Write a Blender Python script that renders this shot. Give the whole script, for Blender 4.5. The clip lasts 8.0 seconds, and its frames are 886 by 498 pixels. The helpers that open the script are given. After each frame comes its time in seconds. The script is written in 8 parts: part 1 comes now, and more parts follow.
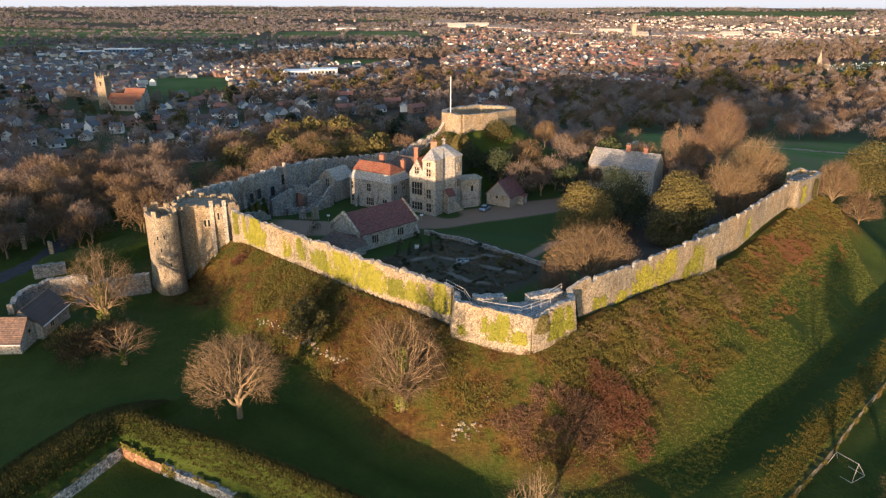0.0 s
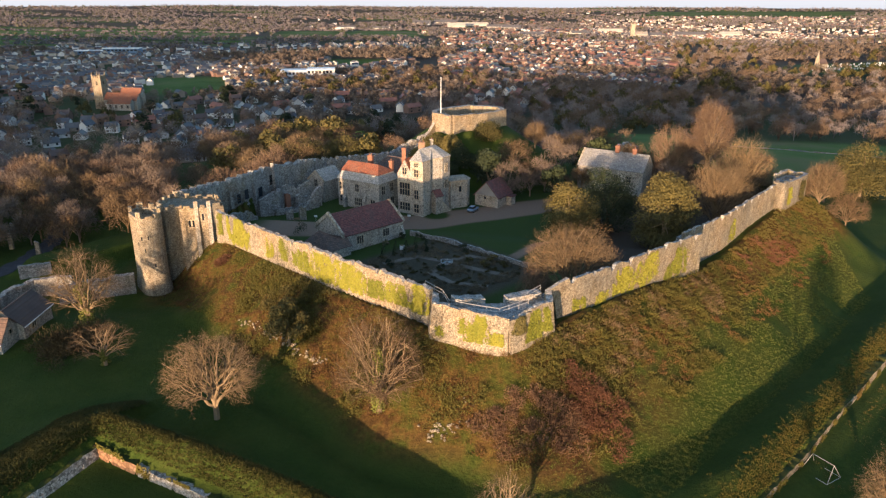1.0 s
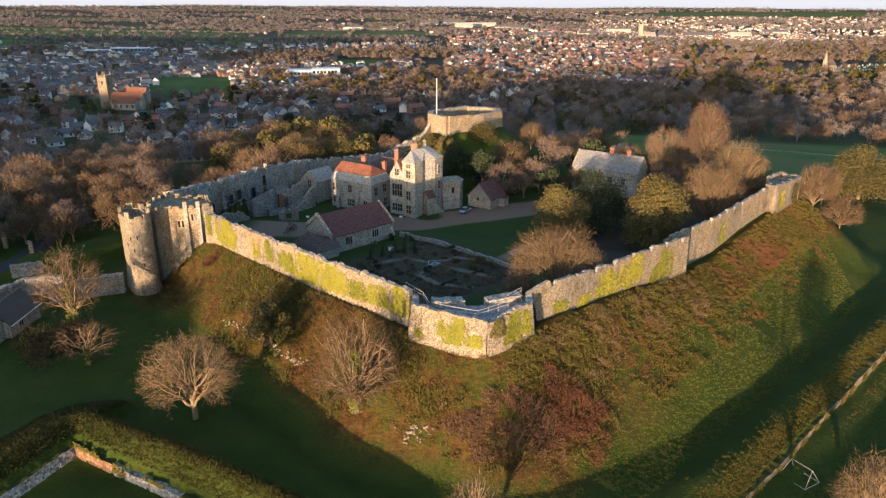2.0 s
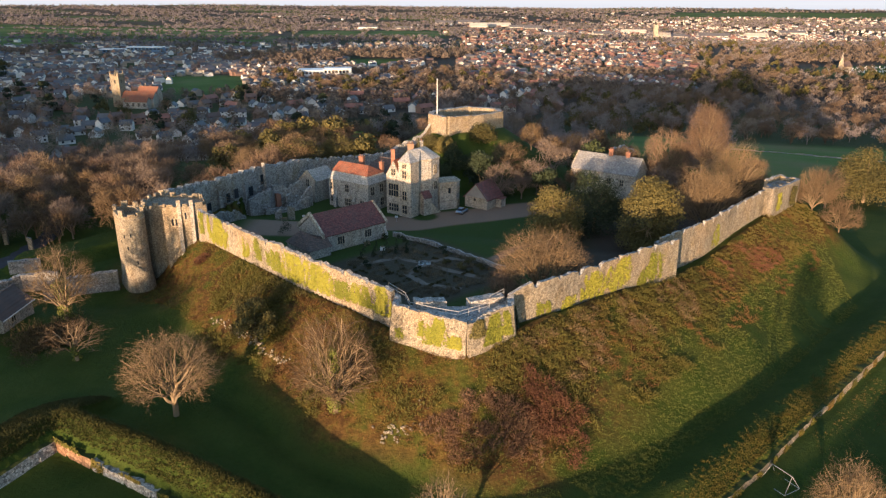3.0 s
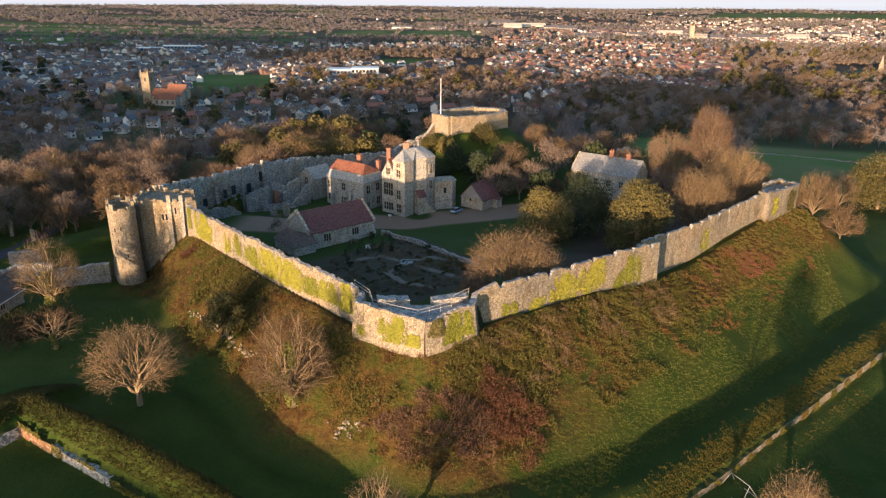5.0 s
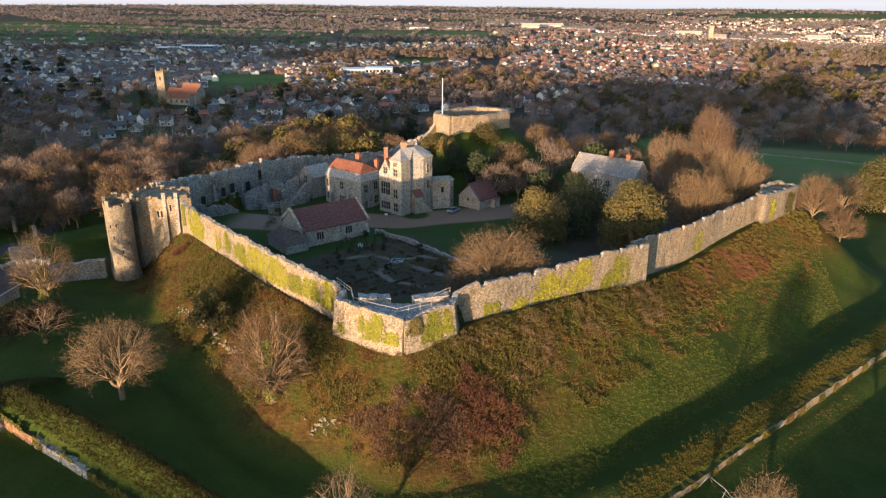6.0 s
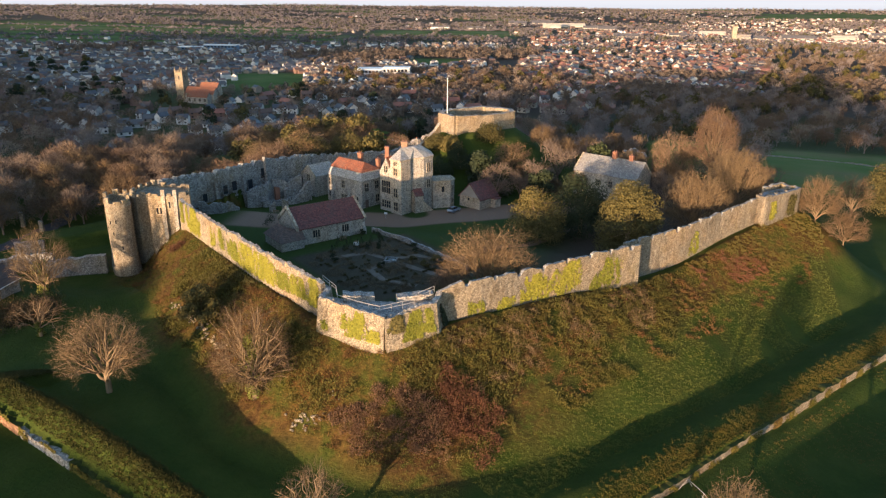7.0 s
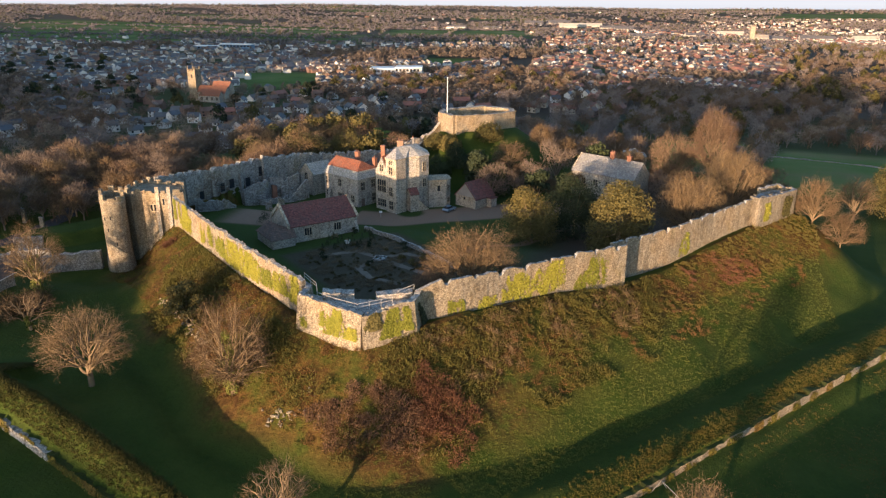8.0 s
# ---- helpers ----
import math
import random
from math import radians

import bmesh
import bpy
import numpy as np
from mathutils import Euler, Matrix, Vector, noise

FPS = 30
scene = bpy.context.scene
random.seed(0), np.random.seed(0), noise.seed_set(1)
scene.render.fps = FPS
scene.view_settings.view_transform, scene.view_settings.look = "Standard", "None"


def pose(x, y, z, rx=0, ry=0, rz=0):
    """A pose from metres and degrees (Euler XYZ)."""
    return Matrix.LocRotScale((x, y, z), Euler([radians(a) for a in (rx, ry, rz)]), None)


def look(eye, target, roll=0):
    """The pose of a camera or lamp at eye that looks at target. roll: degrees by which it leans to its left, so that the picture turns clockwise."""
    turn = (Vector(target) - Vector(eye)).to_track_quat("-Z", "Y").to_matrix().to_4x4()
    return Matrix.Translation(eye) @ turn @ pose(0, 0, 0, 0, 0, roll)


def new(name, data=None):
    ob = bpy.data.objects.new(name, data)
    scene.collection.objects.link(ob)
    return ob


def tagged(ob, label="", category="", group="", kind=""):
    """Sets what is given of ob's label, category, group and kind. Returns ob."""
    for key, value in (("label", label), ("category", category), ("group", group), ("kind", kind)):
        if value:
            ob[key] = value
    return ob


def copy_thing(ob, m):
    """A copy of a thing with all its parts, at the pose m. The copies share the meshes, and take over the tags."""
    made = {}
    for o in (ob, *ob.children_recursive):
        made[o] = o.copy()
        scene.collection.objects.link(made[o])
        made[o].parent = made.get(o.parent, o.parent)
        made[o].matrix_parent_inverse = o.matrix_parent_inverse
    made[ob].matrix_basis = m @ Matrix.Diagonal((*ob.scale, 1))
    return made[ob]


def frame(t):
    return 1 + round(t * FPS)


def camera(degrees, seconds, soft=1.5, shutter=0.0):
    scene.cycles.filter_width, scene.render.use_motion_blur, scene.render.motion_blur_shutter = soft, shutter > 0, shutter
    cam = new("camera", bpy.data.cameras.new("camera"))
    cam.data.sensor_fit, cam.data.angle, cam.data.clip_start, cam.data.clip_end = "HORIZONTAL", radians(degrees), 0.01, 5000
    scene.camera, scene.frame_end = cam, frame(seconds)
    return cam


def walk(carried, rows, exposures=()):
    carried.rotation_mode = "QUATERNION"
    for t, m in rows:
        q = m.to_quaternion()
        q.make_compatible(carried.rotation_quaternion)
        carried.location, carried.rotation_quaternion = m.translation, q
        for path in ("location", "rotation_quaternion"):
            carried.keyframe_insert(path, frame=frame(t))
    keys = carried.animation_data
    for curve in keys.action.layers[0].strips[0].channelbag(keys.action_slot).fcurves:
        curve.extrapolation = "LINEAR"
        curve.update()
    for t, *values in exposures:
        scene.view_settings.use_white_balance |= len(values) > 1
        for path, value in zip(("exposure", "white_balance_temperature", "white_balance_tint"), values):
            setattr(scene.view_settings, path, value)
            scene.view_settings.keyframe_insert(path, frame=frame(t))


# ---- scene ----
cam = camera(65.7, 8.0, soft=1.3)
METRES, EYE, TILT, LEAN, TURN = 40.0, 60.0, -19.8, -0.1, 0.0
ROWS = [
    (0.0, 0.0, 0.0, 0.0, 0.0, 0.0, -0.0),
    (0.5, 0.0375, -0.0018, 0.0029, -0.04, -0.02, -0.02),
    (1.0, 0.0826, -0.0038, 0.0067, -0.0, -0.03, -0.08),
    (1.5, 0.1333, -0.0056, 0.011, 0.23, -0.03, -0.19),
    (3.0, 0.3109, -0.0089, 0.0189, 1.81, -0.05, -0.89),
    (3.5, 0.3749, -0.0089, 0.0197, 2.46, -0.06, -1.16),
    (4.0, 0.4409, -0.0082, 0.0203, 3.23, -0.07, -1.46),
    (4.5, 0.5085, -0.0064, 0.0206, 3.95, -0.09, -1.74),
    (6.0, 0.7159, 0.0054, 0.0212, 5.98, -0.15, -2.5),
    (6.5, 0.7861, 0.0101, 0.0224, 6.96, -0.19, -2.85),
    (7.0, 0.8569, 0.0158, 0.0237, 7.68, -0.23, -3.11),
    (7.5, 0.9274, 0.0222, 0.0255, 8.28, -0.29, -3.34),
    (8.0, 0.9976, 0.0298, 0.0276, 8.99, -0.33, -3.6),
]
walk(cam, [(t, pose(0, 0, EYE, TILT, LEAN, TURN) @ pose(METRES * x, METRES * y, METRES * z, 90 + pitch, roll, yaw)) for t, x, y, z, yaw, pitch, roll in ROWS])

# ---- daylight: a low winter sun, behind and to the left of the first view ----
SUN_TO = Vector((-0.37, -0.93, 0.0)).normalized()
SUN_EL = radians(3.2)
world = bpy.data.worlds.new("world")
scene.world = world
world.use_nodes = True
wn = world.node_tree
sky = wn.nodes.new("ShaderNodeTexSky")
sky.sky_type, sky.sun_disc = "NISHITA", False
sky.sun_elevation = SUN_EL
sky.sun_rotation = math.atan2(SUN_TO.x, SUN_TO.y)
sky.altitude, sky.air_density, sky.dust_density, sky.ozone_density = 50, 0.8, 1.0, 1.5
wn.links.new(sky.outputs[0], wn.nodes["Background"].inputs[0])
wn.nodes["Background"].inputs[1].default_value = 0.15
sun = new("sun", bpy.data.lights.new("sun", "SUN"))
sun.data.energy, sun.data.angle, sun.data.color = 3.1, radians(0.6), (1.0, 0.65, 0.38)
to = Vector((SUN_TO.x * math.cos(SUN_EL), SUN_TO.y * math.cos(SUN_EL), math.sin(SUN_EL)))
sun.matrix_world = look(to * 300, (0, 0, 0))
scene.view_settings.exposure = 2.1
scene.view_settings.use_white_balance = True
scene.view_settings.white_balance_temperature, scene.view_settings.white_balance_tint = 5950, 10

rng = random.Random(4)


# ---- materials ----
def material(name, rough=0.85, metal=0.0):
    m = bpy.data.materials.new(name)
    m.use_nodes = True
    b = m.node_tree.nodes["Principled BSDF"]
    b.inputs["Roughness"].default_value, b.inputs["Metallic"].default_value = rough, metal
    return m, m.node_tree, b


def node(nt, kind, **values):
    n = nt.nodes.new("ShaderNode" + kind)
    for k, v in values.items():
        n.inputs[k.replace("_", " ")].default_value = v
    return n


def ramp(nt, source, stops):
    r = nt.nodes.new("ShaderNodeValToRGB")
    els = r.color_ramp.elements
    while len(els) < len(stops):
        els.new(0.5)
    for e, (p, c) in zip(els, stops):
        e.position, e.color = p, (*c, 1)
    nt.links.new(source, r.inputs[0])
    return r.outputs[0]


def mix(nt, fac, a, b, kind="MIX"):
    n = nt.nodes.new("ShaderNodeMix")
    n.data_type, n.blend_type = "RGBA", kind
    for sock, v in ((n.inputs[0], fac), (n.inputs[6], a), (n.inputs[7], b)):
        if isinstance(v, (int, float)):
            sock.default_value = v
        elif isinstance(v, tuple):
            sock.default_value = (*v, 1)
        else:
            nt.links.new(v, sock)
    return n.outputs[2]


def place(nt):
    """World-sized coordinates, the same for every object."""
    return nt.nodes.new("ShaderNodeNewGeometry").outputs["Position"]


def noise_of(nt, scale, detail=4.0, rough=0.6, where=None):
    n = node(nt, "TexNoise", Scale=scale, Detail=detail, Roughness=rough)
    nt.links.new(where or place(nt), n.inputs["Vector"])
    return n.outputs["Fac"]


def bump(nt, b, height, strength, distance):
    n = node(nt, "Bump", Strength=strength, Distance=distance)
    nt.links.new(height, n.inputs["Height"])
    nt.links.new(n.outputs[0], b.inputs["Normal"])


def stone_material(name, light, mid, dark, cell=2.2, moss=0.0):
    """Rubble stone: cells of uneven tone, joints, grey and brown stains, a little moss."""
    m, nt, b = material(name, 0.92)
    b.inputs["Specular IOR Level"].default_value = 0.2
    v = node(nt, "TexVoronoi", Scale=cell, Randomness=1.0)
    nt.links.new(place(nt), v.inputs["Vector"])
    tone = ramp(nt, v.outputs["Color"], [(0.1, dark), (0.4, mid), (0.85, light)])
    d = node(nt, "TexVoronoi", Scale=cell, Randomness=1.0)
    d.feature = "DISTANCE_TO_EDGE"
    nt.links.new(place(nt), d.inputs["Vector"])
    joint = ramp(nt, d.outputs["Distance"], [(0.02, (0.42, 0.4, 0.38)), (0.16, (1, 1, 1))])
    tone = mix(nt, 0.8, tone, joint, "MULTIPLY")
    stain = ramp(nt, noise_of(nt, 0.35, 6, 0.7), [(0.32, (0.66, 0.62, 0.58)), (0.5, (1, 1, 1)), (0.75, (1.12, 1.08, 1.0))])
    tone = mix(nt, 0.75, tone, stain, "MULTIPLY")
    broad = ramp(nt, noise_of(nt, 0.11, 4, 0.6), [(0.36, (0.84, 0.87, 0.93)), (0.5, (1, 1, 1)), (0.64, (1.08, 0.98, 0.88))])
    tone = mix(nt, 0.9, tone, broad, "MULTIPLY")
    long = nt.nodes.new("ShaderNodeMapping")
    long.inputs["Scale"].default_value = (1.3, 1.3, 0.13)
    nt.links.new(place(nt), long.inputs["Vector"])
    run = node(nt, "TexNoise", Scale=1.0, Detail=5.0, Roughness=0.65)
    nt.links.new(long.outputs[0], run.inputs["Vector"])
    tone = mix(nt, 0.7, tone, ramp(nt, run.outputs["Fac"], [(0.36, (0.68, 0.66, 0.64)), (0.5, (1, 1, 1))]), "MULTIPLY")
    if moss:
        f = ramp(nt, noise_of(nt, 0.22, 8, 0.68), [(0.56, (0, 0, 0)), (0.68, (moss, moss, moss))])
        tone = mix(nt, f, tone, (0.13, 0.12, 0.035))
    nt.links.new(tone, b.inputs["Base Color"])
    bump(nt, b, mix(nt, 0.5, joint, v.outputs["Color"]), 0.8, 0.1)
    return m


def tile_material(name, a, c, weather):
    """Clay tiles or slates: courses up the slope, single tiles of uneven tone, lichen and soot."""
    m, nt, b = material(name, 0.85)
    where = nt.nodes.new("ShaderNodeMapping")
    where.inputs["Scale"].default_value = (3.2, 3.2, 4.2)
    nt.links.new(place(nt), where.inputs["Vector"])
    v = node(nt, "TexVoronoi", Scale=1.0, Randomness=0.7)
    nt.links.new(where.outputs[0], v.inputs["Vector"])
    tone = ramp(nt, v.outputs["Color"], [(0.1, c), (0.5, a), (0.9, tuple(min(1, k * 1.5) for k in a))])
    w = node(nt, "TexWave", Scale=1.25, Distortion=0.6, Detail=2.0)
    w.bands_direction = "Z"
    nt.links.new(place(nt), w.inputs["Vector"])
    tone = mix(nt, 0.45, tone, ramp(nt, w.outputs["Fac"], [(0.1, (0.45, 0.45, 0.45)), (0.5, (1.1, 1.1, 1.1))]), "MULTIPLY")
    tone = mix(nt, ramp(nt, noise_of(nt, 0.5, 6, 0.7), [(0.45, (0, 0, 0)), (0.75, (0.75, 0.75, 0.75))]), tone, weather)
    nt.links.new(tone, b.inputs["Base Color"])
    bump(nt, b, w.outputs["Fac"], 0.5, 0.06)
    return m


def plain_material(name, a, c, scale=3.0, rough=0.8, relief=0.3, distance=0.03, island=0.0):
    """Two tones mixed by grain at two sizes; island: how far separate pieces differ."""
    m, nt, b = material(name, rough)
    if rough > 0.85:
        b.inputs["Specular IOR Level"].default_value = 0.15
    t1 = noise_of(nt, scale, 5)
    t2 = noise_of(nt, scale * 0.13, 4)
    tone = mix(nt, t1, a, c)
    tone = mix(nt, 0.6, tone, ramp(nt, t2, [(0.3, (0.65, 0.65, 0.65)), (0.7, (1.2, 1.2, 1.2))]), "MULTIPLY")
    if island:
        g = nt.nodes.new("ShaderNodeNewGeometry")
        tone = mix(nt, island, tone, ramp(nt, g.outputs["Random Per Island"], [(0, (0.45, 0.45, 0.5)), (0.5, (0.95, 0.95, 0.95)), (1, (1.5, 1.35, 1.15))]), "MULTIPLY")
    nt.links.new(tone, b.inputs["Base Color"])
    if relief:
        bump(nt, b, t1, relief, distance)
    return m


def foliage_material(name, tones, spread=0.12, speck=0.45):
    """Leaves or twigs: tone by piece and by tree."""
    m, nt, b = material(name, 0.8)
    g = nt.nodes.new("ShaderNodeNewGeometry")
    o = nt.nodes.new("ShaderNodeObjectInfo")
    n = noise_of(nt, spread, 3)
    k = node(nt, "Math")
    k.operation = "MULTIPLY_ADD"
    nt.links.new(g.outputs["Random Per Island"], k.inputs[0])
    k.inputs[1].default_value = speck
    nt.links.new(o.outputs["Random"], k.inputs[2])
    k2 = node(nt, "Math")
    k2.operation = "ADD"
    nt.links.new(k.outputs[0], k2.inputs[0])
    nt.links.new(n, k2.inputs[1])
    k3 = node(nt, "Math")
    k3.operation = "MULTIPLY"
    nt.links.new(k2.outputs[0], k3.inputs[0])
    k3.inputs[1].default_value = 0.48
    stops = [(0.12 + 0.8 * i / max(1, len(tones) - 1), c) for i, c in enumerate(tones)]
    nt.links.new(ramp(nt, k3.outputs[0], stops), b.inputs["Base Color"])
    b.inputs["Specular IOR Level"].default_value = 0.2
    return m


STONE = stone_material("curtain_stone", (0.42, 0.36, 0.262), (0.285, 0.238, 0.17), (0.155, 0.128, 0.094), 5.0, 0.3)
STONE_GREY = stone_material("house_stone", (0.5, 0.46, 0.4), (0.4, 0.37, 0.32), (0.21, 0.195, 0.17), 3.4, 0.15)
# greyer copy of the curtain stone, with shade put into its tones
STONE_NORTH = stone_material("shaded_stone", (0.4, 0.385, 0.36), (0.27, 0.26, 0.24), (0.15, 0.145, 0.135), 3.2, 0.35)
PALE_RUBBLE = stone_material("pale_rubble", (0.62, 0.6, 0.56), (0.42, 0.4, 0.37), (0.13, 0.125, 0.115), 3.0, 0.15)
EARTH = stone_material("bare_earth", (0.36, 0.235, 0.15), (0.27, 0.165, 0.1), (0.17, 0.105, 0.065), 1.6, 0.3)
STONE_TOP = stone_material("broken_stone", (0.5, 0.49, 0.46), (0.34, 0.33, 0.31), (0.18, 0.18, 0.17), 3.6, 0.2)
ASHLAR = stone_material("dressed_stone", (0.5, 0.44, 0.33), (0.44, 0.38, 0.29), (0.33, 0.29, 0.22), 1.2, 0.0)
TILE_RED = tile_material("clay_tiles", (0.14, 0.05, 0.042), (0.08, 0.033, 0.031), (0.1, 0.068, 0.06))
TILE_ORANGE = tile_material("orange_clay_tiles", (0.24, 0.078, 0.036), (0.14, 0.048, 0.03), (0.17, 0.11, 0.08))
TILE_CHURCH = tile_material("weathered_orange_tiles", (0.19, 0.07, 0.036), (0.115, 0.045, 0.03), (0.14, 0.1, 0.075))
TILE_BROWN = tile_material("brown_clay_tiles", (0.13, 0.08, 0.058), (0.075, 0.052, 0.043), (0.09, 0.08, 0.07))
SLATE_GREY = tile_material("grey_slates", (0.215, 0.21, 0.205), (0.14, 0.138, 0.138), (0.2, 0.185, 0.15))
SLATE = tile_material("stone_slates", (0.34, 0.325, 0.3), (0.2, 0.195, 0.19), (0.3, 0.27, 0.2))
BRICK = plain_material("brick", (0.27, 0.12, 0.07), (0.17, 0.078, 0.05), 8.0, 0.85, 0.4, 0.03)
GLASS, _nt, _b = material("window_glass", 0.08)
_b.inputs["Base Color"].default_value = (0.02, 0.024, 0.03, 1)
WHITE = plain_material("white_paint", (0.8, 0.79, 0.76), (0.7, 0.69, 0.66), 2.0, 0.5, 0.1)
METAL = plain_material("galvanised_rail", (0.45, 0.43, 0.4), (0.3, 0.28, 0.26), 6.0, 0.45, 0.1)
BARK = plain_material("bark", (0.26, 0.19, 0.112), (0.155, 0.112, 0.07), 6.0, 0.9, 0.6, 0.04)
TWIG = foliage_material("twigs", [(0.068, 0.044, 0.026), (0.12, 0.08, 0.043), (0.185, 0.128, 0.066)])
TURF = plain_material("turf", (0.03, 0.045, 0.01), (0.075, 0.075, 0.02), 3.0, 0.95, 0.8, 0.15)
TWIG_RED = foliage_material("red_twigs", [(0.08, 0.051, 0.035), (0.13, 0.083, 0.053), (0.185, 0.124, 0.076)])
LEAF = foliage_material("evergreen_leaves", [(0.036, 0.034, 0.012), (0.085, 0.073, 0.023), (0.145, 0.115, 0.036)])
LEAF_DARK = foliage_material("dark_evergreen_leaves", [(0.015, 0.022, 0.012), (0.03, 0.04, 0.018), (0.05, 0.06, 0.022)])
IVY = foliage_material("ivy_leaves", [(0.075, 0.08, 0.012), (0.155, 0.158, 0.02), (0.25, 0.23, 0.03)], 0.4)
SCRUB = foliage_material("scrub", [(0.048, 0.046, 0.012), (0.084, 0.076, 0.017), (0.106, 0.093, 0.02), (0.145, 0.095, 0.033)], 0.1, 0.25)
SCRUB_RED = foliage_material("bramble_red", [(0.046, 0.024, 0.015), (0.09, 0.042, 0.023), (0.12, 0.055, 0.029), (0.155, 0.073, 0.038)], 0.3)


# ---- building helpers ----
def mesh_object(name, verts, faces, mat, parent=None, label=""):
    me = bpy.data.meshes.new(name)
    me.from_pydata(verts, [], faces)
    me.update()
    for k in (mat if isinstance(mat, (list, tuple)) else [mat]):
        me.materials.append(k)
    ob = new(name, me)
    if parent:
        ob.parent = parent
        ob.matrix_parent_inverse = parent.matrix_world.inverted()
    if label:
        ob["label"] = label
    return ob


def part(name, bm, mat, parent=None, label=""):
    bmesh.ops.recalc_face_normals(bm, faces=bm.faces)
    me = bpy.data.meshes.new(name)
    bm.to_mesh(me)
    bm.free()
    for k in (mat if isinstance(mat, (list, tuple)) else [mat]):
        me.materials.append(k)
    ob = new(name, me)
    if parent:
        ob.parent = parent
    if label:
        ob["label"] = label
    return ob


def thing(name, m, label, category, group="", kind=""):
    ob = new(name)
    ob.matrix_world = m
    ob.empty_display_size = 0.2
    return tagged(ob, label, category, group, kind)


def add_box(bm, x0, x1, y0, y1, z0, z1, bevel=0.0):
    made = bmesh.ops.create_cube(bm, size=1)["verts"]
    for v in made:
        v.co = Vector((x0 + (v.co.x + 0.5) * (x1 - x0), y0 + (v.co.y + 0.5) * (y1 - y0), z0 + (v.co.z + 0.5) * (z1 - z0)))
    if bevel:
        edges = list({e for v in made for e in v.link_edges})
        bmesh.ops.bevel(bm, geom=edges, offset=bevel, segments=1, affect="EDGES")
    return made


def add_prism(bm, outline, z0, z1):
    """An upright block over an outline of (x, y)."""
    low = [bm.verts.new((x, y, z0)) for x, y in outline]
    top = [bm.verts.new((x, y, z1)) for x, y in outline]
    bm.faces.new(low[::-1])
    bm.faces.new(top)
    n = len(outline)
    for i in range(n):
        bm.faces.new((low[i], low[(i + 1) % n], top[(i + 1) % n], top[i]))
    return top


def add_tube(bm, a, b, r0, r1, sides=6):
    a, b = Vector(a), Vector(b)
    q = (b - a).to_track_quat("Z", "Y")
    rings = []
    for p, r in ((a, r0), (b, r1)):
        rings.append([bm.verts.new(p + q @ Vector((r * math.cos(k * math.tau / sides), r * math.sin(k * math.tau / sides), 0))) for k in range(sides)])
    for k in range(sides):
        j = (k + 1) % sides
        bm.faces.new((rings[0][k], rings[0][j], rings[1][j], rings[1][k]))
    bm.faces.new(rings[0][::-1])
    bm.faces.new(rings[1])


def smooth(a, b, x):
    t = np.clip((x - a) / (b - a), 0, 1)
    return t * t * (3 - 2 * t)

# ---- the ground: one sheet, from the castle mound to the far hills ----
MOUND = [(2.6, 94.2), (13.0, 90.6), (20.5, 95.8), (53.5, 127.4), (87, 163), (97, 172), (78, 222), (40, 262), (0, 262), (-33, 206), (-45, 180), (-54, 148), (-46, 140), (-17.9, 111.9)]
ux, uy = 0.71, 0.704  # the bailey's own axis
NOTCH = (-42.6, 77.3)


def mound_distance(x, y):
    """Metres outside (plus) or inside (minus) the mound's edge."""
    best = np.full(np.shape(x), 1e9)
    inside = np.zeros(np.shape(x), bool)
    n = len(MOUND)
    for i in range(n):
        (ax, ay), (bx, by) = MOUND[i], MOUND[(i + 1) % n]
        dx, dy = bx - ax, by - ay
        t = np.clip(((x - ax) * dx + (y - ay) * dy) / (dx * dx + dy * dy), 0, 1)
        best = np.minimum(best, np.hypot(x - ax - t * dx, y - ay - t * dy))
        cross = (ay > y) != (by > y)
        if dy:
            inside ^= cross & (x < ax + (y - ay) / dy * dx)
    return np.where(inside, -best, best)


def ripple(x, y, size, seed=0.0):
    """Cheap smooth unevenness between about -1 and 1."""
    a = x / size + seed
    b = y / size - seed
    return (np.sin(a * 1.7 + np.sin(b * 1.3) * 1.4) + np.sin(b * 2.1 + np.sin(a * 0.9 + 2) * 1.7) + np.sin((a + b) * 1.1 + seed * 3)) / 3


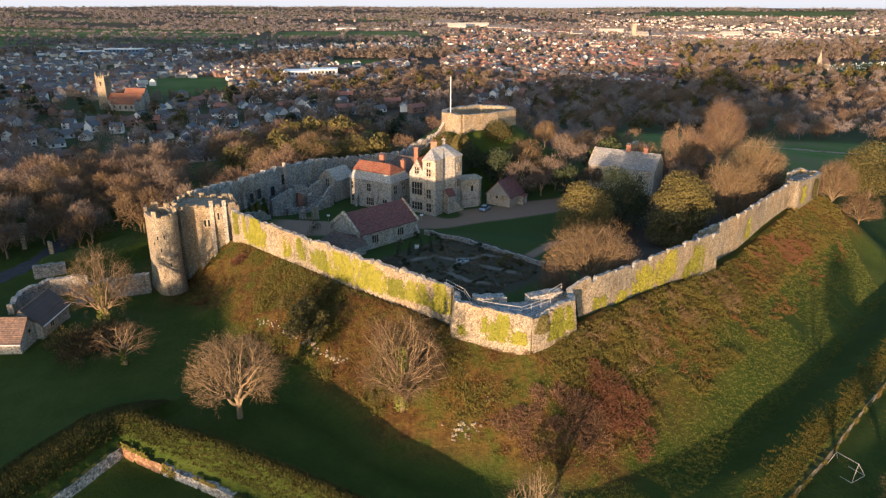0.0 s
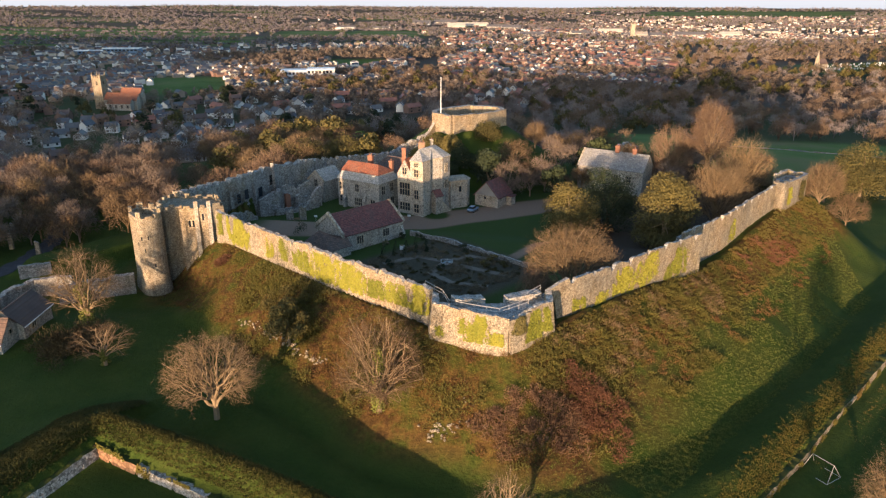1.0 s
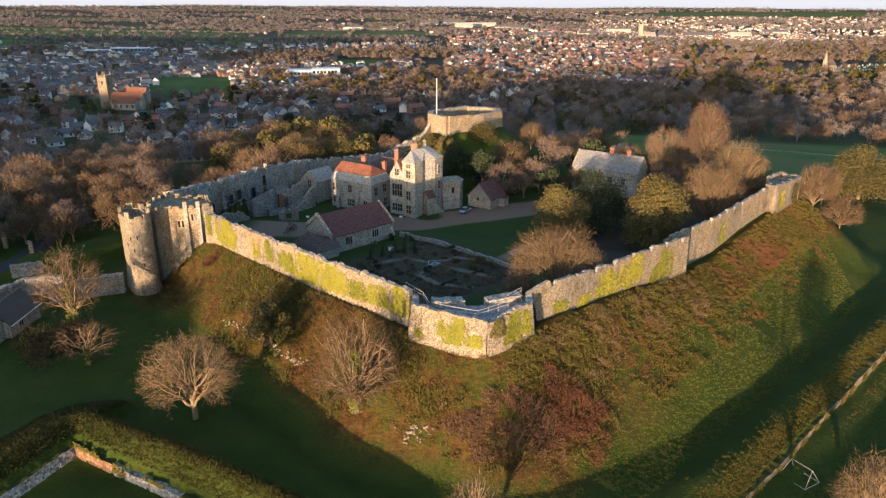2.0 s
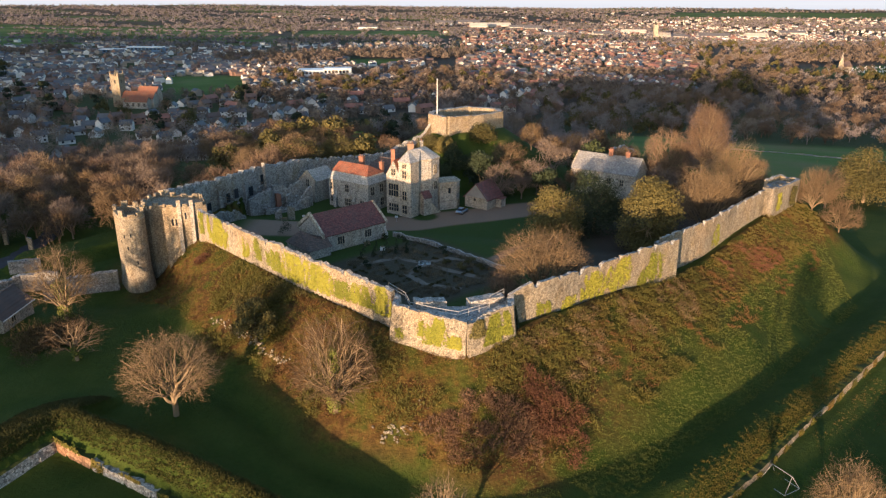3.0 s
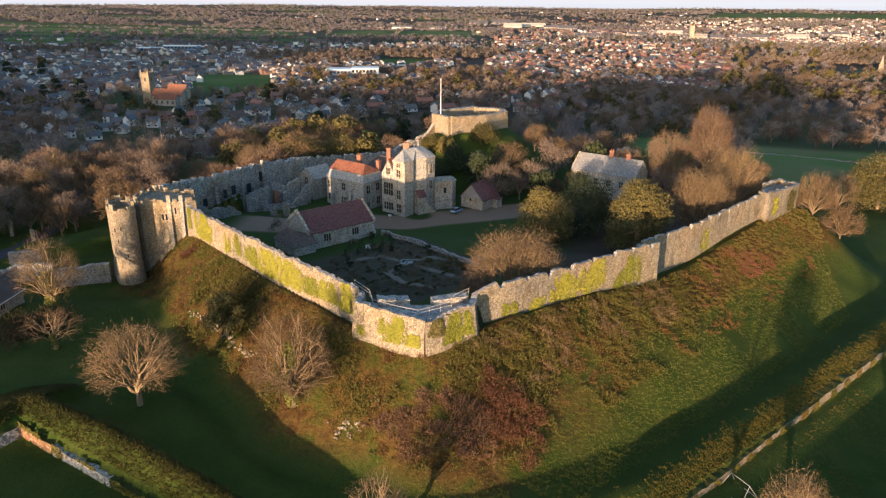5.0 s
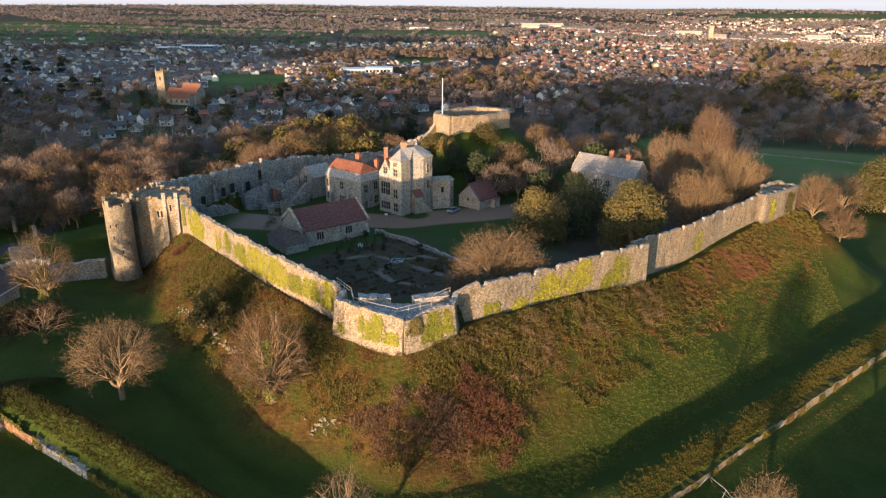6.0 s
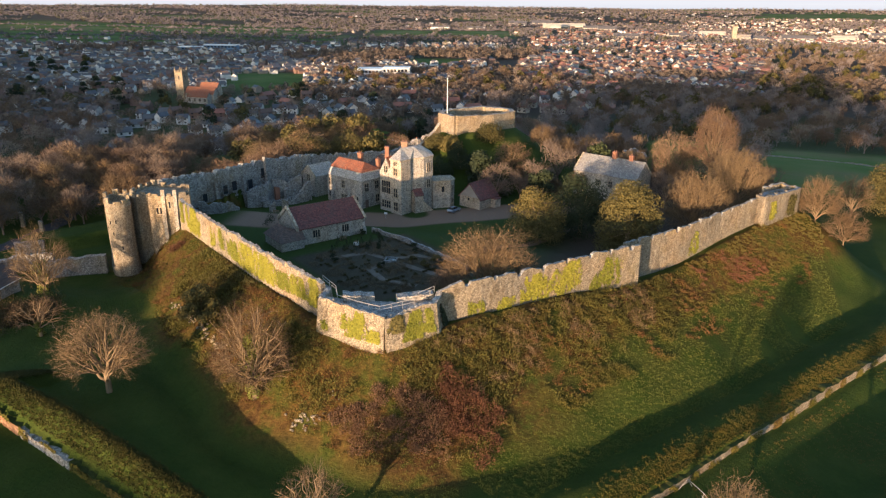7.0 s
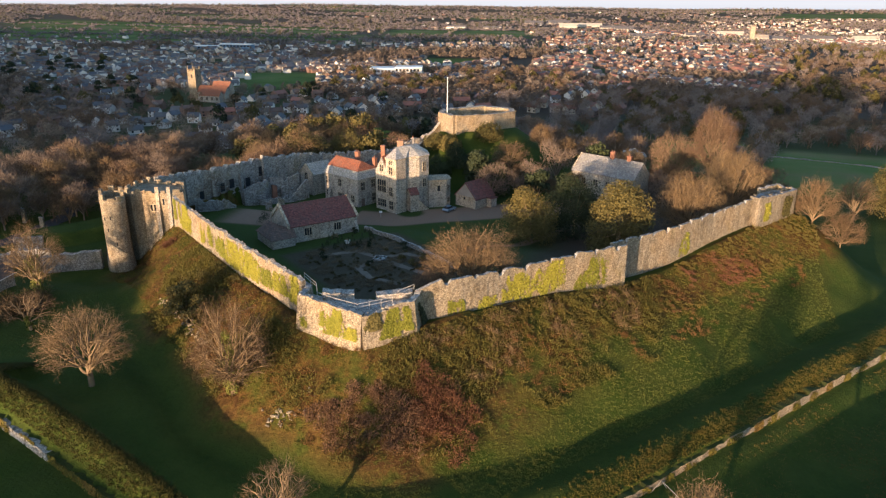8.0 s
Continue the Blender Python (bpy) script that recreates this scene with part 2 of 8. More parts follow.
def land(x, y):
    """Ground outside the castle, without its mound and banks."""
    z = 4.2 - 6.6 * smooth(-25, 42, x - 0.15 * (y - 90))
    # the valley with the village, then the rise to the far hills
    far = np.hypot(x * 0.9, np.maximum(y, 0) - 40)
    low = smooth(150, 330, np.hypot(x + 10, np.maximum(y - 110, 0) * 1.0) + np.maximum(-x - 60, 0) * 0.5)
    low = np.where(x > 90, low * (0.25 + 0.75 * smooth(260, 520, far)), low)
    z = z * (1 - low) - 22 * low
    z = z + (smooth(2100, 4900, far) * 49) + 5 * smooth(1200, 2600, far) * ripple(x, y, 420, 1.0)
    z = z + smooth(900, 3000, far) * 7 * ripple(x, y, 800, 3.0)
    z = z + 16 * smooth(450, 900, x) * smooth(400, 800, y) * (1 - smooth(1100, 1700, y))
    # an unseen long down to the south-west, heightened so its shade covers the village
    z = z + smooth(-300, -470, x) * (30 + 75 * smooth(-520, -850, x)) * (1 - smooth(60, 190, np.abs(y + 40)))
    # the unseen down behind the view, its crest shaped to shade the low ground
    back = smooth(20, 105, -y)
    z = z + back * (10.0 - 1.9 * smooth(-72, -48, x) + 3.5 * smooth(-45, -105, x) + (4.5 * smooth(-120, -138, x) + 3.0 * np.exp(-((x + 138) / 9) ** 2)) * (1 - smooth(122, 140, -y)) + 11.5 * smooth(-166, -212, x) * (1 - smooth(160, 215, -y)) + 1.2 * ripple(x, y, 23, 2.0) - z)
    return z + 0.25 * ripple(x, y, 9, 0.5) * (1 - smooth(300, 600, far))


def edge_height(x, y):
    z = 13.6 - 4.0 * np.exp(-((x - 58) ** 2 + (y - 136) ** 2) / 26.0 ** 2)
    z = z - 1.5 * np.exp(-((x - 10) ** 2 + (y - 91) ** 2) / 9.0 ** 2)
    z = z - 6.5 * smooth(205, 250, y) - 2.5 * smooth(-38, -52, x) * smooth(128, 140, y)
    return z


def notch_place(x, y):
    """Of the outer work's notch: metres into its bank and along its long side, and out of the notch."""
    a = (x - NOTCH[0]) * 0.38 + (y - NOTCH[1]) * 0.925
    b = (x - NOTCH[0]) * 0.925 - (y - NOTCH[1]) * 0.38
    return a, b, np.where((a > 0) & (b < 0), np.hypot(a, b), np.maximum(a, -b))


def notch_wall_top(run):
    return 5.5 - 0.17 * np.minimum(run, 10) - 0.11 * np.maximum(run - 10, 0)


def notch_line(b0, b1, low=0.0, step=3.0):
    """Points of a wall along the notch's long side from b0 to b1 metres."""
    out = []
    for b in np.linspace(b0, b1, max(2, int((b1 - b0) / step) + 1)):
        top = float(notch_wall_top(b)) - low
        out.append((NOTCH[0] + 0.925 * b - 0.38 * 0.3, NOTCH[1] - 0.38 * b - 0.925 * 0.3, 3.2 - 0.105 * b, top))
    return out


def ground_height(x, y):
    x, y = np.asarray(x, float), np.asarray(y, float)
    d = mound_distance(x, y)
    z = land(x, y)
    # terrace bank above the outer retaining wall on the south side, and the drop beyond it
    s = (x - 19.5) * 0.69 - (y - 99.1) * 0.72
    along = (x - 19.5) * 0.72 + (y - 99.1) * 0.69
    on = smooth(-8, 4, along) * (1 - smooth(150, 190, along))
    z = z + on * (1.8 * smooth(25.5, 31.5, s) - 0.8 * smooth(32.3, 35.0, s))
    z = z - on * (s > 35.6) * (1.4 + 2.6 * smooth(37, 44, s) - 3.6 * smooth(49, 57, s))
    # the notch of the outer works on the west side, with a turf bank all round it
    a, b, dn = notch_place(x, y)
    run = np.clip(b, 0, 60)
    crest = 7.3 - 0.02 * run - 0.0024 * run * run - 0.9 * smooth(0, -5, b) + 0.15 * ripple(x, y, 5, 3.0)
    foot = notch_wall_top(run)
    back = np.where(b < 0, 15.0, 7.6)
    bank = np.where(dn < 2.3, foot + (crest - foot) * (0.5 * np.clip(dn / 2.3, 0, 1) + 0.5 * smooth(0.0, 2.3, dn)), z + (crest - z) * smooth(0, 1, np.clip((back - dn) / (back - 2.3), 0, 1)))
    bank = np.where(dn < -0.25, 3.2 - 0.105 * run + 0.15 * ripple(x, y, 3, 1.0), bank)
    w = smooth(12, 2, x) * smooth(16, 12, dn) * smooth(2, 22, y)
    z = z + (bank - z) * w
    # the dry ditch between that bank and the mound
    z = z - 1.1 * np.exp(-((d - 20.5) / 2.6) ** 2) * smooth(8, -2, x) * smooth(-44, -36, x) * smooth(100, 92, y)
    z = z - 2.0 * smooth(-46, -55, x) * smooth(114, 126, y) * smooth(190, 165, y)
    # the turf rampart by the lane
    f = np.clip(((x + 86.5) * 16 + (y - 146) * 20) / 656, 0, 1)
    z = z + 3.0 * smooth(7.5, 4.0, np.hypot(x + 86.5 - 16 * f, y - 146 - 20 * f)) * smooth(141.5, 143.5, y - 0.5 * (x + 87))
    # the mound
    top = edge_height(x, y)
    width = 17.0 + 5.5 * smooth(25, 60, x)
    width = width - 8.5 * smooth(-38, -50, x) * smooth(116, 128, y)
    width = np.where(y > 205, 34.0, width)
    t = np.clip(d / width, 0, 1)
    slope = top + (z - top) * (0.72 * t + 0.28 * smooth(0, 1, t))
    slope = slope + 0.35 * ripple(x, y, 4.0, 7.0) * np.sin(t * math.pi)
    out = np.where(d > 0, np.where(t < 1, slope, z), z)
    bailey = 6.3 + 2.7 * smooth(166, 150, y + 0.25 * x) + 0.1 * ripple(x, y, 14, 4.0)
    open_side = smooth(142, 156, y) * smooth(60, 30, x)
    inner = bailey + (top - 0.6 - bailey) * (1 - smooth(2.0, 9.0, -d)) * (1 - open_side)
    out = np.where(d <= 0, inner, out)
    # the keep's own motte
    m = np.hypot(x - 12.5, (y - 235.5) * 1.0)
    return np.maximum(out, 20.3 - 0.64 * np.maximum(m - 12.6, 0) - 30 * smooth(36, 60, m))


# meadows: bearing from, to, distance from, to
MEADOWS = [(-0.95, -0.55, 1290, 1415), (-0.95, -0.61, 1440, 1565), (-0.50, -0.27, 1400, 1560), (-0.95, -0.42, 1600, 1745), (-0.40, -0.27, 1600, 1745), (-0.85, -0.30, 1785, 2260), (0.515, 0.66, 890, 985), (-0.24, -0.15, 1700, 2230), (-0.14, -0.03, 1720, 2240), (-0.43, -0.31, 655, 800), (0.24, 0.345, 300, 410), (0.40, 0.75, 255, 395), (-0.17, -0.08, 980, 1060), (0.3, 0.6, 3100, 3900)]


def meadow(x, y):
    b = x / (0.941 * y + 28)
    out = np.zeros(np.shape(x))
    for b0, b1, d0, d1 in MEADOWS:
        e = 0.012 * ripple(x, y, 40, 3.0)
        out = np.maximum(out, smooth(b0 - 0.01, b0 + 0.01, b + e) * smooth(b1 + 0.01, b1 - 0.01, b + e) * smooth(d0 * 0.985, d0 * 1.015, y) * smooth(d1 * 1.015, d1 * 0.985, y))
    return np.where(y > 100, out, 0)


def spaced(lo, hi, dense_lo, dense_hi, step, grow):
    a = list(np.arange(dense_lo, dense_hi + 0.01, step))
    s = step
    while a[-1] < hi:
        s = min(s * grow, 90)
        a.append(a[-1] + s)
    s = step
    while a[0] > lo:
        s = min(s * grow, 90)
        a.insert(0, a[0] - s)
    return np.array(a)


def make_ground():
    gx = spaced(-3600, 4200, -75, 110, 0.8, 1.055)
    gy = spaced(-700, 4930, 52, 190, 0.8, 1.05)
    X, Y = np.meshgrid(gx, gy)
    Z = ground_height(X, Y)
    nx, ny = len(gx), len(gy)
    me = bpy.data.meshes.new("ground")
    idx = np.arange(nx * ny).reshape(ny, nx)
    quads = np.stack([idx[:-1, :-1], idx[:-1, 1:], idx[1:, 1:], idx[1:, :-1]], -1).reshape(-1, 4)
    me.vertices.add(nx * ny)
    me.vertices.foreach_set("co", np.stack([X, Y, Z], -1).astype(np.float32).ravel())
    me.loops.add(quads.size)
    me.loops.foreach_set("vertex_index", quads.astype(np.int32).ravel())
    me.polygons.add(len(quads))
    me.polygons.foreach_set("loop_start", np.arange(0, quads.size, 4, dtype=np.int32))
    me.polygons.foreach_set("use_smooth", np.ones(len(quads), bool))
    me.update()
    me.validate()
    d = mound_distance(X, Y)
    far = np.hypot(X, Y)
    rough = smooth(-2, 1, d) * (1 - smooth(13, 20, d - 3 * ripple(X, Y, 7, 2.0)))
    rough = rough * (1 - 0.85 * smooth(22, 50, X) * smooth(7, 12, d + 2 * ripple(X, Y, 5, 1.0))) * (Y < 215)
    lawn_edge = 163.5 + 0.46 * np.maximum(X + 2, 0) - 0.8 * np.clip(-X - 4, 0, 16) + 0.5 * ripple(X, Y, 6)
    far_edge = np.where(X < -12, 172.0 - 0.25 * (-X - 12) + 0.8 * ripple(X, Y, 5), np.where(X < -4, 176.0, lawn_edge + 13.5))
    gravel = smooth(-0.8, 0.8, Y - lawn_edge) * smooth(1.0, -1.0, Y - far_edge) * smooth(-44, -38, X) * smooth(50, 42, X)
    gravel = gravel * smooth(3.0, 4.2, np.hypot(X - 1.5, Y - 176.5))
    gravel = np.maximum(gravel, (1 - smooth(0.9, 1.6, np.abs((X - 28) * 0.8 - (Y - 150) * 0.6))) * (np.abs(Y - 150) < 26))
    gravel = gravel * (d < -4)
    bed = (1 - smooth(0, 3, np.maximum(np.abs((X - 4) * ux + (Y - 131) * uy) - 13, np.abs(-(X - 4) * uy + (Y - 131) * ux) - 14))) * (d < -5)
    wood = smooth(250, 330, far) * (0.35 + 0.65 * np.maximum(smooth(-0.2, 0.3, ripple(X, Y, 150, 9.0)), 0.75 * smooth(1100, 1900, far)))
    wood = np.maximum(wood, (d < -3) * smooth(24, 40, X - 0.25 * (Y - 130)))
    field = np.maximum(meadow(X, Y), 0.8 * smooth(0.4, 0.5, ripple(X, Y, 260, 5.0)) * smooth(2000, 2600, far))
    wood = wood * (1 - field)
    lawn = smooth(-3, -7, d) * (1 - bed) * (Y < 200)
    for key, val in (("lawn", lawn), ("rough", rough), ("gravel", gravel), ("bed", bed), ("wood", wood), ("field", field)):
        at = me.attributes.new(key, "FLOAT", "POINT")
        at.data.foreach_set("value", np.ascontiguousarray(val, dtype=np.float32).ravel())
    m, nt, b = material("ground", 0.95)
    b.inputs["Specular IOR Level"].default_value = 0.08

    def attr(key):
        n = nt.nodes.new("ShaderNodeAttribute")
        n.attribute_name = key
        return n.outputs["Fac"]

    fine = noise_of(nt, 1.6, 8, 0.7)
    mid = noise_of(nt, 0.16, 6, 0.65)
    wide = noise_of(nt, 0.008, 4, 0.6)
    grass = mix(nt, fine, (0.016, 0.031, 0.005), (0.052, 0.077, 0.013))
    grass = mix(nt, ramp(nt, mid, [(0.4, (0, 0, 0)), (0.7, (0.7, 0.7, 0.7))]), grass, (0.064, 0.075, 0.016))
    grass = mix(nt, ramp(nt, noise_of(nt, 0.07, 5, 0.7), [(0.38, (0.5, 0.5, 0.5)), (0.52, (0, 0, 0))]), grass, mix(nt, fine, (0.024, 0.038, 0.007), (0.05, 0.066, 0.014)))
    scrub = ramp(nt, mid, [(0.3, (0.04, 0.056, 0.01)), (0.42, (0.07, 0.07, 0.014)), (0.52, (0.115, 0.066, 0.02)), (0.6, (0.066, 0.034, 0.014)), (0.7, (0.05, 0.066, 0.012))])
    scrub = mix(nt, 0.8, scrub, ramp(nt, fine, [(0.3, (0.4, 0.4, 0.4)), (0.7, (1.3, 1.3, 1.25))]), "MULTIPLY")
    tone = mix(nt, attr("rough"), grass, scrub)
    tone = mix(nt, attr("lawn"), tone, mix(nt, fine, (0.03, 0.05, 0.012), (0.056, 0.082, 0.02)))
    tone = mix(nt, attr("gravel"), tone, mix(nt, fine, (0.18, 0.12, 0.085), (0.29, 0.195, 0.135)))
    tone = mix(nt, attr("bed"), tone, mix(nt, fine, (0.045, 0.04, 0.027), (0.095, 0.078, 0.052)))
    tone = mix(nt, attr("wood"), tone, mix(nt, fine, (0.05, 0.038, 0.028), (0.095, 0.07, 0.05)))
    tone = mix(nt, attr("field"), tone, ramp(nt, wide, [(0.38, (0.055, 0.09, 0.014)), (0.5, (0.09, 0.13, 0.028)), (0.58, (0.12, 0.135, 0.04)), (0.66, (0.16, 0.125, 0.06))]))
    nt.links.new(tone, b.inputs["Base Color"])
    bump(nt, b, fine, 0.8, 0.35)
    me.materials.append(m)
    return tagged(new("ground", me), "grass mound, ditches and wooded valley under winter light", "ground", kind="structure")


ground = make_ground()


def gz(x, y):
    return float(ground_height(x, y))

# ---- curtain walls ----
def wall_run(name, line, thick, label, mat=None, step=0.55, merlon=0.0, gap=0.0, ragged=0.25, skirt=2.0, top_mat=None, lean=0.16):
    """A rubble wall along (x, y, foot, top) points: both faces uneven, a broken top, with or without merlons."""
    mat = mat or STONE
    pts = []
    for (ax, ay, a0, a1), (bx, by, b0, b1) in zip(line, line[1:]):
        n = max(1, round(math.hypot(bx - ax, by - ay) / step))
        pts += [(ax + (bx - ax) * k / n, ay + (by - ay) * k / n, a0 + (b0 - a0) * k / n, a1 + (b1 - a1) * k / n) for k in range(n)]
    pts.append(line[-1])
    rows = 9
    verts, faces, mats = [], [], []
    run = 0.0
    for i, (x, y, f, t) in enumerate(pts):
        p, q = pts[max(0, i - 1)], pts[min(len(pts) - 1, i + 1)]
        tx, ty = q[0] - p[0], q[1] - p[1]
        l = math.hypot(tx, ty) or 1
        nx, ny = ty / l, -tx / l
        if i:
            run += math.hypot(x - pts[i - 1][0], y - pts[i - 1][1])
        top = t + ragged * (noise.noise((x * 0.5, y * 0.5, 3.1)) * 1.3 + noise.noise((x * 1.9, y * 1.9, 7.7)) * 0.6)
        if merlon and (run % (merlon + gap)) > merlon:
            top -= 0.85
        for side in (1, -1):
            for r in range(rows + 1):
                z = f - skirt + (top - f + skirt) * r / rows
                w = 0.09 * noise.noise((x * 0.8, y * 0.8, z * 0.8 + side * 9)) + 0.06 * noise.noise((x * 2.3, y * 2.3, z * 2.3 + side * 5))
                batter = lean * (1 - r / rows)
                o = side * (thick / 2 + w + batter)
                verts.append((x + nx * o, y + ny * o, z - (0.08 if side < 0 else 0)))
    k = 2 * (rows + 1)
    for i in range(len(pts) - 1):
        for r in range(rows):
            a = i * k + r
            faces.append((a, a + k, a + k + 1, a + 1))
            a += rows + 1
            faces.append((a, a + 1, a + k + 1, a + k))
            mats += [0, 0]
        a, c = i * k + rows, i * k + 2 * rows + 1
        faces.append((a, a + k, c + k, c))
        mats.append(1)
    for i in (0, len(pts) - 1):
        for r in range(rows):
            a, c = i * k + r, i * k + rows + 1 + r
            faces.append((a, a + 1, c + 1, c))
            mats.append(0)
    ob = mesh_object(name, verts, faces, [mat, top_mat or STONE_TOP])
    ob.data.polygons.foreach_set("material_index", mats)
    bm = bmesh.new()
    bm.from_mesh(ob.data)
    bmesh.ops.recalc_face_normals(bm, faces=bm.faces)
    bm.to_mesh(ob.data)
    bm.free()
    return tagged(ob, label, "castle wall", kind="structure")


def beside(line, off, drop=0.0):
    """The same line, moved sideways (plus: to the right of its run) and lowered at the top."""
    out = []
    for i, (x, y, f, t) in enumerate(line):
        p, q = line[max(0, i - 1)], line[min(len(line) - 1, i + 1)]
        l = math.hypot(q[0] - p[0], q[1] - p[1])
        out.append((x + (q[1] - p[1]) / l * off, y - (q[0] - p[0]) / l * off, f, t - drop))
    return out


def curtain(name, line, thick, label, out, **kw):
    """A curtain wall: a thin broken parapet on the outer side, a lower wall walk behind it."""
    p = 0.75
    w = wall_run(name, beside(line, out * (thick - p) / 2), p, label, **kw)
    # the walk behind the parapet takes the shade-toned stone
    walk = wall_run("wall_walk", beside(line, -out * p / 2, 1.25), thick - p - 0.02, "", STONE_NORTH, step=0.9, ragged=0.1)
    for key in [k for k in ("label", "category", "kind") if k in walk]:
        del walk[key]
    walk.parent = w


WEST = [(1.9, 97.4, 14.2, 19.0), (-3.2, 101.2, 14.2, 19.2), (-10.6, 107.0, 14.0, 19.4), (-17.9, 113.2, 13.8, 19.6), (-31.0, 125.5, 13.5, 19.2), (-43.5, 137.6, 13.2, 19.2)]
curtain("wall_west", WEST, 1.9, "weathered rubble curtain wall with mossy patches on a grassy bank", -1, ragged=0.42, merlon=5.2, gap=0.35)
SOUTH = [(19.3, 98.9, 13.4, 17.9), (20.8, 99.9, 13.3, 18.6), (22.8, 101.0, 13.2, 19.2), (25.5, 102.8, 13.0, 19.1), (32.9, 109.6, 12.2, 18.5), (38.6, 114.5, 11.4, 18.5), (47.0, 121.8, 10.6, 18.4), (53.4, 127.4, 10.2, 17.9)]
curtain("wall_south", SOUTH, 1.8, "sunlit rubble curtain wall with a broken parapet", 1, merlon=4.6, gap=0.7, ragged=0.32)
SOUTH2 = [(51.0, 130.2, 9.6, 17.2), (63.5, 141.8, 9.4, 17.2), (74.0, 153.0, 10.0, 17.8), (85.0, 164.0, 13.4, 18.8)]
curtain("wall_south_far", SOUTH2, 1.8, "long rubble curtain wall with small parapet gaps", 1, merlon=3.4, gap=0.6, ragged=0.3)
wall_run("wall_north", [(-56.6, 151.5, 6, 19.8), (-56.0, 154.0, 6, 19.4), (-51.0, 168, 6, 18.0), (-44.6, 182.8, 6, 17.9), (-38.6, 193, 6, 17.4), (-32.5, 203.5, 5, 16.0), (-14, 216, 5, 15.0), (0, 229, 8, 20)], 1.8, "shaded ruined curtain wall of grey rubble", STONE_NORTH, merlon=3.5, gap=0.9, ragged=0.6)


def bastion(name, outline, foot, top, label):
    """A low angle tower: uneven stone faces, a flat wall walk inside a parapet."""
    t = thing(name, pose(0, 0, 0), label, "bastion", kind="structure")
    n = len(outline)
    line = [(x, y, foot, top) for x, y in outline]
    w = wall_run("parapet_wall", beside(line, 0.32), 0.85, "", ragged=0.3, step=0.45)
    w.parent = t
    for key in ("label", "category", "kind"):
        if key in w:
            del w[key]
    bm = bmesh.new()
    add_prism(bm, outline, foot - 1, top - 1.1)
    part("wall_walk", bm, STONE_TOP, t)
    cx, cy = sum(p[0] for p in outline) / n, sum(p[1] for p in outline) / n
    for k in range(int(n * 2.4)):
        f = rng.random() * (n - 1.001)
        (ax, ay), (bx, by) = outline[int(f)], outline[int(f) + 1]
        x, y = ax + (bx - ax) * (f % 1), ay + (by - ay) * (f % 1)
        pull = rng.choice((0.03, 0.05, 0.55, 0.6))
        bm = bmesh.new()
        r = rng.uniform(0.25, 0.5)
        bmesh.ops.create_icosphere(bm, subdivisions=1, radius=r)
        for v in bm.verts:
            v.co = Vector((v.co.x * 1.5, v.co.y, v.co.z * 0.6)) * rng.uniform(0.8, 1.2)
        st = part("loose_stone", bm, STONE, t)
        st.matrix_local = pose(x + (cx - x) * pull, y + (cy - y) * pull, top - (1.0 if pull > 0.1 else 0.0), 0, 0, rng.uniform(0, 360))
    return t


BAST_PLAN = [(1.7, 97.4), (1.75, 95.6), (1.85, 93.5), (4.5, 92.75), (7.3, 91.75), (10.2, 90.65), (13.0, 89.95), (15.0, 91.05), (16.6, 92.35), (18.4, 93.6), (20.0, 94.6), (20.2, 96.6), (20.4, 98.8)]
BAST_TOP = [17.9, 17.8, 17.95, 17.75, 17.6, 17.3, 17.05, 17.2, 17.5, 17.9, 17.85, 17.7, 17.9]


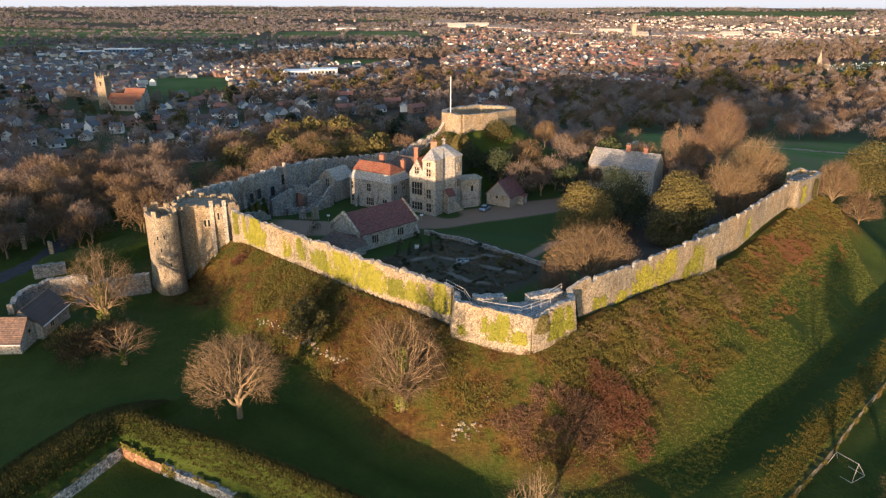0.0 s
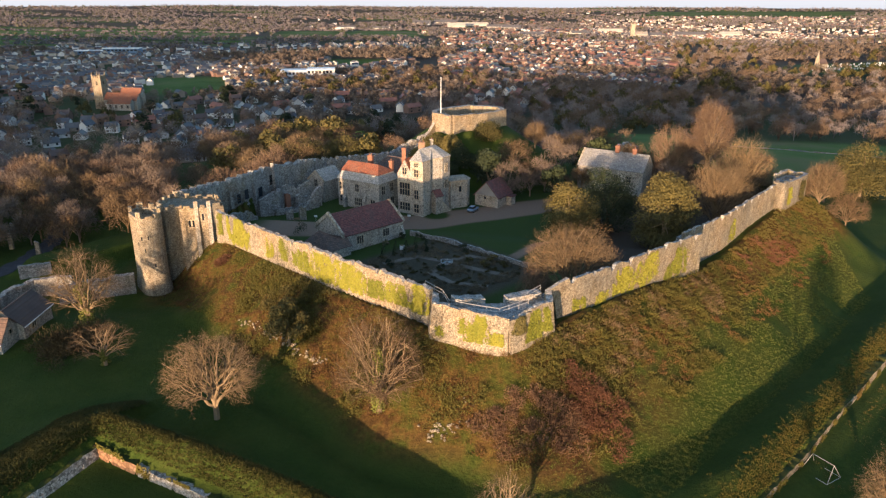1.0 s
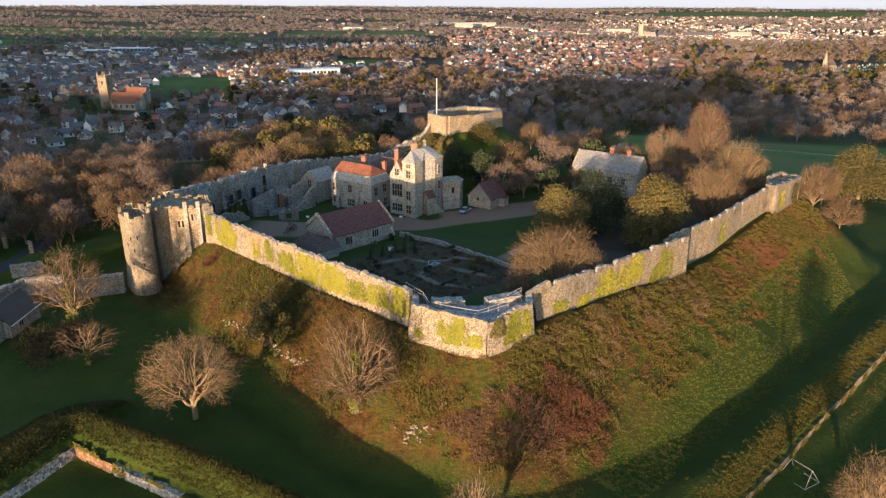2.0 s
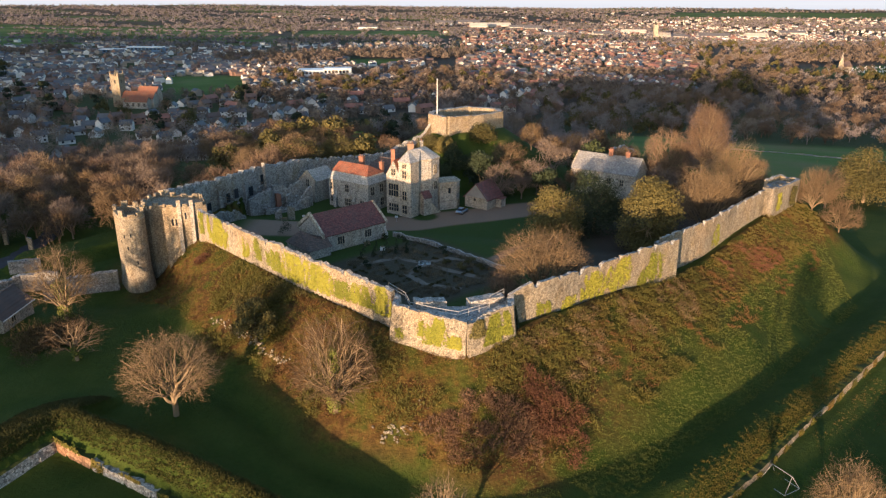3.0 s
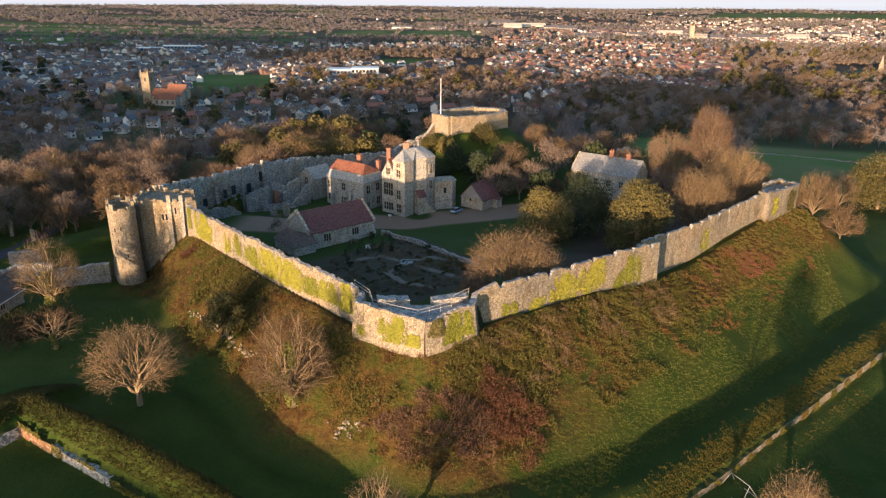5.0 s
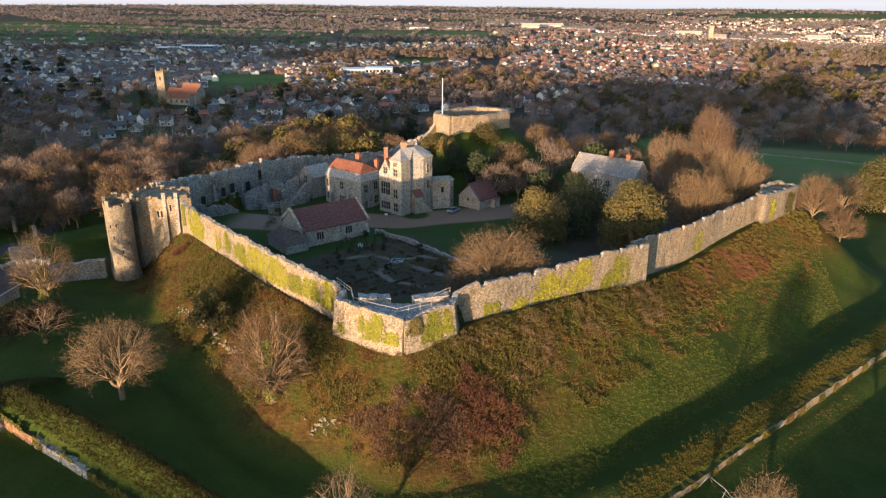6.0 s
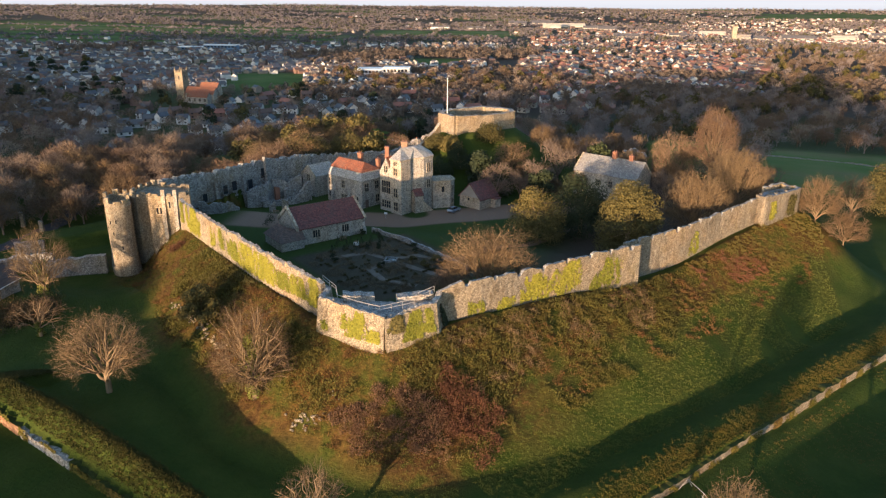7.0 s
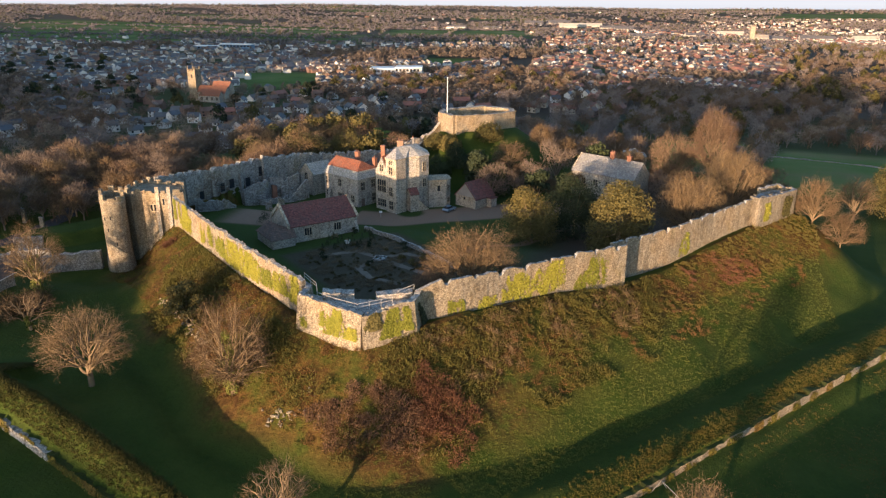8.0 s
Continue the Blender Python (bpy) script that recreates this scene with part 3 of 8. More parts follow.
def corner_bastion():
    """The salient angle: a broken outer parapet, a wall walk, and a rear wall with a gap in its middle."""
    t = thing("corner_bastion", pose(0, 0, 0), "low angular rubble corner bastion with ivy and a railed wall walk", "bastion", kind="structure")

    def under(w):
        w.parent = t
        for key in [k for k in ("label", "category", "kind") if k in w]:
            del w[key]

    runs = ((0, 6, 0.0), (6, 8, -0.25), (8, 12, 0.12))
    for a, b, lift in runs:
        line = [(x, y, 12.2, top + lift) for (x, y), top in zip(BAST_PLAN[a:b + 1], BAST_TOP[a:b + 1])]
        under(wall_run("parapet_wall", beside(line, -0.5), 1.0, "", ragged=0.3, step=0.4, lean=0.75, skirt=1.0))
    inner = [(x + (10.5 - x) * 0.09, y + (96.5 - y) * 0.09) for x, y in BAST_PLAN]
    bm = bmesh.new()
    add_prism(bm, inner + [(18.6, 99.2), (13.4, 97.6), (13.0, 95.9), (9.9, 95.5), (9.6, 97.6), (4.4, 96.6)], 11.5, 16.55)
    part("wall_walk", bm, STONE_TOP, t)
    for line, wide in (([(4.9, 96.2, 13, 17.75), (7.2, 96.9, 13, 17.5), (9.6, 97.6, 13, 17.3)], 2.0), ([(13.2, 97.7, 13, 17.3), (16.0, 98.7, 13, 17.4), (18.6, 99.6, 13, 17.6)], 2.0), ([(9.7, 96.2, 13, 16.5), (13.1, 96.4, 13, 16.5)], 1.3)):
        under(wall_run("rear_wall", line, wide, "", STONE_TOP, ragged=0.22, step=0.4))
    r = random.Random(12)
    for k in range(46):
        f = r.random() * 11.99
        (ax, ay), (bx, by) = BAST_PLAN[int(f)], BAST_PLAN[int(f) + 1]
        x, y, z = ax + (bx - ax) * (f % 1), ay + (by - ay) * (f % 1), BAST_TOP[int(f)] * (1 - f % 1) + BAST_TOP[int(f) + 1] * (f % 1)
        q = r.uniform(0.02, 0.1)
        bm = bmesh.new()
        bmesh.ops.create_icosphere(bm, subdivisions=1, radius=r.uniform(0.14, 0.3))
        for v in bm.verts:
            v.co = Vector((v.co.x * 1.5, v.co.y, v.co.z * 0.6)) * r.uniform(0.8, 1.2)
        part("coping_stone", bm, STONE_TOP, t).matrix_local = pose(x + (10.5 - x) * q, y + (97 - y) * q, z - 0.05, 0, 0, r.uniform(0, 360))


corner_bastion()
bastion("east_tower", [(85.0, 163.6), (85.4, 160.8), (91.4, 166.6), (95.8, 171.2), (93, 174.5), (88, 170)], 12.5, 19.4, "small ivy-patched angle tower of rubble stone")


def drum_tower(m, label):
    t = thing("drum_tower", m, label, "tower", "gatehouse towers")
    bm = bmesh.new()
    R, back = 2.55, Vector((-2.7, 3.5))  # a long drum: round in front, drawn out towards the gate passage

    def ring(r, z):
        q = math.atan2(back.y, back.x)
        out = []
        for k in range(17):
            a = q + math.pi / 2 + math.pi * k / 16
            out.append((r * math.cos(a), r * math.sin(a), z))
        for k in range(17):
            a = q - math.pi / 2 + math.pi * k / 16
            out.append((back.x + r * math.cos(a), back.y + r * math.sin(a), z))
        return [bm.verts.new(p) for p in out]

    prof = [(-3.0, 3.05), (0.5, 2.9), (1.2, 2.75), (4, R + 0.05), (14.3, R), (14.6, R + 0.1), (15.0, R + 0.1), (15.1, R), (15.7, R)]
    rings = [ring(r, z) for z, r in prof] + [ring(1.85, z) for z in (15.7, 14.4)]
    for a, b in zip(rings, rings[1:]):
        for k in range(34):
            bm.faces.new((a[k], a[(k + 1) % 34], b[(k + 1) % 34], b[k]))
    bm.faces.new(rings[-1])
    part("shaft", bm, STONE, t)
    q = math.atan2(back.y, back.x)
    for k, (cx, cy, a0, hh) in enumerate(((0, 0, q + 1.75, 1.2), (0, 0, q + 2.7, 0.35), (0, 0, q + 3.45, 0.5), (0, 0, q + 4.3, 1.3), (back.x, back.y, q - 1.6, 1.0), (back.x, back.y, q - 0.4, 1.1), (back.x, back.y, q + 0.9, 0.9))):
        bm = bmesh.new()
        o = [(cx + R * math.cos(a0 + e * 0.09), cy + R * math.sin(a0 + e * 0.09)) for e in range(7)] + [(cx + 1.9 * math.cos(a0 + e * 0.09), cy + 1.9 * math.sin(a0 + e * 0.09)) for e in range(6, -1, -1)]
        add_prism(bm, o, 15.65, 15.75 + hh)
        part("merlon", bm, STONE, t)
    # the shaft has no openings: dark blocks stand for the shade in its loops
    for a, z in ((-1.9, 11.0), (-1.35, 11.2), (-1.7, 8.5), (-1.1, 5.2), (-1.55, 2.0), (-2.4, 9.6)):
        bm = bmesh.new()
        v = add_box(bm, R - 0.25, R + 0.06, -0.14, 0.14, z, z + 0.75)
        bmesh.ops.rotate(bm, verts=v, cent=(0, 0, 0), matrix=Matrix.Rotation(a, 3, "Z"))
        part("arrow_loop_shade", bm, GLASS, t, "dark block standing in for a narrow, shaded arrow loop")
    return t


drum = drum_tower(pose(-57.2, 134.6, 3.2), "tall round gatehouse tower of pale stone with battlements")

# ---- buildings of the bailey ----
def add_window(parent, m, w, h, lights=2, rows=1, frame_mat=None):
    """A stone window with mullions; m places its middle of sill on the wall, x along the wall, -y outwards."""
    bm = bmesh.new()
    f = 0.14
    xs, zs, holes = [-w / 2 - f], [-f], set()
    for k in range(lights):
        xs += [-w / 2 + w * k / lights + (0.06 if k else 0), -w / 2 + w * (k + 1) / lights - (0.06 if k < lights - 1 else 0)]
    for k in range(rows):
        zs += [h * k / rows + (0.05 if k else 0), h * (k + 1) / rows - (0.05 if k < rows - 1 else 0)]
    xs.append(w / 2 + f)
    zs.append(h + f)
    solid = {(i, j) for i in range(len(xs) - 1) for j in range(len(zs) - 1) if not (i % 2 and j % 2)}
    vert = {}

    def v(i, j, k):
        if (i, j, k) not in vert:
            vert[i, j, k] = bm.verts.new((xs[i], 0.05 if k else -0.09, zs[j]))
        return vert[i, j, k]

    for i, j in solid:
        for k in (0, 1):
            bm.faces.new([v(i, j, k), v(i + 1, j, k), v(i + 1, j + 1, k), v(i, j + 1, k)])
        for di, dj, e in ((-1, 0, ((i, j), (i, j + 1))), (1, 0, ((i + 1, j), (i + 1, j + 1))), (0, -1, ((i, j), (i + 1, j))), (0, 1, ((i, j + 1), (i + 1, j + 1)))):
            if (i + di, j + dj) not in solid:
                (a, b), (c, d) = e
                bm.faces.new([v(a, b, 0), v(c, d, 0), v(c, d, 1), v(a, b, 1)])
    win = part("window", bm, frame_mat or ASHLAR, parent)
    win.matrix_local = m
    for k in range(lights):
        for r in range(rows):
            bm = bmesh.new()
            add_box(bm, -w / 2 + w * k / lights + 0.03, -w / 2 + w * (k + 1) / lights - 0.03, -0.012, 0.02, h * r / rows + 0.02, h * (r + 1) / rows - 0.02)
            part("pane", bm, GLASS, win)
    return win


def on_face(l, w, face, at, z):
    """Where a window sits: face f(ront), b(ack), l(eft), r(ight) of a house l by w; at: metres from the middle."""
    if face == "f":
        return pose(at, -w / 2 - 0.01, z)
    if face == "b":
        return pose(at, w / 2 + 0.01, z, 0, 0, 180)
    if face == "r":
        return pose(l / 2 + 0.01, at, z, 0, 0, 90)
    return pose(-l / 2 - 0.01, at, z, 0, 0, -90)


def gable_body(bm, l, w, eave, ridge, below=1.2):
    """Walls with gables at both ends."""
    lo = [bm.verts.new((x, y, -below)) for x, y in ((-l / 2, -w / 2), (l / 2, -w / 2), (l / 2, w / 2), (-l / 2, w / 2))]
    up = [bm.verts.new((v.co.x, v.co.y, eave)) for v in lo]
    g0, g1 = bm.verts.new((-l / 2, 0, ridge)), bm.verts.new((l / 2, 0, ridge))
    for f in ((lo[0], lo[1], up[1], up[0]), (lo[2], lo[3], up[3], up[2]), (lo[1], lo[2], up[2], g1, up[1]), (lo[3], lo[0], up[0], g0, up[3]), (up[0], up[1], g1, g0), (up[2], up[3], g0, g1), lo[::-1]):
        bm.faces.new(f)


def roof_slabs(t, l, w, eave, ridge, mat, over=0.25, end=0.15, thick=0.16, courses=0):
    """Two pitched slabs of real thickness, each stepped in courses, and a ridge of capping tiles."""
    half = w / 2 + over
    drop = (ridge - eave) / (w / 2)
    n = courses or max(4, int(half / 0.45))
    for side in (-1, 1):
        bm = bmesh.new()
        prof = [(0, ridge + 0.05 - thick * 0.6)]
        for k in range(n):
            a, b = half * k / n, half * (k + 1) / n
            prof += [(a, ridge - a * drop + 0.09), (b, ridge - b * drop + 0.15 + 0.02 * math.sin(k * 1.9))]
        prof.append((half, ridge - half * drop - thick * 0.5))
        ends = [[bm.verts.new((x, side * y, z)) for y, z in prof] for x in (-l / 2 - end, l / 2 + end)]
        for k in range(len(prof)):
            j = (k + 1) % len(prof)
            bm.faces.new((ends[0][k], ends[0][j], ends[1][j], ends[1][k]))
        bm.faces.new(ends[0])
        bm.faces.new(ends[1])
        part("roof_slope", bm, mat, t)
    bm = bmesh.new()
    k = int((l + 2 * end) / 0.6)
    for i in range(k):
        x = -l / 2 - end + (l + 2 * end) * i / k
        add_box(bm, x, x + (l + 2 * end) / k - 0.03, -0.16, 0.16, ridge - 0.02, ridge + 0.16 + 0.02 * rng.random(), 0.04)
    part("ridge_tiles", bm, mat, t)


def hip_roof(t, l, w, eave, ridge, mat, hip, over=0.3, name="roof", courses=12, base=0.0):
    """A hipped roof, stepped in courses from the eaves to the ridge."""
    bm = bmesh.new()
    L, W = l / 2 + over, w / 2 + over
    last = None
    for k in range(courses):
        for q, lift in ((k / courses, 0.09), ((k + 1) / courses, 0.02)):
            ring = [bm.verts.new((x, y, eave + (ridge - eave) * q + lift)) for x, y in ((-L + hip * q, -W * (1 - q)), (L - hip * q, -W * (1 - q)), (L - hip * q, W * (1 - q)), (-L + hip * q, W * (1 - q)))]
            if last:
                for i in range(4):
                    bm.faces.new((last[i], last[(i + 1) % 4], ring[(i + 1) % 4], ring[i]))
            else:
                bm.faces.new(ring[::-1])
            last = ring
    bm.faces.new(last)
    bmesh.ops.remove_doubles(bm, verts=bm.verts, dist=0.002)
    return part(name, bm, mat, t)


def chimney(t, x, y, z0, z1, w=0.9, d=0.9, pots=2, mat=None):
    bm = bmesh.new()
    add_box(bm, x - w / 2, x + w / 2, y - d / 2, y + d / 2, z0, z1 - 0.35, 0.03)
    add_box(bm, x - w / 2 - 0.1, x + w / 2 + 0.1, y - d / 2 - 0.1, y + d / 2 + 0.1, z1 - 0.35, z1 - 0.1, 0.03)
    add_box(bm, x - w / 2, x + w / 2, y - d / 2, y + d / 2, z1 - 0.1, z1)
    c = part("chimney", bm, mat or BRICK, t, "brick chimney stack")
    for k in range(pots):
        bm = bmesh.new()
        px = x + (k - (pots - 1) / 2) * w / max(pots, 1)
        add_tube(bm, (px, y, z1 - 0.05), (px, y, z1 + 0.45), 0.15, 0.12, 8)
        part("chimney_pot", bm, BRICK, c)
    return c


def coping(t, l, w, eave, ridge, x, rise=0.45, foot=0.35):
    """A raised stone gable parapet."""
    bm = bmesh.new()
    for side in (-1, 1):
        vs = []
        for xx in (x - 0.25, x + 0.25):
            for y, z in ((side * (w / 2 + 0.3), eave - foot), (0, ridge - 0.1), (0, ridge + rise), (side * (w / 2 + 0.3), eave + rise - 0.1)):
                vs.append(bm.verts.new((xx, y, z)))
        for f in ((0, 1, 2, 3), (4, 5, 6, 7), (0, 1, 5, 4), (2, 3, 7, 6), (3, 0, 4, 7), (1, 2, 6, 5)):
            bm.faces.new([vs[i] for i in f])
    part("gable_parapet", bm, ASHLAR, t)


def buttress(t, m, w, d, h):
    bm = bmesh.new()
    o = [(-w / 2, 0), (w / 2, 0), (w / 2, -d), (-w / 2, -d)]
    lo = [bm.verts.new((x, y, -1)) for x, y in o]
    mi = [bm.verts.new((x, y, h * 0.55)) for x, y in o]
    hi = [bm.verts.new((x, y * 0.55, h * 0.62)) for x, y in o]
    tp = [bm.verts.new((x, y * (0.1 if y else 1), h)) for x, y in o]
    for a, b in ((lo, mi), (mi, hi), (hi, tp)):
        for i in range(4):
            bm.faces.new((a[i], a[(i + 1) % 4], b[(i + 1) % 4], b[i]))
    bm.faces.new(tp)
    p = part("buttress", bm, STONE_GREY, t)
    p.matrix_local = m


def chapel():
    l, w, e, r = 17.2, 9.8, 3.9, 7.6
    t = thing("chapel", pose(-15.4, 148.6, 9.0, 0, 0, 44.6), "grey stone chapel with a steep red clay tile roof", "chapel")
    bm = bmesh.new()
    gable_body(bm, l, w, e, r)
    part("wall", bm, STONE_GREY, t)
    roof_slabs(t, l - 0.6, w, e, r, TILE_RED)
    coping(t, l, w, e, r, -l / 2, 0.8)
    coping(t, l, w, e, r, l / 2, 0.35)
    for x in (-4.0, 3.4):
        add_window(t, on_face(l, w, "f", x, 1.3), 1.7, 1.7, 3, 1)
    add_window(t, on_face(l, w, "r", 0, 1.5), 2.2, 2.6, 3, 1)
    add_window(t, on_face(l, w, "l", 0, 1.5), 1.2, 1.6, 2, 1)
    buttress(t, pose(l / 2 - 0.5, -w / 2, 0), 0.7, 0.9, 2.6)
    # low vestry with its own lean-to roof
    bm = bmesh.new()
    add_prism(bm, [(-l / 2 - 4.6, -w / 2 - 1.6), (-l / 2 + 0.8, -w / 2 - 1.6), (-l / 2 + 0.8, -w / 2 + 0.1), (-l / 2 - 0.1, -w / 2 + 0.1), (-l / 2 - 0.1, 2.5), (-l / 2 - 4.6, 2.5)], -1.5, 2.0)
    part("vestry_wall", bm, STONE_GREY, t)
    bm = bmesh.new()
    o = [(-l / 2 - 4.9, -w / 2 - 1.9, 2.0), (-l / 2 + 1.1, -w / 2 - 1.9, 2.0), (-l / 2 + 1.1, -w / 2 - 0.05, 3.5), (-l / 2 - 0.05, -w / 2 - 0.05, 3.5), (-l / 2 - 0.05, 2.8, 2.3), (-l / 2 - 2.4, 0.4, 4.6), (-l / 2 - 4.9, 2.8, 2.0)]
    v = [bm.verts.new(c) for c in o]
    apex = bm.verts.new((-l / 2 - 2.0, -2.4, 4.4))
    for i in range(7):
        bm.faces.new((v[i], v[(i + 1) % 7], apex))
    bm.faces.new(v[::-1])
    part("vestry_roof", bm, TILE_BROWN, t, "lower roof of dark brown tiles")


chapel()


def great_hall():
    ang = -32.5
    # main range: front corners (-26, 186.8) and (-13.9, 179.1)
    l, w, e, r = 14.4, 8.6, 7.7, 12.0
    cx = (-26 - 13.9) / 2 + 0.537 * w / 2
    cy = (186.8 + 179.1) / 2 + 0.843 * w / 2
    t = thing("great_hall", pose(cx, cy, 6.3, 0, 0, ang), "long grey stone hall with an orange tile roof over slate eaves", "hall")
    bm = bmesh.new()
    add_box(bm, -l / 2, l / 2, -w / 2, w / 2, -1, e)
    part("wall", bm, STONE_GREY, t)
    bm = bmesh.new()
    rings = []
    for k in range(6):
        for q, lift in ((k / 6, 0.07), ((k + 1) / 6, 0.0)):
            L, W = l / 2 + 0.35 - 1.25 * q, w / 2 + 0.35 - 1.25 * q
            rings.append([bm.verts.new((x, y, e + 2.1 * q + lift)) for x, y in ((-L, -W), (L, -W), (L, W), (-L, W))])
    for a, b in zip(rings, rings[1:]):
        for k in range(4):
            bm.faces.new((a[k], a[(k + 1) % 4], b[(k + 1) % 4], b[k]))
    bm.faces.new(rings[0][::-1])
    bm.faces.new(rings[-1])
    part("roof_apron", bm, SLATE, t, "steep pale slate apron")
    bm = bmesh.new()
    rings = []
    for k in range(9):
        for q, lift in ((k / 9, 0.07), ((k + 1) / 9, 0.0)):
            L0, L1, W = -l / 2 + 0.5, l / 2 - 0.7 - 2.6 * q, (w / 2 - 0.75) * (1 - q) + 0.02
            rings.append([bm.verts.new((x, y, e + 2.08 + (r - e - 2.08) * q + lift)) for x, y in ((L0, -W), (L1, -W), (L1, W), (L0, W))])
    for a, b in zip(rings, rings[1:]):
        for k in range(4):
            bm.faces.new((a[k], a[(k + 1) % 4], b[(k + 1) % 4], b[k]))
    bm.faces.new(rings[0][::-1])
    bm.faces.new(rings[-1])
    part("tiled_roof", bm, TILE_ORANGE, t, "orange clay tile upper roof")
    chimney(t, -1.6, 3.6, e, e + 5.6, 1.5, 0.9, 2)
    chimney(t, 5.4, 3.9, e, e + 4.9, 1.1, 0.9, 1)
    for x, z, ww, h, n, rr in ((-6.2, 4.8, 0.7, 1.9, 1, 2), (-0.4, 4.7, 1.3, 2.0, 2, 2), (0.0, 0.8, 2.4, 2.0, 4, 2), (-6.2, 1.2, 0.7, 1.6, 1, 2), (5.0, 1.0, 1.4, 2.0, 2, 2)):
        add_window(t, on_face(l, w, "f", x, z), ww, h, n, rr)
    for y, z, ww, h, n in ((-2.4, 4.6, 1.3, 2.2, 2), (1.4, 4.8, 1.3, 2.2, 2), (1.6, 1.0, 1.3, 2.0, 2)):
        add_window(t, on_face(l, w, "r", y, z), ww, h, n, 2)
    bm = bmesh.new()
    add_box(bm, l / 2 - 0.05, l / 2 + 0.06, -3.1, -1.9, 0, 2.2)
    part("door", bm, TILE_BROWN, t, "dark wooden side door")
    buttress(t, pose(-4.4, -w / 2, 0), 0.9, 1.0, 4.6)
    buttress(t, pose(2.4, -w / 2, 0), 0.9, 1.0, 4.8)
    # gabled wing at the far-left end
    wg = thing("hall_wing", pose(-30.6, 193.4, 6.3, 0, 0, ang + 90), "small gabled stone wing with a pale slate roof", "wing")
    L2, W2, e2, r2 = 8.0, 5.6, 6.2, 8.9
    bm = bmesh.new()
    gable_body(bm, L2, W2, e2, r2)
    part("wall", bm, STONE_GREY, wg)
    roof_slabs(wg, L2, W2, e2, r2, SLATE)
    coping(wg, L2, W2, e2, r2, -L2 / 2, 0.3)
    add_window(wg, on_face(L2, W2, "l", 0, 4.4), 1.2, 2.0, 2, 2)
    add_window(wg, on_face(L2, W2, "l", 0.6, 1.0), 1.4, 1.2, 2, 1)
    add_window(wg, on_face(L2, W2, "b", -1.0, 2.4), 1.9, 1.4, 3, 1)
    # the dark hipped roofs behind
    bk = thing("service_range", pose(-10.5, 197.5, 6.3, 0, 0, ang), "low service range with a dark brown hipped roof", "building")
    bm = bmesh.new()
    add_box(bm, -6, 6, -4, 4, -1, 7.6)
    part("wall", bm, STONE_GREY, bk)
    hip_roof(bk, 12, 8, 7.6, 11.4, TILE_BROWN, 3.5)


great_hall()


CHIMNEY_STONE = plain_material("brown_chimney_brick", (0.3, 0.19, 0.13), (0.2, 0.13, 0.09), 4.0, 0.9, 0.3)


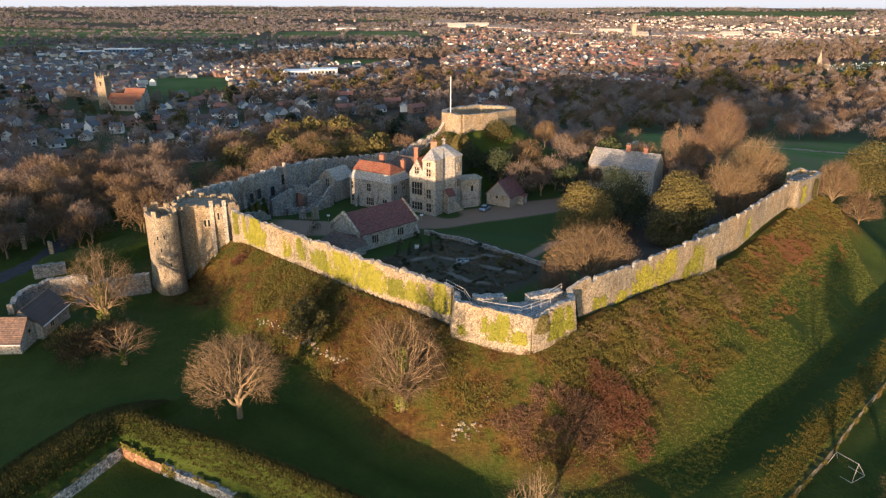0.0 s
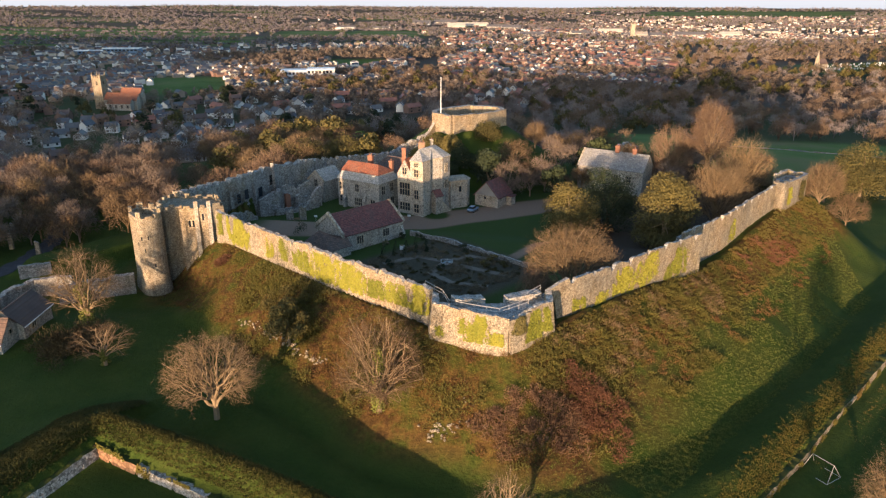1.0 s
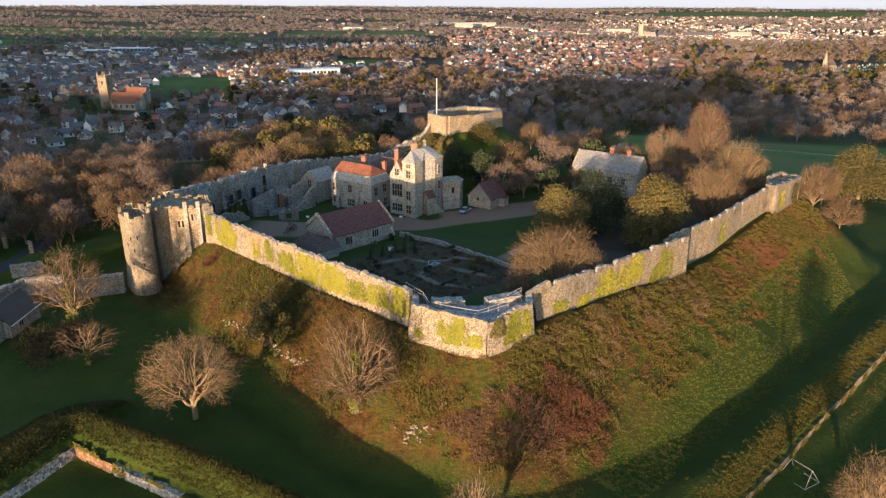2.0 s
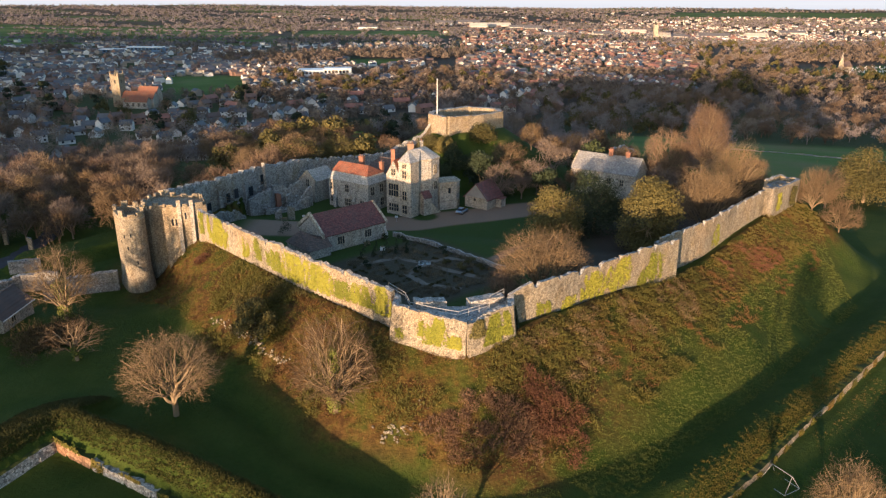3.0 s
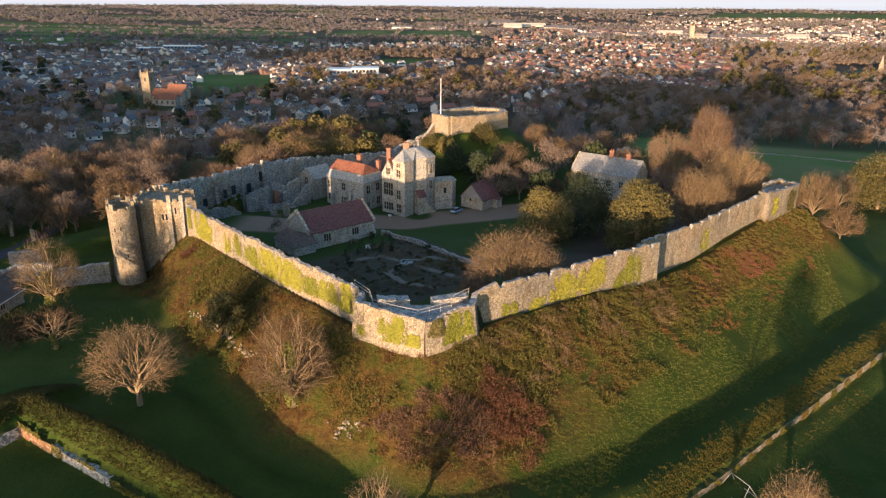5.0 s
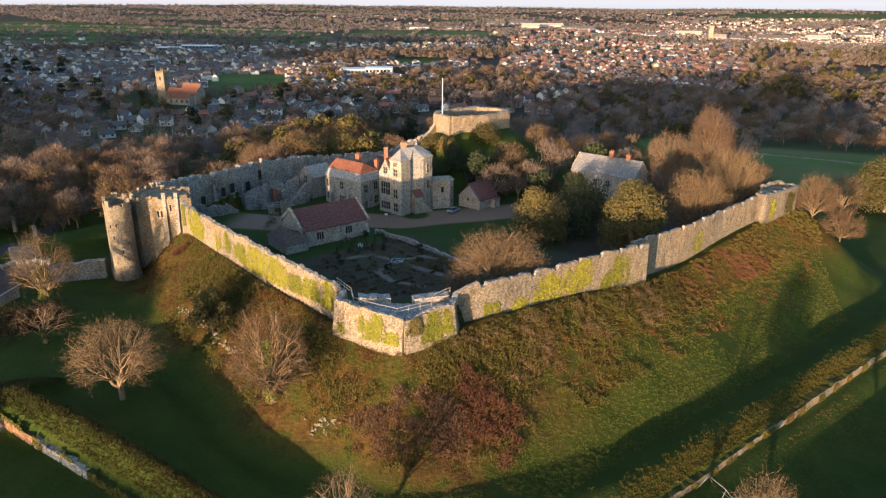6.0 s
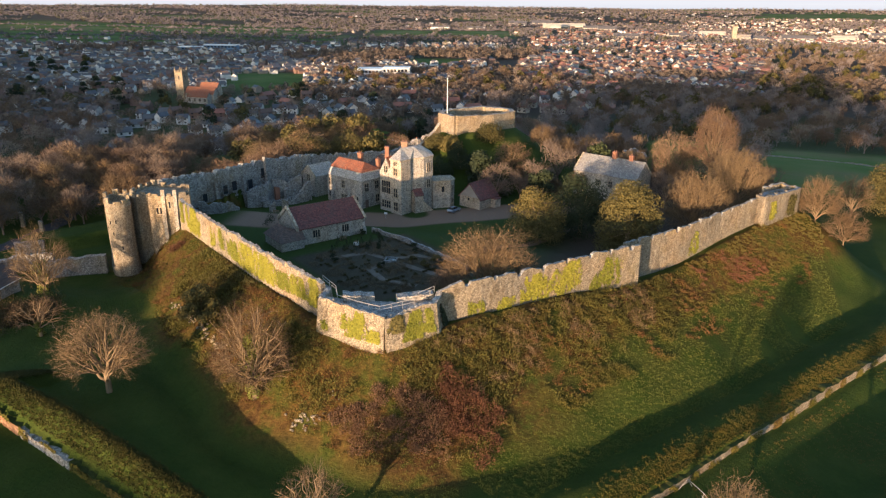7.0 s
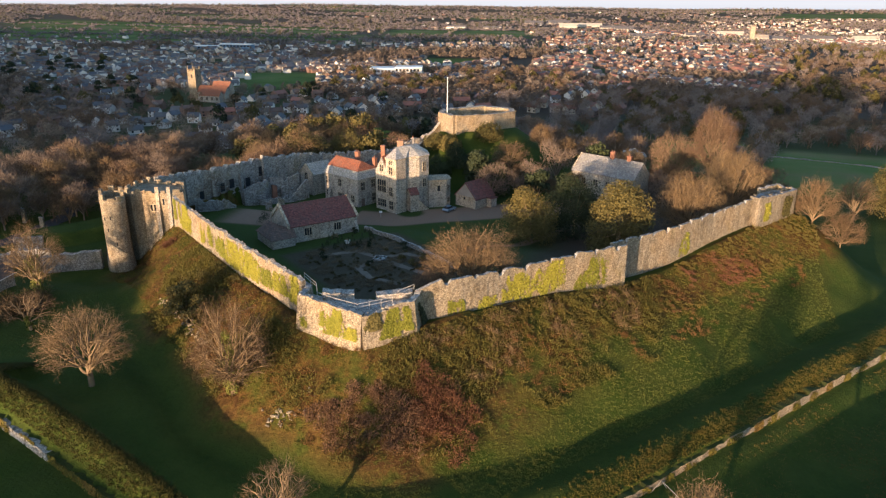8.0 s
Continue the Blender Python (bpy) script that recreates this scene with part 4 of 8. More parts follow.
def tower_house():
    """The tall lodging: a gabled bay, a square turret, a canted block under a hipped slate roof, and a small annex."""
    t = thing("lodging_tower", pose(0, 0, 6.3), "tall stone lodging with gable, bay windows and slate roof", "tower house")
    c, s = math.cos(radians(-32.5)), math.sin(radians(-32.5))

    def q(x, y):  # turret-corner frame to place
        return (-1.9 + x * c - y * s, 174.9 + x * s + y * c)

    bm = bmesh.new()
    add_prism(bm, [q(-8.6, 0.5), q(-4.0, 0.5), q(-4.0, 9), q(-8.6, 9)], -1, 10.8)
    a = [bm.verts.new((*q(x, y), z)) for x, y, z in ((-8.6, 0.5, 10.8), (-4.0, 0.5, 10.8), (-6.2, 0.5, 14.6), (-8.6, 9, 10.8), (-4.0, 9, 10.8), (-6.2, 9, 14.6))]
    for f in ((0, 1, 2), (3, 4, 5), (0, 3, 5, 2), (1, 4, 5, 2)):
        bm.faces.new([a[i] for i in f])
    part("gabled_bay", bm, STONE_GREY, t)
    bm = bmesh.new()
    a = [bm.verts.new((*q(x, y), z)) for x, y, z in ((-8.8, 0.8, 10.7), (-6.3, 0.8, 14.7), (-4.0, 0.8, 10.7), (-8.8, 9, 10.7), (-6.3, 9, 14.7), (-4.0, 9, 10.7))]
    a2 = [bm.verts.new(v.co + Vector((0, 0, 0.16))) for v in a]
    for f in ((0, 3, 4, 1), (1, 4, 5, 2)):
        bm.faces.new([a2[i] for i in f])
        bm.faces.new([a[i] for i in f[::-1]])
    for i, j in ((0, 1), (1, 2), (3, 4), (4, 5), (0, 3), (2, 5)):
        bm.faces.new((a[i], a[j], a2[j], a2[i]))
    part("bay_roof", bm, TILE_ORANGE, t, "small red tile roof behind the gable")
    body = [q(-4.0, 0), q(0, 0), q(0, 3.6), (0.2, 179.2), (3.2, 180.6), (5.2, 183.6), (3.6, 188.6), q(-4.0, 9.5)]
    bm = bmesh.new()
    add_prism(bm, body, -1, 14.6)
    part("wall", bm, STONE_GREY, t)
    bm = bmesh.new()
    add_prism(bm, [(x * 1.0 + (x + 0.5) * 0.03, y + (y - 182) * 0.03) for x, y in body], 14.4, 14.85)
    part("cornice", bm, ASHLAR, t)
    bm = bmesh.new()
    ring = [bm.verts.new((x + (x + 0.5) * 0.05, y + (y - 182) * 0.05, 14.85)) for x, y in body]
    ap = [bm.verts.new(v) for v in ((-3.0, 180.3, 17.2), (0.3, 182.2, 17.2), (1.2, 185.2, 17.4))]
    for i, j, k in ((0, 1, 0), (1, 2, 0), (2, 3, 1), (3, 4, 1), (4, 5, 1), (5, 6, 2), (6, 7, 2), (7, 0, 0)):
        bm.faces.new((ring[i], ring[j], ap[k]))
    for f in ((ring[2], ap[1], ap[0]), (ring[5], ap[2], ap[1]), (ring[7], ap[0], ap[2]), (ap[0], ap[1], ap[2])):
        bm.faces.new(f)
    bm.faces.new(ring[::-1])
    part("roof", bm, SLATE, t, "pale stone slate hipped roof")
    ch = chimney(t, *q(-8.3, 3.2), 11, 17.2, 1.1, 1.1, 0)
    chimney(t, -2.4, 182.6, 15.5, 18.6, 1.7, 1.0, 2, CHIMNEY_STONE)
    chimney(t, 0.2, 186.5, 15.5, 18.7, 0.9, 0.9, 1, STONE_NORTH)
    for x, z, ww, h, n, rr in ((-6.2, 0.9, 3.3, 2.0, 4, 2), (-6.2, 5.0, 3.3, 3.4, 4, 2), (-6.2, 10.7, 1.3, 1.8, 2, 2)):
        w = add_window(t, pose(0, 0, 0), ww, h, n, rr)
        w.matrix_local = pose(*q(x, 0.49), z, 0, 0, -32.5)
    for x, z, ww, h in ((-2.1, 0.9, 1.5, 2.2), (-2.1, 4.6, 1.3, 2.4), (-2.1, 10.6, 1.3, 1.9), (-2.1, 13.2, 1.2, 1.0)):
        w = add_window(t, pose(0, 0, 0), ww, h, 2, 2)
        w.matrix_local = pose(*q(x, -0.01), z, 0, 0, -32.5)
    for z, h in ((6.2, 2.2), (10.6, 2.4)):
        w = add_window(t, pose(0, 0, 0), 1.2, h, 2, 2)
        w.matrix_local = pose(4.25, 182.05, z, 0, 0, 56.3)
    # flat-roofed annex and porch
    n = thing("annex", pose(7.4, 186.6, 6.3, 0, 0, 24), "square pale stone annex with a flat parapeted roof", "annex")
    bm = bmesh.new()
    add_prism(bm, [(-3.4, -3.0), (1.6, -3.0), (3.2, -1.2), (3.2, 3), (-3.4, 3)], -1, 7.6)
    part("wall", bm, STONE_GREY, n)
    bm = bmesh.new()
    add_prism(bm, [(-3.6, -3.2), (1.7, -3.2), (3.4, -1.3), (3.4, 3.2), (-3.6, 3.2)], 7.5, 7.8)
    part("parapet", bm, ASHLAR, n)
    add_window(n, pose(-0.6, -3.01, 4.6), 0.8, 1.6, 1, 1)
    add_window(n, pose(2.4, -2.1, 4.4, 0, 0, 48), 1.2, 1.7, 2, 1)
    add_window(n, pose(2.4, -2.1, 1.0, 0, 0, 48), 1.2, 1.5, 2, 1)
    p = thing("porch", pose(1.6, 179.0, 6.3, 0, 0, 40), "stone stair porch with a small red roof", "porch")
    bm = bmesh.new()
    gable_body(bm, 2.4, 2.6, 5.0, 6.3)
    part("wall", bm, STONE_GREY, p)
    roof_slabs(p, 2.4, 2.6, 5.0, 6.3, TILE_RED, courses=4)
    for k in range(9):
        bm = bmesh.new()
        add_box(bm, 1.2 + k * 0.36, 1.56 + k * 0.36, -1.2, 0.4, -0.6, 3.0 - k * 0.34)
        part("step", bm, ASHLAR, p)


tower_house()


def lodge():
    l, w, e, r = 7.6, 7.4, 3.2, 7.0
    t = thing("lodge", pose(17.6, 188.0, 6.3, 0, 0, 56), "small stone lodge with a steep red tile roof", "cottage")
    bm = bmesh.new()
    gable_body(bm, l, w, e, r)
    part("wall", bm, STONE_GREY, t)
    bm = bmesh.new()
    for z in np.arange(e + 0.1, r - 0.5, 0.28):
        half = (r - z) / (r - e) * w / 2
        add_box(bm, -l / 2 - 0.09, -l / 2 + 0.02, -half, half, z, z + 0.25)
    part("gable_boards", bm, plain_material("grey_boards", (0.3, 0.28, 0.26), (0.2, 0.19, 0.18), 3.0), t, "weathered grey boards in the gable")
    roof_slabs(t, l, w, e, r, TILE_RED, over=0.4, end=0.4)
    add_window(t, on_face(l, w, "l", 0.4, 2.2), 0.8, 0.7, 1, 1)
    bm = bmesh.new()
    add_box(bm, 1.0, 3.4, -w / 2 - 1.6, -w / 2, -1, 2.5)
    part("porch_wall", bm, STONE_GREY, t)
    bm = bmesh.new()
    v = add_box(bm, 0.8, 3.6, -w / 2 - 1.9, -w / 2 + 0.2, 2.5, 2.7)
    part("porch_roof", bm, TILE_RED, t)


lodge()


def custodian_house():
    l, w, e, r = 20.0, 9.2, 7.6, 11.6
    t = thing("custodian_house", pose(55.6, 204.4, 6.3, 0, 0, -33), "pale stone house with slate roof and two brick chimneys", "house")
    bm = bmesh.new()
    gable_body(bm, l, w, e, r)
    part("wall", bm, STONE_GREY, t)
    roof_slabs(t, l, w, e, r, SLATE_GREY, over=0.4, end=0.2)
    coping(t, l, w, e, r, -l / 2, 0.3)
    chimney(t, 0.4, 0, r - 0.8, r + 1.9, 1.3, 0.9, 2)
    chimney(t, 5.6, 0.2, r - 2, r + 1.5, 1.2, 1.0, 1)
    for x in (-6, -2, 2, 6):
        add_window(t, on_face(l, w, "f", x, 3.9), 1.2, 1.7, 2, 2)
    add_window(t, on_face(l, w, "l", 0, 3.9), 1.2, 1.7, 2, 2)


custodian_house()


def keep():
    t = thing("keep", pose(0, 0, 0), "sunlit polygonal stone shell keep on a grassy motte", "keep")
    o = [(0.6, 230.0), (6.5, 223.6), (17.5, 230.0), (24.2, 237.0), (22.6, 244.0), (13.0, 247.5), (4.5, 241.0), (0.6, 235.0)]
    for (ax, ay), (bx, by) in zip(o, o[1:] + o[:1]):
        w = wall_run("shell_wall", [(ax, ay, 20.6, 25.7), (bx, by, 20.6, 25.6)], 1.8, "", step=0.9, ragged=0.22)
        w.parent = t
        for key in [k for k in ("label", "category", "kind") if k in w]:
            del w[key]
    bm = bmesh.new()
    add_prism(bm, o, 15, 22.5)
    part("courtyard", bm, STONE_TOP, t)
    wall_run("stair_wall", [(x, y, gz(x, y), gz(x, y) + h) for x, y, h in ((-14, 210.5, 3.0), (-9.5, 216, 2.6), (-5, 221.5, 2.4), (-1.5, 226, 2.4), (0.8, 229.5, 3.2))], 1.2, "stepped rubble wall climbing the motte", ragged=0.3)
    f = thing("flagpole", pose(2.6, 230.5, 22.5), "tall white flagpole without a flag", "flagpole")
    bm = bmesh.new()
    add_tube(bm, (0, 0, 0), (0, 0, 14.2), 0.17, 0.09, 8)
    part("pole", bm, WHITE, f)
    bm = bmesh.new()
    bmesh.ops.create_icosphere(bm, subdivisions=1, radius=0.22, matrix=Matrix.Translation((0, 0, 14.3)))
    part("finial", bm, WHITE, f)
    bm = bmesh.new()
    add_tube(bm, (0, 0, 0), (0, 0, 0.9), 0.35, 0.3, 8)
    part("socket", bm, METAL, f)


keep()


# ---- gatehouse, north ruins, outer walls ----
def gatehouse():
    t = thing("gatehouse", pose(0, 0, 0), "battlemented gatehouse block of patched rubble and ashlar", "gatehouse")
    o = [(-57.6, 139.4), (-55.4, 138.6), (-52.3, 139.4), (-51.9, 137.7), (-45.8, 138.9), (-43.4, 140.6), (-47.0, 147.6), (-57.6, 148.5)]
    bm = bmesh.new()
    add_prism(bm, o, 2, 19.0)
    part("block", bm, STONE, t)
    for (ax, ay), (bx, by) in zip(o, o[1:] + o[:1]):
        n = max(1, int(math.hypot(bx - ax, by - ay) / 2.4))
        ang = math.degrees(math.atan2(by - ay, bx - ax))
        for k in range(n):
            f = (k + 0.5) / n
            bm = bmesh.new()
            hw, hh = rng.uniform(0.45, 0.85), rng.uniform(0.7, 1.5)
            vs = add_box(bm, -hw, hw, 0.02, 0.65, 0, hh, 0.08)
            for v in bm.verts:
                v.co += Vector((rng.uniform(-0.07, 0.07), rng.uniform(-0.04, 0.04), rng.uniform(-0.12, 0.1) if v.co.z > 0.5 else 0))
            mr = part("merlon", bm, STONE, t)
            mr.matrix_local = pose(ax + (bx - ax) * f, ay + (by - ay) * f, 18.95, 0, 0, ang)
        bm = bmesh.new()
        add_box(bm, 0.1, math.hypot(bx - ax, by - ay) - 0.1, 0.03, 0.55, 0, 0.45)
        pr = part("parapet", bm, STONE, t)
        pr.matrix_local = pose(ax, ay, 18.9, 0, 0, ang)
    for f in (0.55, 0.97):
        buttress(t, pose(-51.9 + 6.1 * f, 137.7 + 1.2 * f, 8, 0, 0, 11), 0.8, 0.7, 12.8)
    for f, z in ((0.3, 15.2), (0.42, 15.2), (0.75, 16.6)):
        w = add_window(t, pose(0, 0, 0), 0.45, 1.5, 1, 1)
        w.matrix_local = pose(-51.9 + 6.1 * f, 137.7 + 1.2 * f - 0.02, z, 0, 0, 11)


gatehouse()

RUINS = [
    [(-51, 158, 6, 13), (-46, 160.5, 6, 11.5), (-43.5, 165, 6, 9.5)],
    [(-40.5, 181.0, 6, 13.2), (-36.6, 184.0, 6, 12.2), (-34.2, 187.0, 6, 12.8)],
    [(-45.0, 173.5, 6, 11.5), (-41.0, 177.5, 6, 12.6), (-40.5, 181.0, 6, 12.0)],
    [(-36.5, 180.0, 6, 10.8), (-33.5, 183.4, 6, 9.6), (-31.0, 186.0, 6, 12.0)],
    [(-41.5, 176.0, 6, 8.2), (-37.5, 178.5, 6, 7.6), (-34.0, 181.0, 6, 8.4), (-31.5, 184.5, 6, 9.5)],
]
for line in RUINS:
    wall_run("ruin_wall", line, 1.0, "broken grey rubble wall of a ruined range", STONE_NORTH, ragged=0.9, step=0.5)
for x, y, h in ((-37.0, 169.5, 3.2), (-34.0, 171.0, 3.6)):
    wall_run("ruin_stump", [(x, y, 6.2, 6.4 + h), (x + 1.5, y + 0.8, 6.2, 6.2 + h)], 1.1, "standing stump of grey rubble masonry", STONE_NORTH, ragged=0.9, step=0.35)
# window openings in the ruined north range: dark panes stand for the shade inside
openings = thing("ruin_windows", pose(0, 0, 0), "dark panes standing in for shaded, empty window openings in the ruined north wall", "windows", kind="structure")
for f, z, ww, h in ((0.30, 11.0, 1.6, 2.2), (0.52, 11.5, 1.6, 2.4), (0.62, 11.8, 1.8, 2.6), (0.80, 11.0, 1.8, 2.6), (0.97, 13.0, 2.4, 2.8)):
    x, y = -56.0 + 12.0 * f, 154 + 30 * f
    w = add_window(openings, pose(0, 0, 0), ww, h, 1, 1, STONE_NORTH)
    w.matrix_local = pose(x + 0.95, y - 0.3, z, 0, 0, 68)

def on_north(run, z, off=0.92):
    """A place on the inner face of the north wall; run: metres from its middle corner."""
    return pose(-51.0 + 0.397 * run + 0.918 * off, 168.0 + 0.918 * run - 0.397 * off, z, 0, 0, 66.6)


def ruin_arch(run, z, w, h):
    """A round-headed blocked arch of rough stones; a dark sheet stands for its shaded hollow."""
    t = thing("ruin_arch", on_north(run, z), "round-headed stone arch in the ruined north wall", "arch", "ruin arches", "structure")
    bm = bmesh.new()
    add_box(bm, -w / 2, w / 2, -0.02, 0.12, 0, h)
    part("recess", bm, GLASS, t, "dark sheet standing in for the shaded hollow")
    for k in range(9):
        a = math.pi * (k + 0.5) / 9
        bm = bmesh.new()
        v = add_box(bm, w / 2 - 0.05, w / 2 + 0.4, -0.22, 0.1, -0.2, 0.2, 0.03)
        bmesh.ops.rotate(bm, verts=bm.verts, cent=(0, 0, 0), matrix=Matrix.Rotation(-a, 3, "Y"))
        part("voussoir", bm, STONE_NORTH, t).matrix_local = pose(0, 0, h)
    for side in (-1, 1):
        bm = bmesh.new()
        add_box(bm, side * (w / 2 + 0.17) - 0.2, side * (w / 2 + 0.17) + 0.2, -0.2, 0.1, -0.3, h, 0.04)
        part("jamb", bm, STONE_NORTH, t)


for run, z, w, h in ((20.5, 12.0, 1.7, 1.6), (15.2, 10.6, 1.4, 1.2), (25.0, 12.4, 2.2, 1.8), (6.0, 7.0, 1.5, 1.6), (-4.0, 8.0, 1.4, 1.5)):
    ruin_arch(run, z, w, h)
for run, top, w in ((-9.0, 17.6, 1.2), (-1.0, 16.2, 1.0), (8.6, 15.4, 0.9), (17.6, 18.9, 1.7), (22.8, 17.2, 1.1), (28.0, 17.4, 1.0)):
    m0, m1 = on_north(run - w / 2, 0, 1.3).translation, on_north(run + w / 2, 0, 1.3).translation
    wall_run("ruin_pier", [(m0.x, m0.y, 6.2, top), (m1.x, m1.y, 6.2, top - 0.7)], 1.0, "broken upright pier against the ruined wall", STONE_NORTH, ragged=0.6, step=0.3, lean=0.5)
for r0, r1, z in ((-12.0, 8.0, 12.6), (3.0, 17.0, 10.4), (18.0, 30.0, 14.6)):
    ledge = [(*on_north(v, 0, 1.0).translation.xy, z - 0.2, z + 0.12) for v in np.linspace(r0, r1, 8)]
    wall_run("ruin_ledge", ledge, 0.5, "projecting stone ledge along the ruined wall", STONE_NORTH, ragged=0.1, step=0.6, skirt=0.05)
wall_run("ruin_hearth", [(-39.6, 180.4, 7, 11.2), (-38.6, 181.2, 7, 10.6)], 1.3, "patch of old red brick hearth in the ruin", BRICK, ragged=0.5, step=0.3)

SOUTH_LOW = [(44.4, 74.2, -4.0, -1.8), (54.9, 83.6, -4.0, -1.75), (67.2, 95.9, -4.0, -1.6), (81.7, 109.8, -4.0, -1.4), (101.7, 129.0, -4.0, -1.35), (127.7, 153.8, -4.0, -1.3)]
wall_run("outer_wall_south", SOUTH_LOW, 1.7, "low rubble retaining wall along the outer bank", STONE, ragged=0.32, step=0.6, top_mat=TURF)
wall_run("outer_wall_earth", notch_line(-0.4, 7.4, 0.5), 1.1, "bare brown earth face under the turf of the outer bank", EARTH, ragged=0.2, top_mat=TURF)
wall_run("outer_wall_west", notch_line(7.5, 18.5, 0.35), 1.2, "pale rubble retaining wall with a broken top", PALE_RUBBLE, ragged=0.35, step=0.4, top_mat=PALE_RUBBLE)
wall_run("outer_wall_turf", notch_line(18.6, 42.0, 0.4), 1.1, "low turfed edge of the outer bank with a few stones", TURF, ragged=0.4, top_mat=TURF)
FLANK = [(NOTCH[0] - 0.37 * k + 0.1, NOTCH[1] - 0.93 * k - 0.1, 3.0, 5.0 - 0.02 * k) for k in (0.9, 6, 12, 20)]
wall_run("outer_wall_flank", FLANK, 1.3, "flank of pale grey rubble retaining wall", PALE_RUBBLE, ragged=0.14, step=0.4, top_mat=TURF)
wall_run("outer_wall_gate", [(-61.5, 133.6, 2.6, 6.6), (-68, 131.0, 2.6, 6.2), (-74.5, 127.5, 2.6, 5.8)], 1.2, "low barbican wall of rubble in shade-toned stone", STONE_NORTH, ragged=0.3)
wall_run("outer_wall_rampart", [(-90.2, 140.6, 2, 5.2), (-87.5, 142.0, 2, 5.3), (-84.6, 143.6, 2, 5.2)], 1.0, "short grey rubble wall holding a turf rampart", STONE_NORTH, ragged=0.25)
wall_run("outer_wall_barbican", [(-74.5, 133.5, 2.6, 6.0), (-81.5, 131.5, 2.6, 6.0), (-84.5, 126.0, 2.6, 5.4), (-83.0, 120, 2.6, 5.2)], 1.0, "ruined barbican wall of grey rubble", STONE_NORTH, ragged=0.4)
gw = [(-4.2, 151.8, 8.3, 10.2), (4.5, 146.5, 8.2, 10.0), (13, 139, 8.2, 9.9), (21, 131, 8.2, 9.9)]
wall_run("garden_wall", gw, 0.6, "rubble garden wall between lawn and garden", STONE_NORTH, ragged=0.25)


def barbican_house(m, l, w, e, r, roof, label):
    t = thing("cottage", m, label, "cottage")
    bm = bmesh.new()
    gable_body(bm, l, w, e, r)
    part("wall", bm, STONE_GREY, t)
    roof_slabs(t, l, w, e, r, roof, over=0.35, end=0.25)
    add_window(t, on_face(l, w, "r", 0, 2.4), 0.7, 0.8, 1, 1)
    add_window(t, on_face(l, w, "f", -1.5, 1.0), 1.2, 1.0, 2, 1)
    bm = bmesh.new()
    add_box(bm, -l / 2 - 0.3, l / 2 + 0.3, -w / 2 - 0.52, -w / 2 - 0.38, e - 0.35, e - 0.22)
    part("gutter", bm, WHITE, t, "white eaves gutter")


barbican_house(pose(-76.6, 105.6, gz(-72, 104) - 0.1, 0, 0, 2), 11.6, 6.4, 2.2, 5.3, TILE_BROWN, "stone cottage with a tan tile roof below the gate")
barbican_house(pose(-73.0, 112.4, gz(-70, 111) - 0.1, 0, 0, 92), 9.4, 6.2, 2.8, 5.5, plain_material("dark_brown_tiles", (0.1, 0.07, 0.055), (0.06, 0.045, 0.04), 3.0, 0.8, 0.4), "dark-roofed stone cottage below the gate")


# ---- bastion railing ----
def railing(name, pts, label):
    t = thing(name, pose(0, 0, 0), label, "railing")
    for (ax, ay, az), (bx, by, bz) in zip(pts, pts[1:]):
        n = max(1, round(math.dist((ax, ay), (bx, by)) / 2.2))
        for k in range(n + 1):
            f = k / n
            x, y, z = ax + (bx - ax) * f, ay + (by - ay) * f, az + (bz - az) * f
            bm = bmesh.new()
            add_tube(bm, (x, y, z - 0.1), (x, y, z + 1.1), 0.035, 0.03, 6)
            part("post", bm, METAL, t)
        for h in (0.55, 1.08):
            bm = bmesh.new()
            add_tube(bm, (ax, ay, az + h), (bx, by, bz + h), 0.04, 0.04, 6)
            part("rail", bm, METAL, t)


railing("wall_walk_railing", [(0.6, 99.8, 17.9), (3.4, 97.6, 17.2), (4.3, 95.4, 16.6), (8.0, 93.6, 16.6), (11.7, 92.3, 16.6), (16.4, 95.4, 16.8)], "grey metal safety railing along the wall walk")
railing("wall_walk_railing", [(16.6, 98.2, 16.7), (18.8, 99.9, 17.2)], "short grey metal railing at the walk's end")

# ---- trees ----
def tube_mesh(segs, tip=0.012):
    """Verts and faces of tapered branches from (start, end, radius, end radius)."""
    verts, faces = [], []
    for a, b, r0, r1 in segs:
        d = b - a
        l = d.length or 1
        d /= l
        u = d.orthogonal().normalized()
        w = d.cross(u)
        n = 6 if r0 > 0.2 else 4 if r0 > 0.07 else 3
        base = len(verts)
        pointed = r1 <= tip
        for p, r in ((a, r0),) if pointed else ((a, r0), (b, r1)):
            for k in range(n):
                q = k * math.tau / n
                verts.append(p + u * (r * math.cos(q)) + w * (r * math.sin(q)))
        if pointed:
            verts.append(b)
            faces += [(base + k, base + (k + 1) % n, base + n) for k in range(n)]
        else:
            faces += [(base + k, base + (k + 1) % n, base + n + (k + 1) % n, base + n + k) for k in range(n)]
    return verts, faces


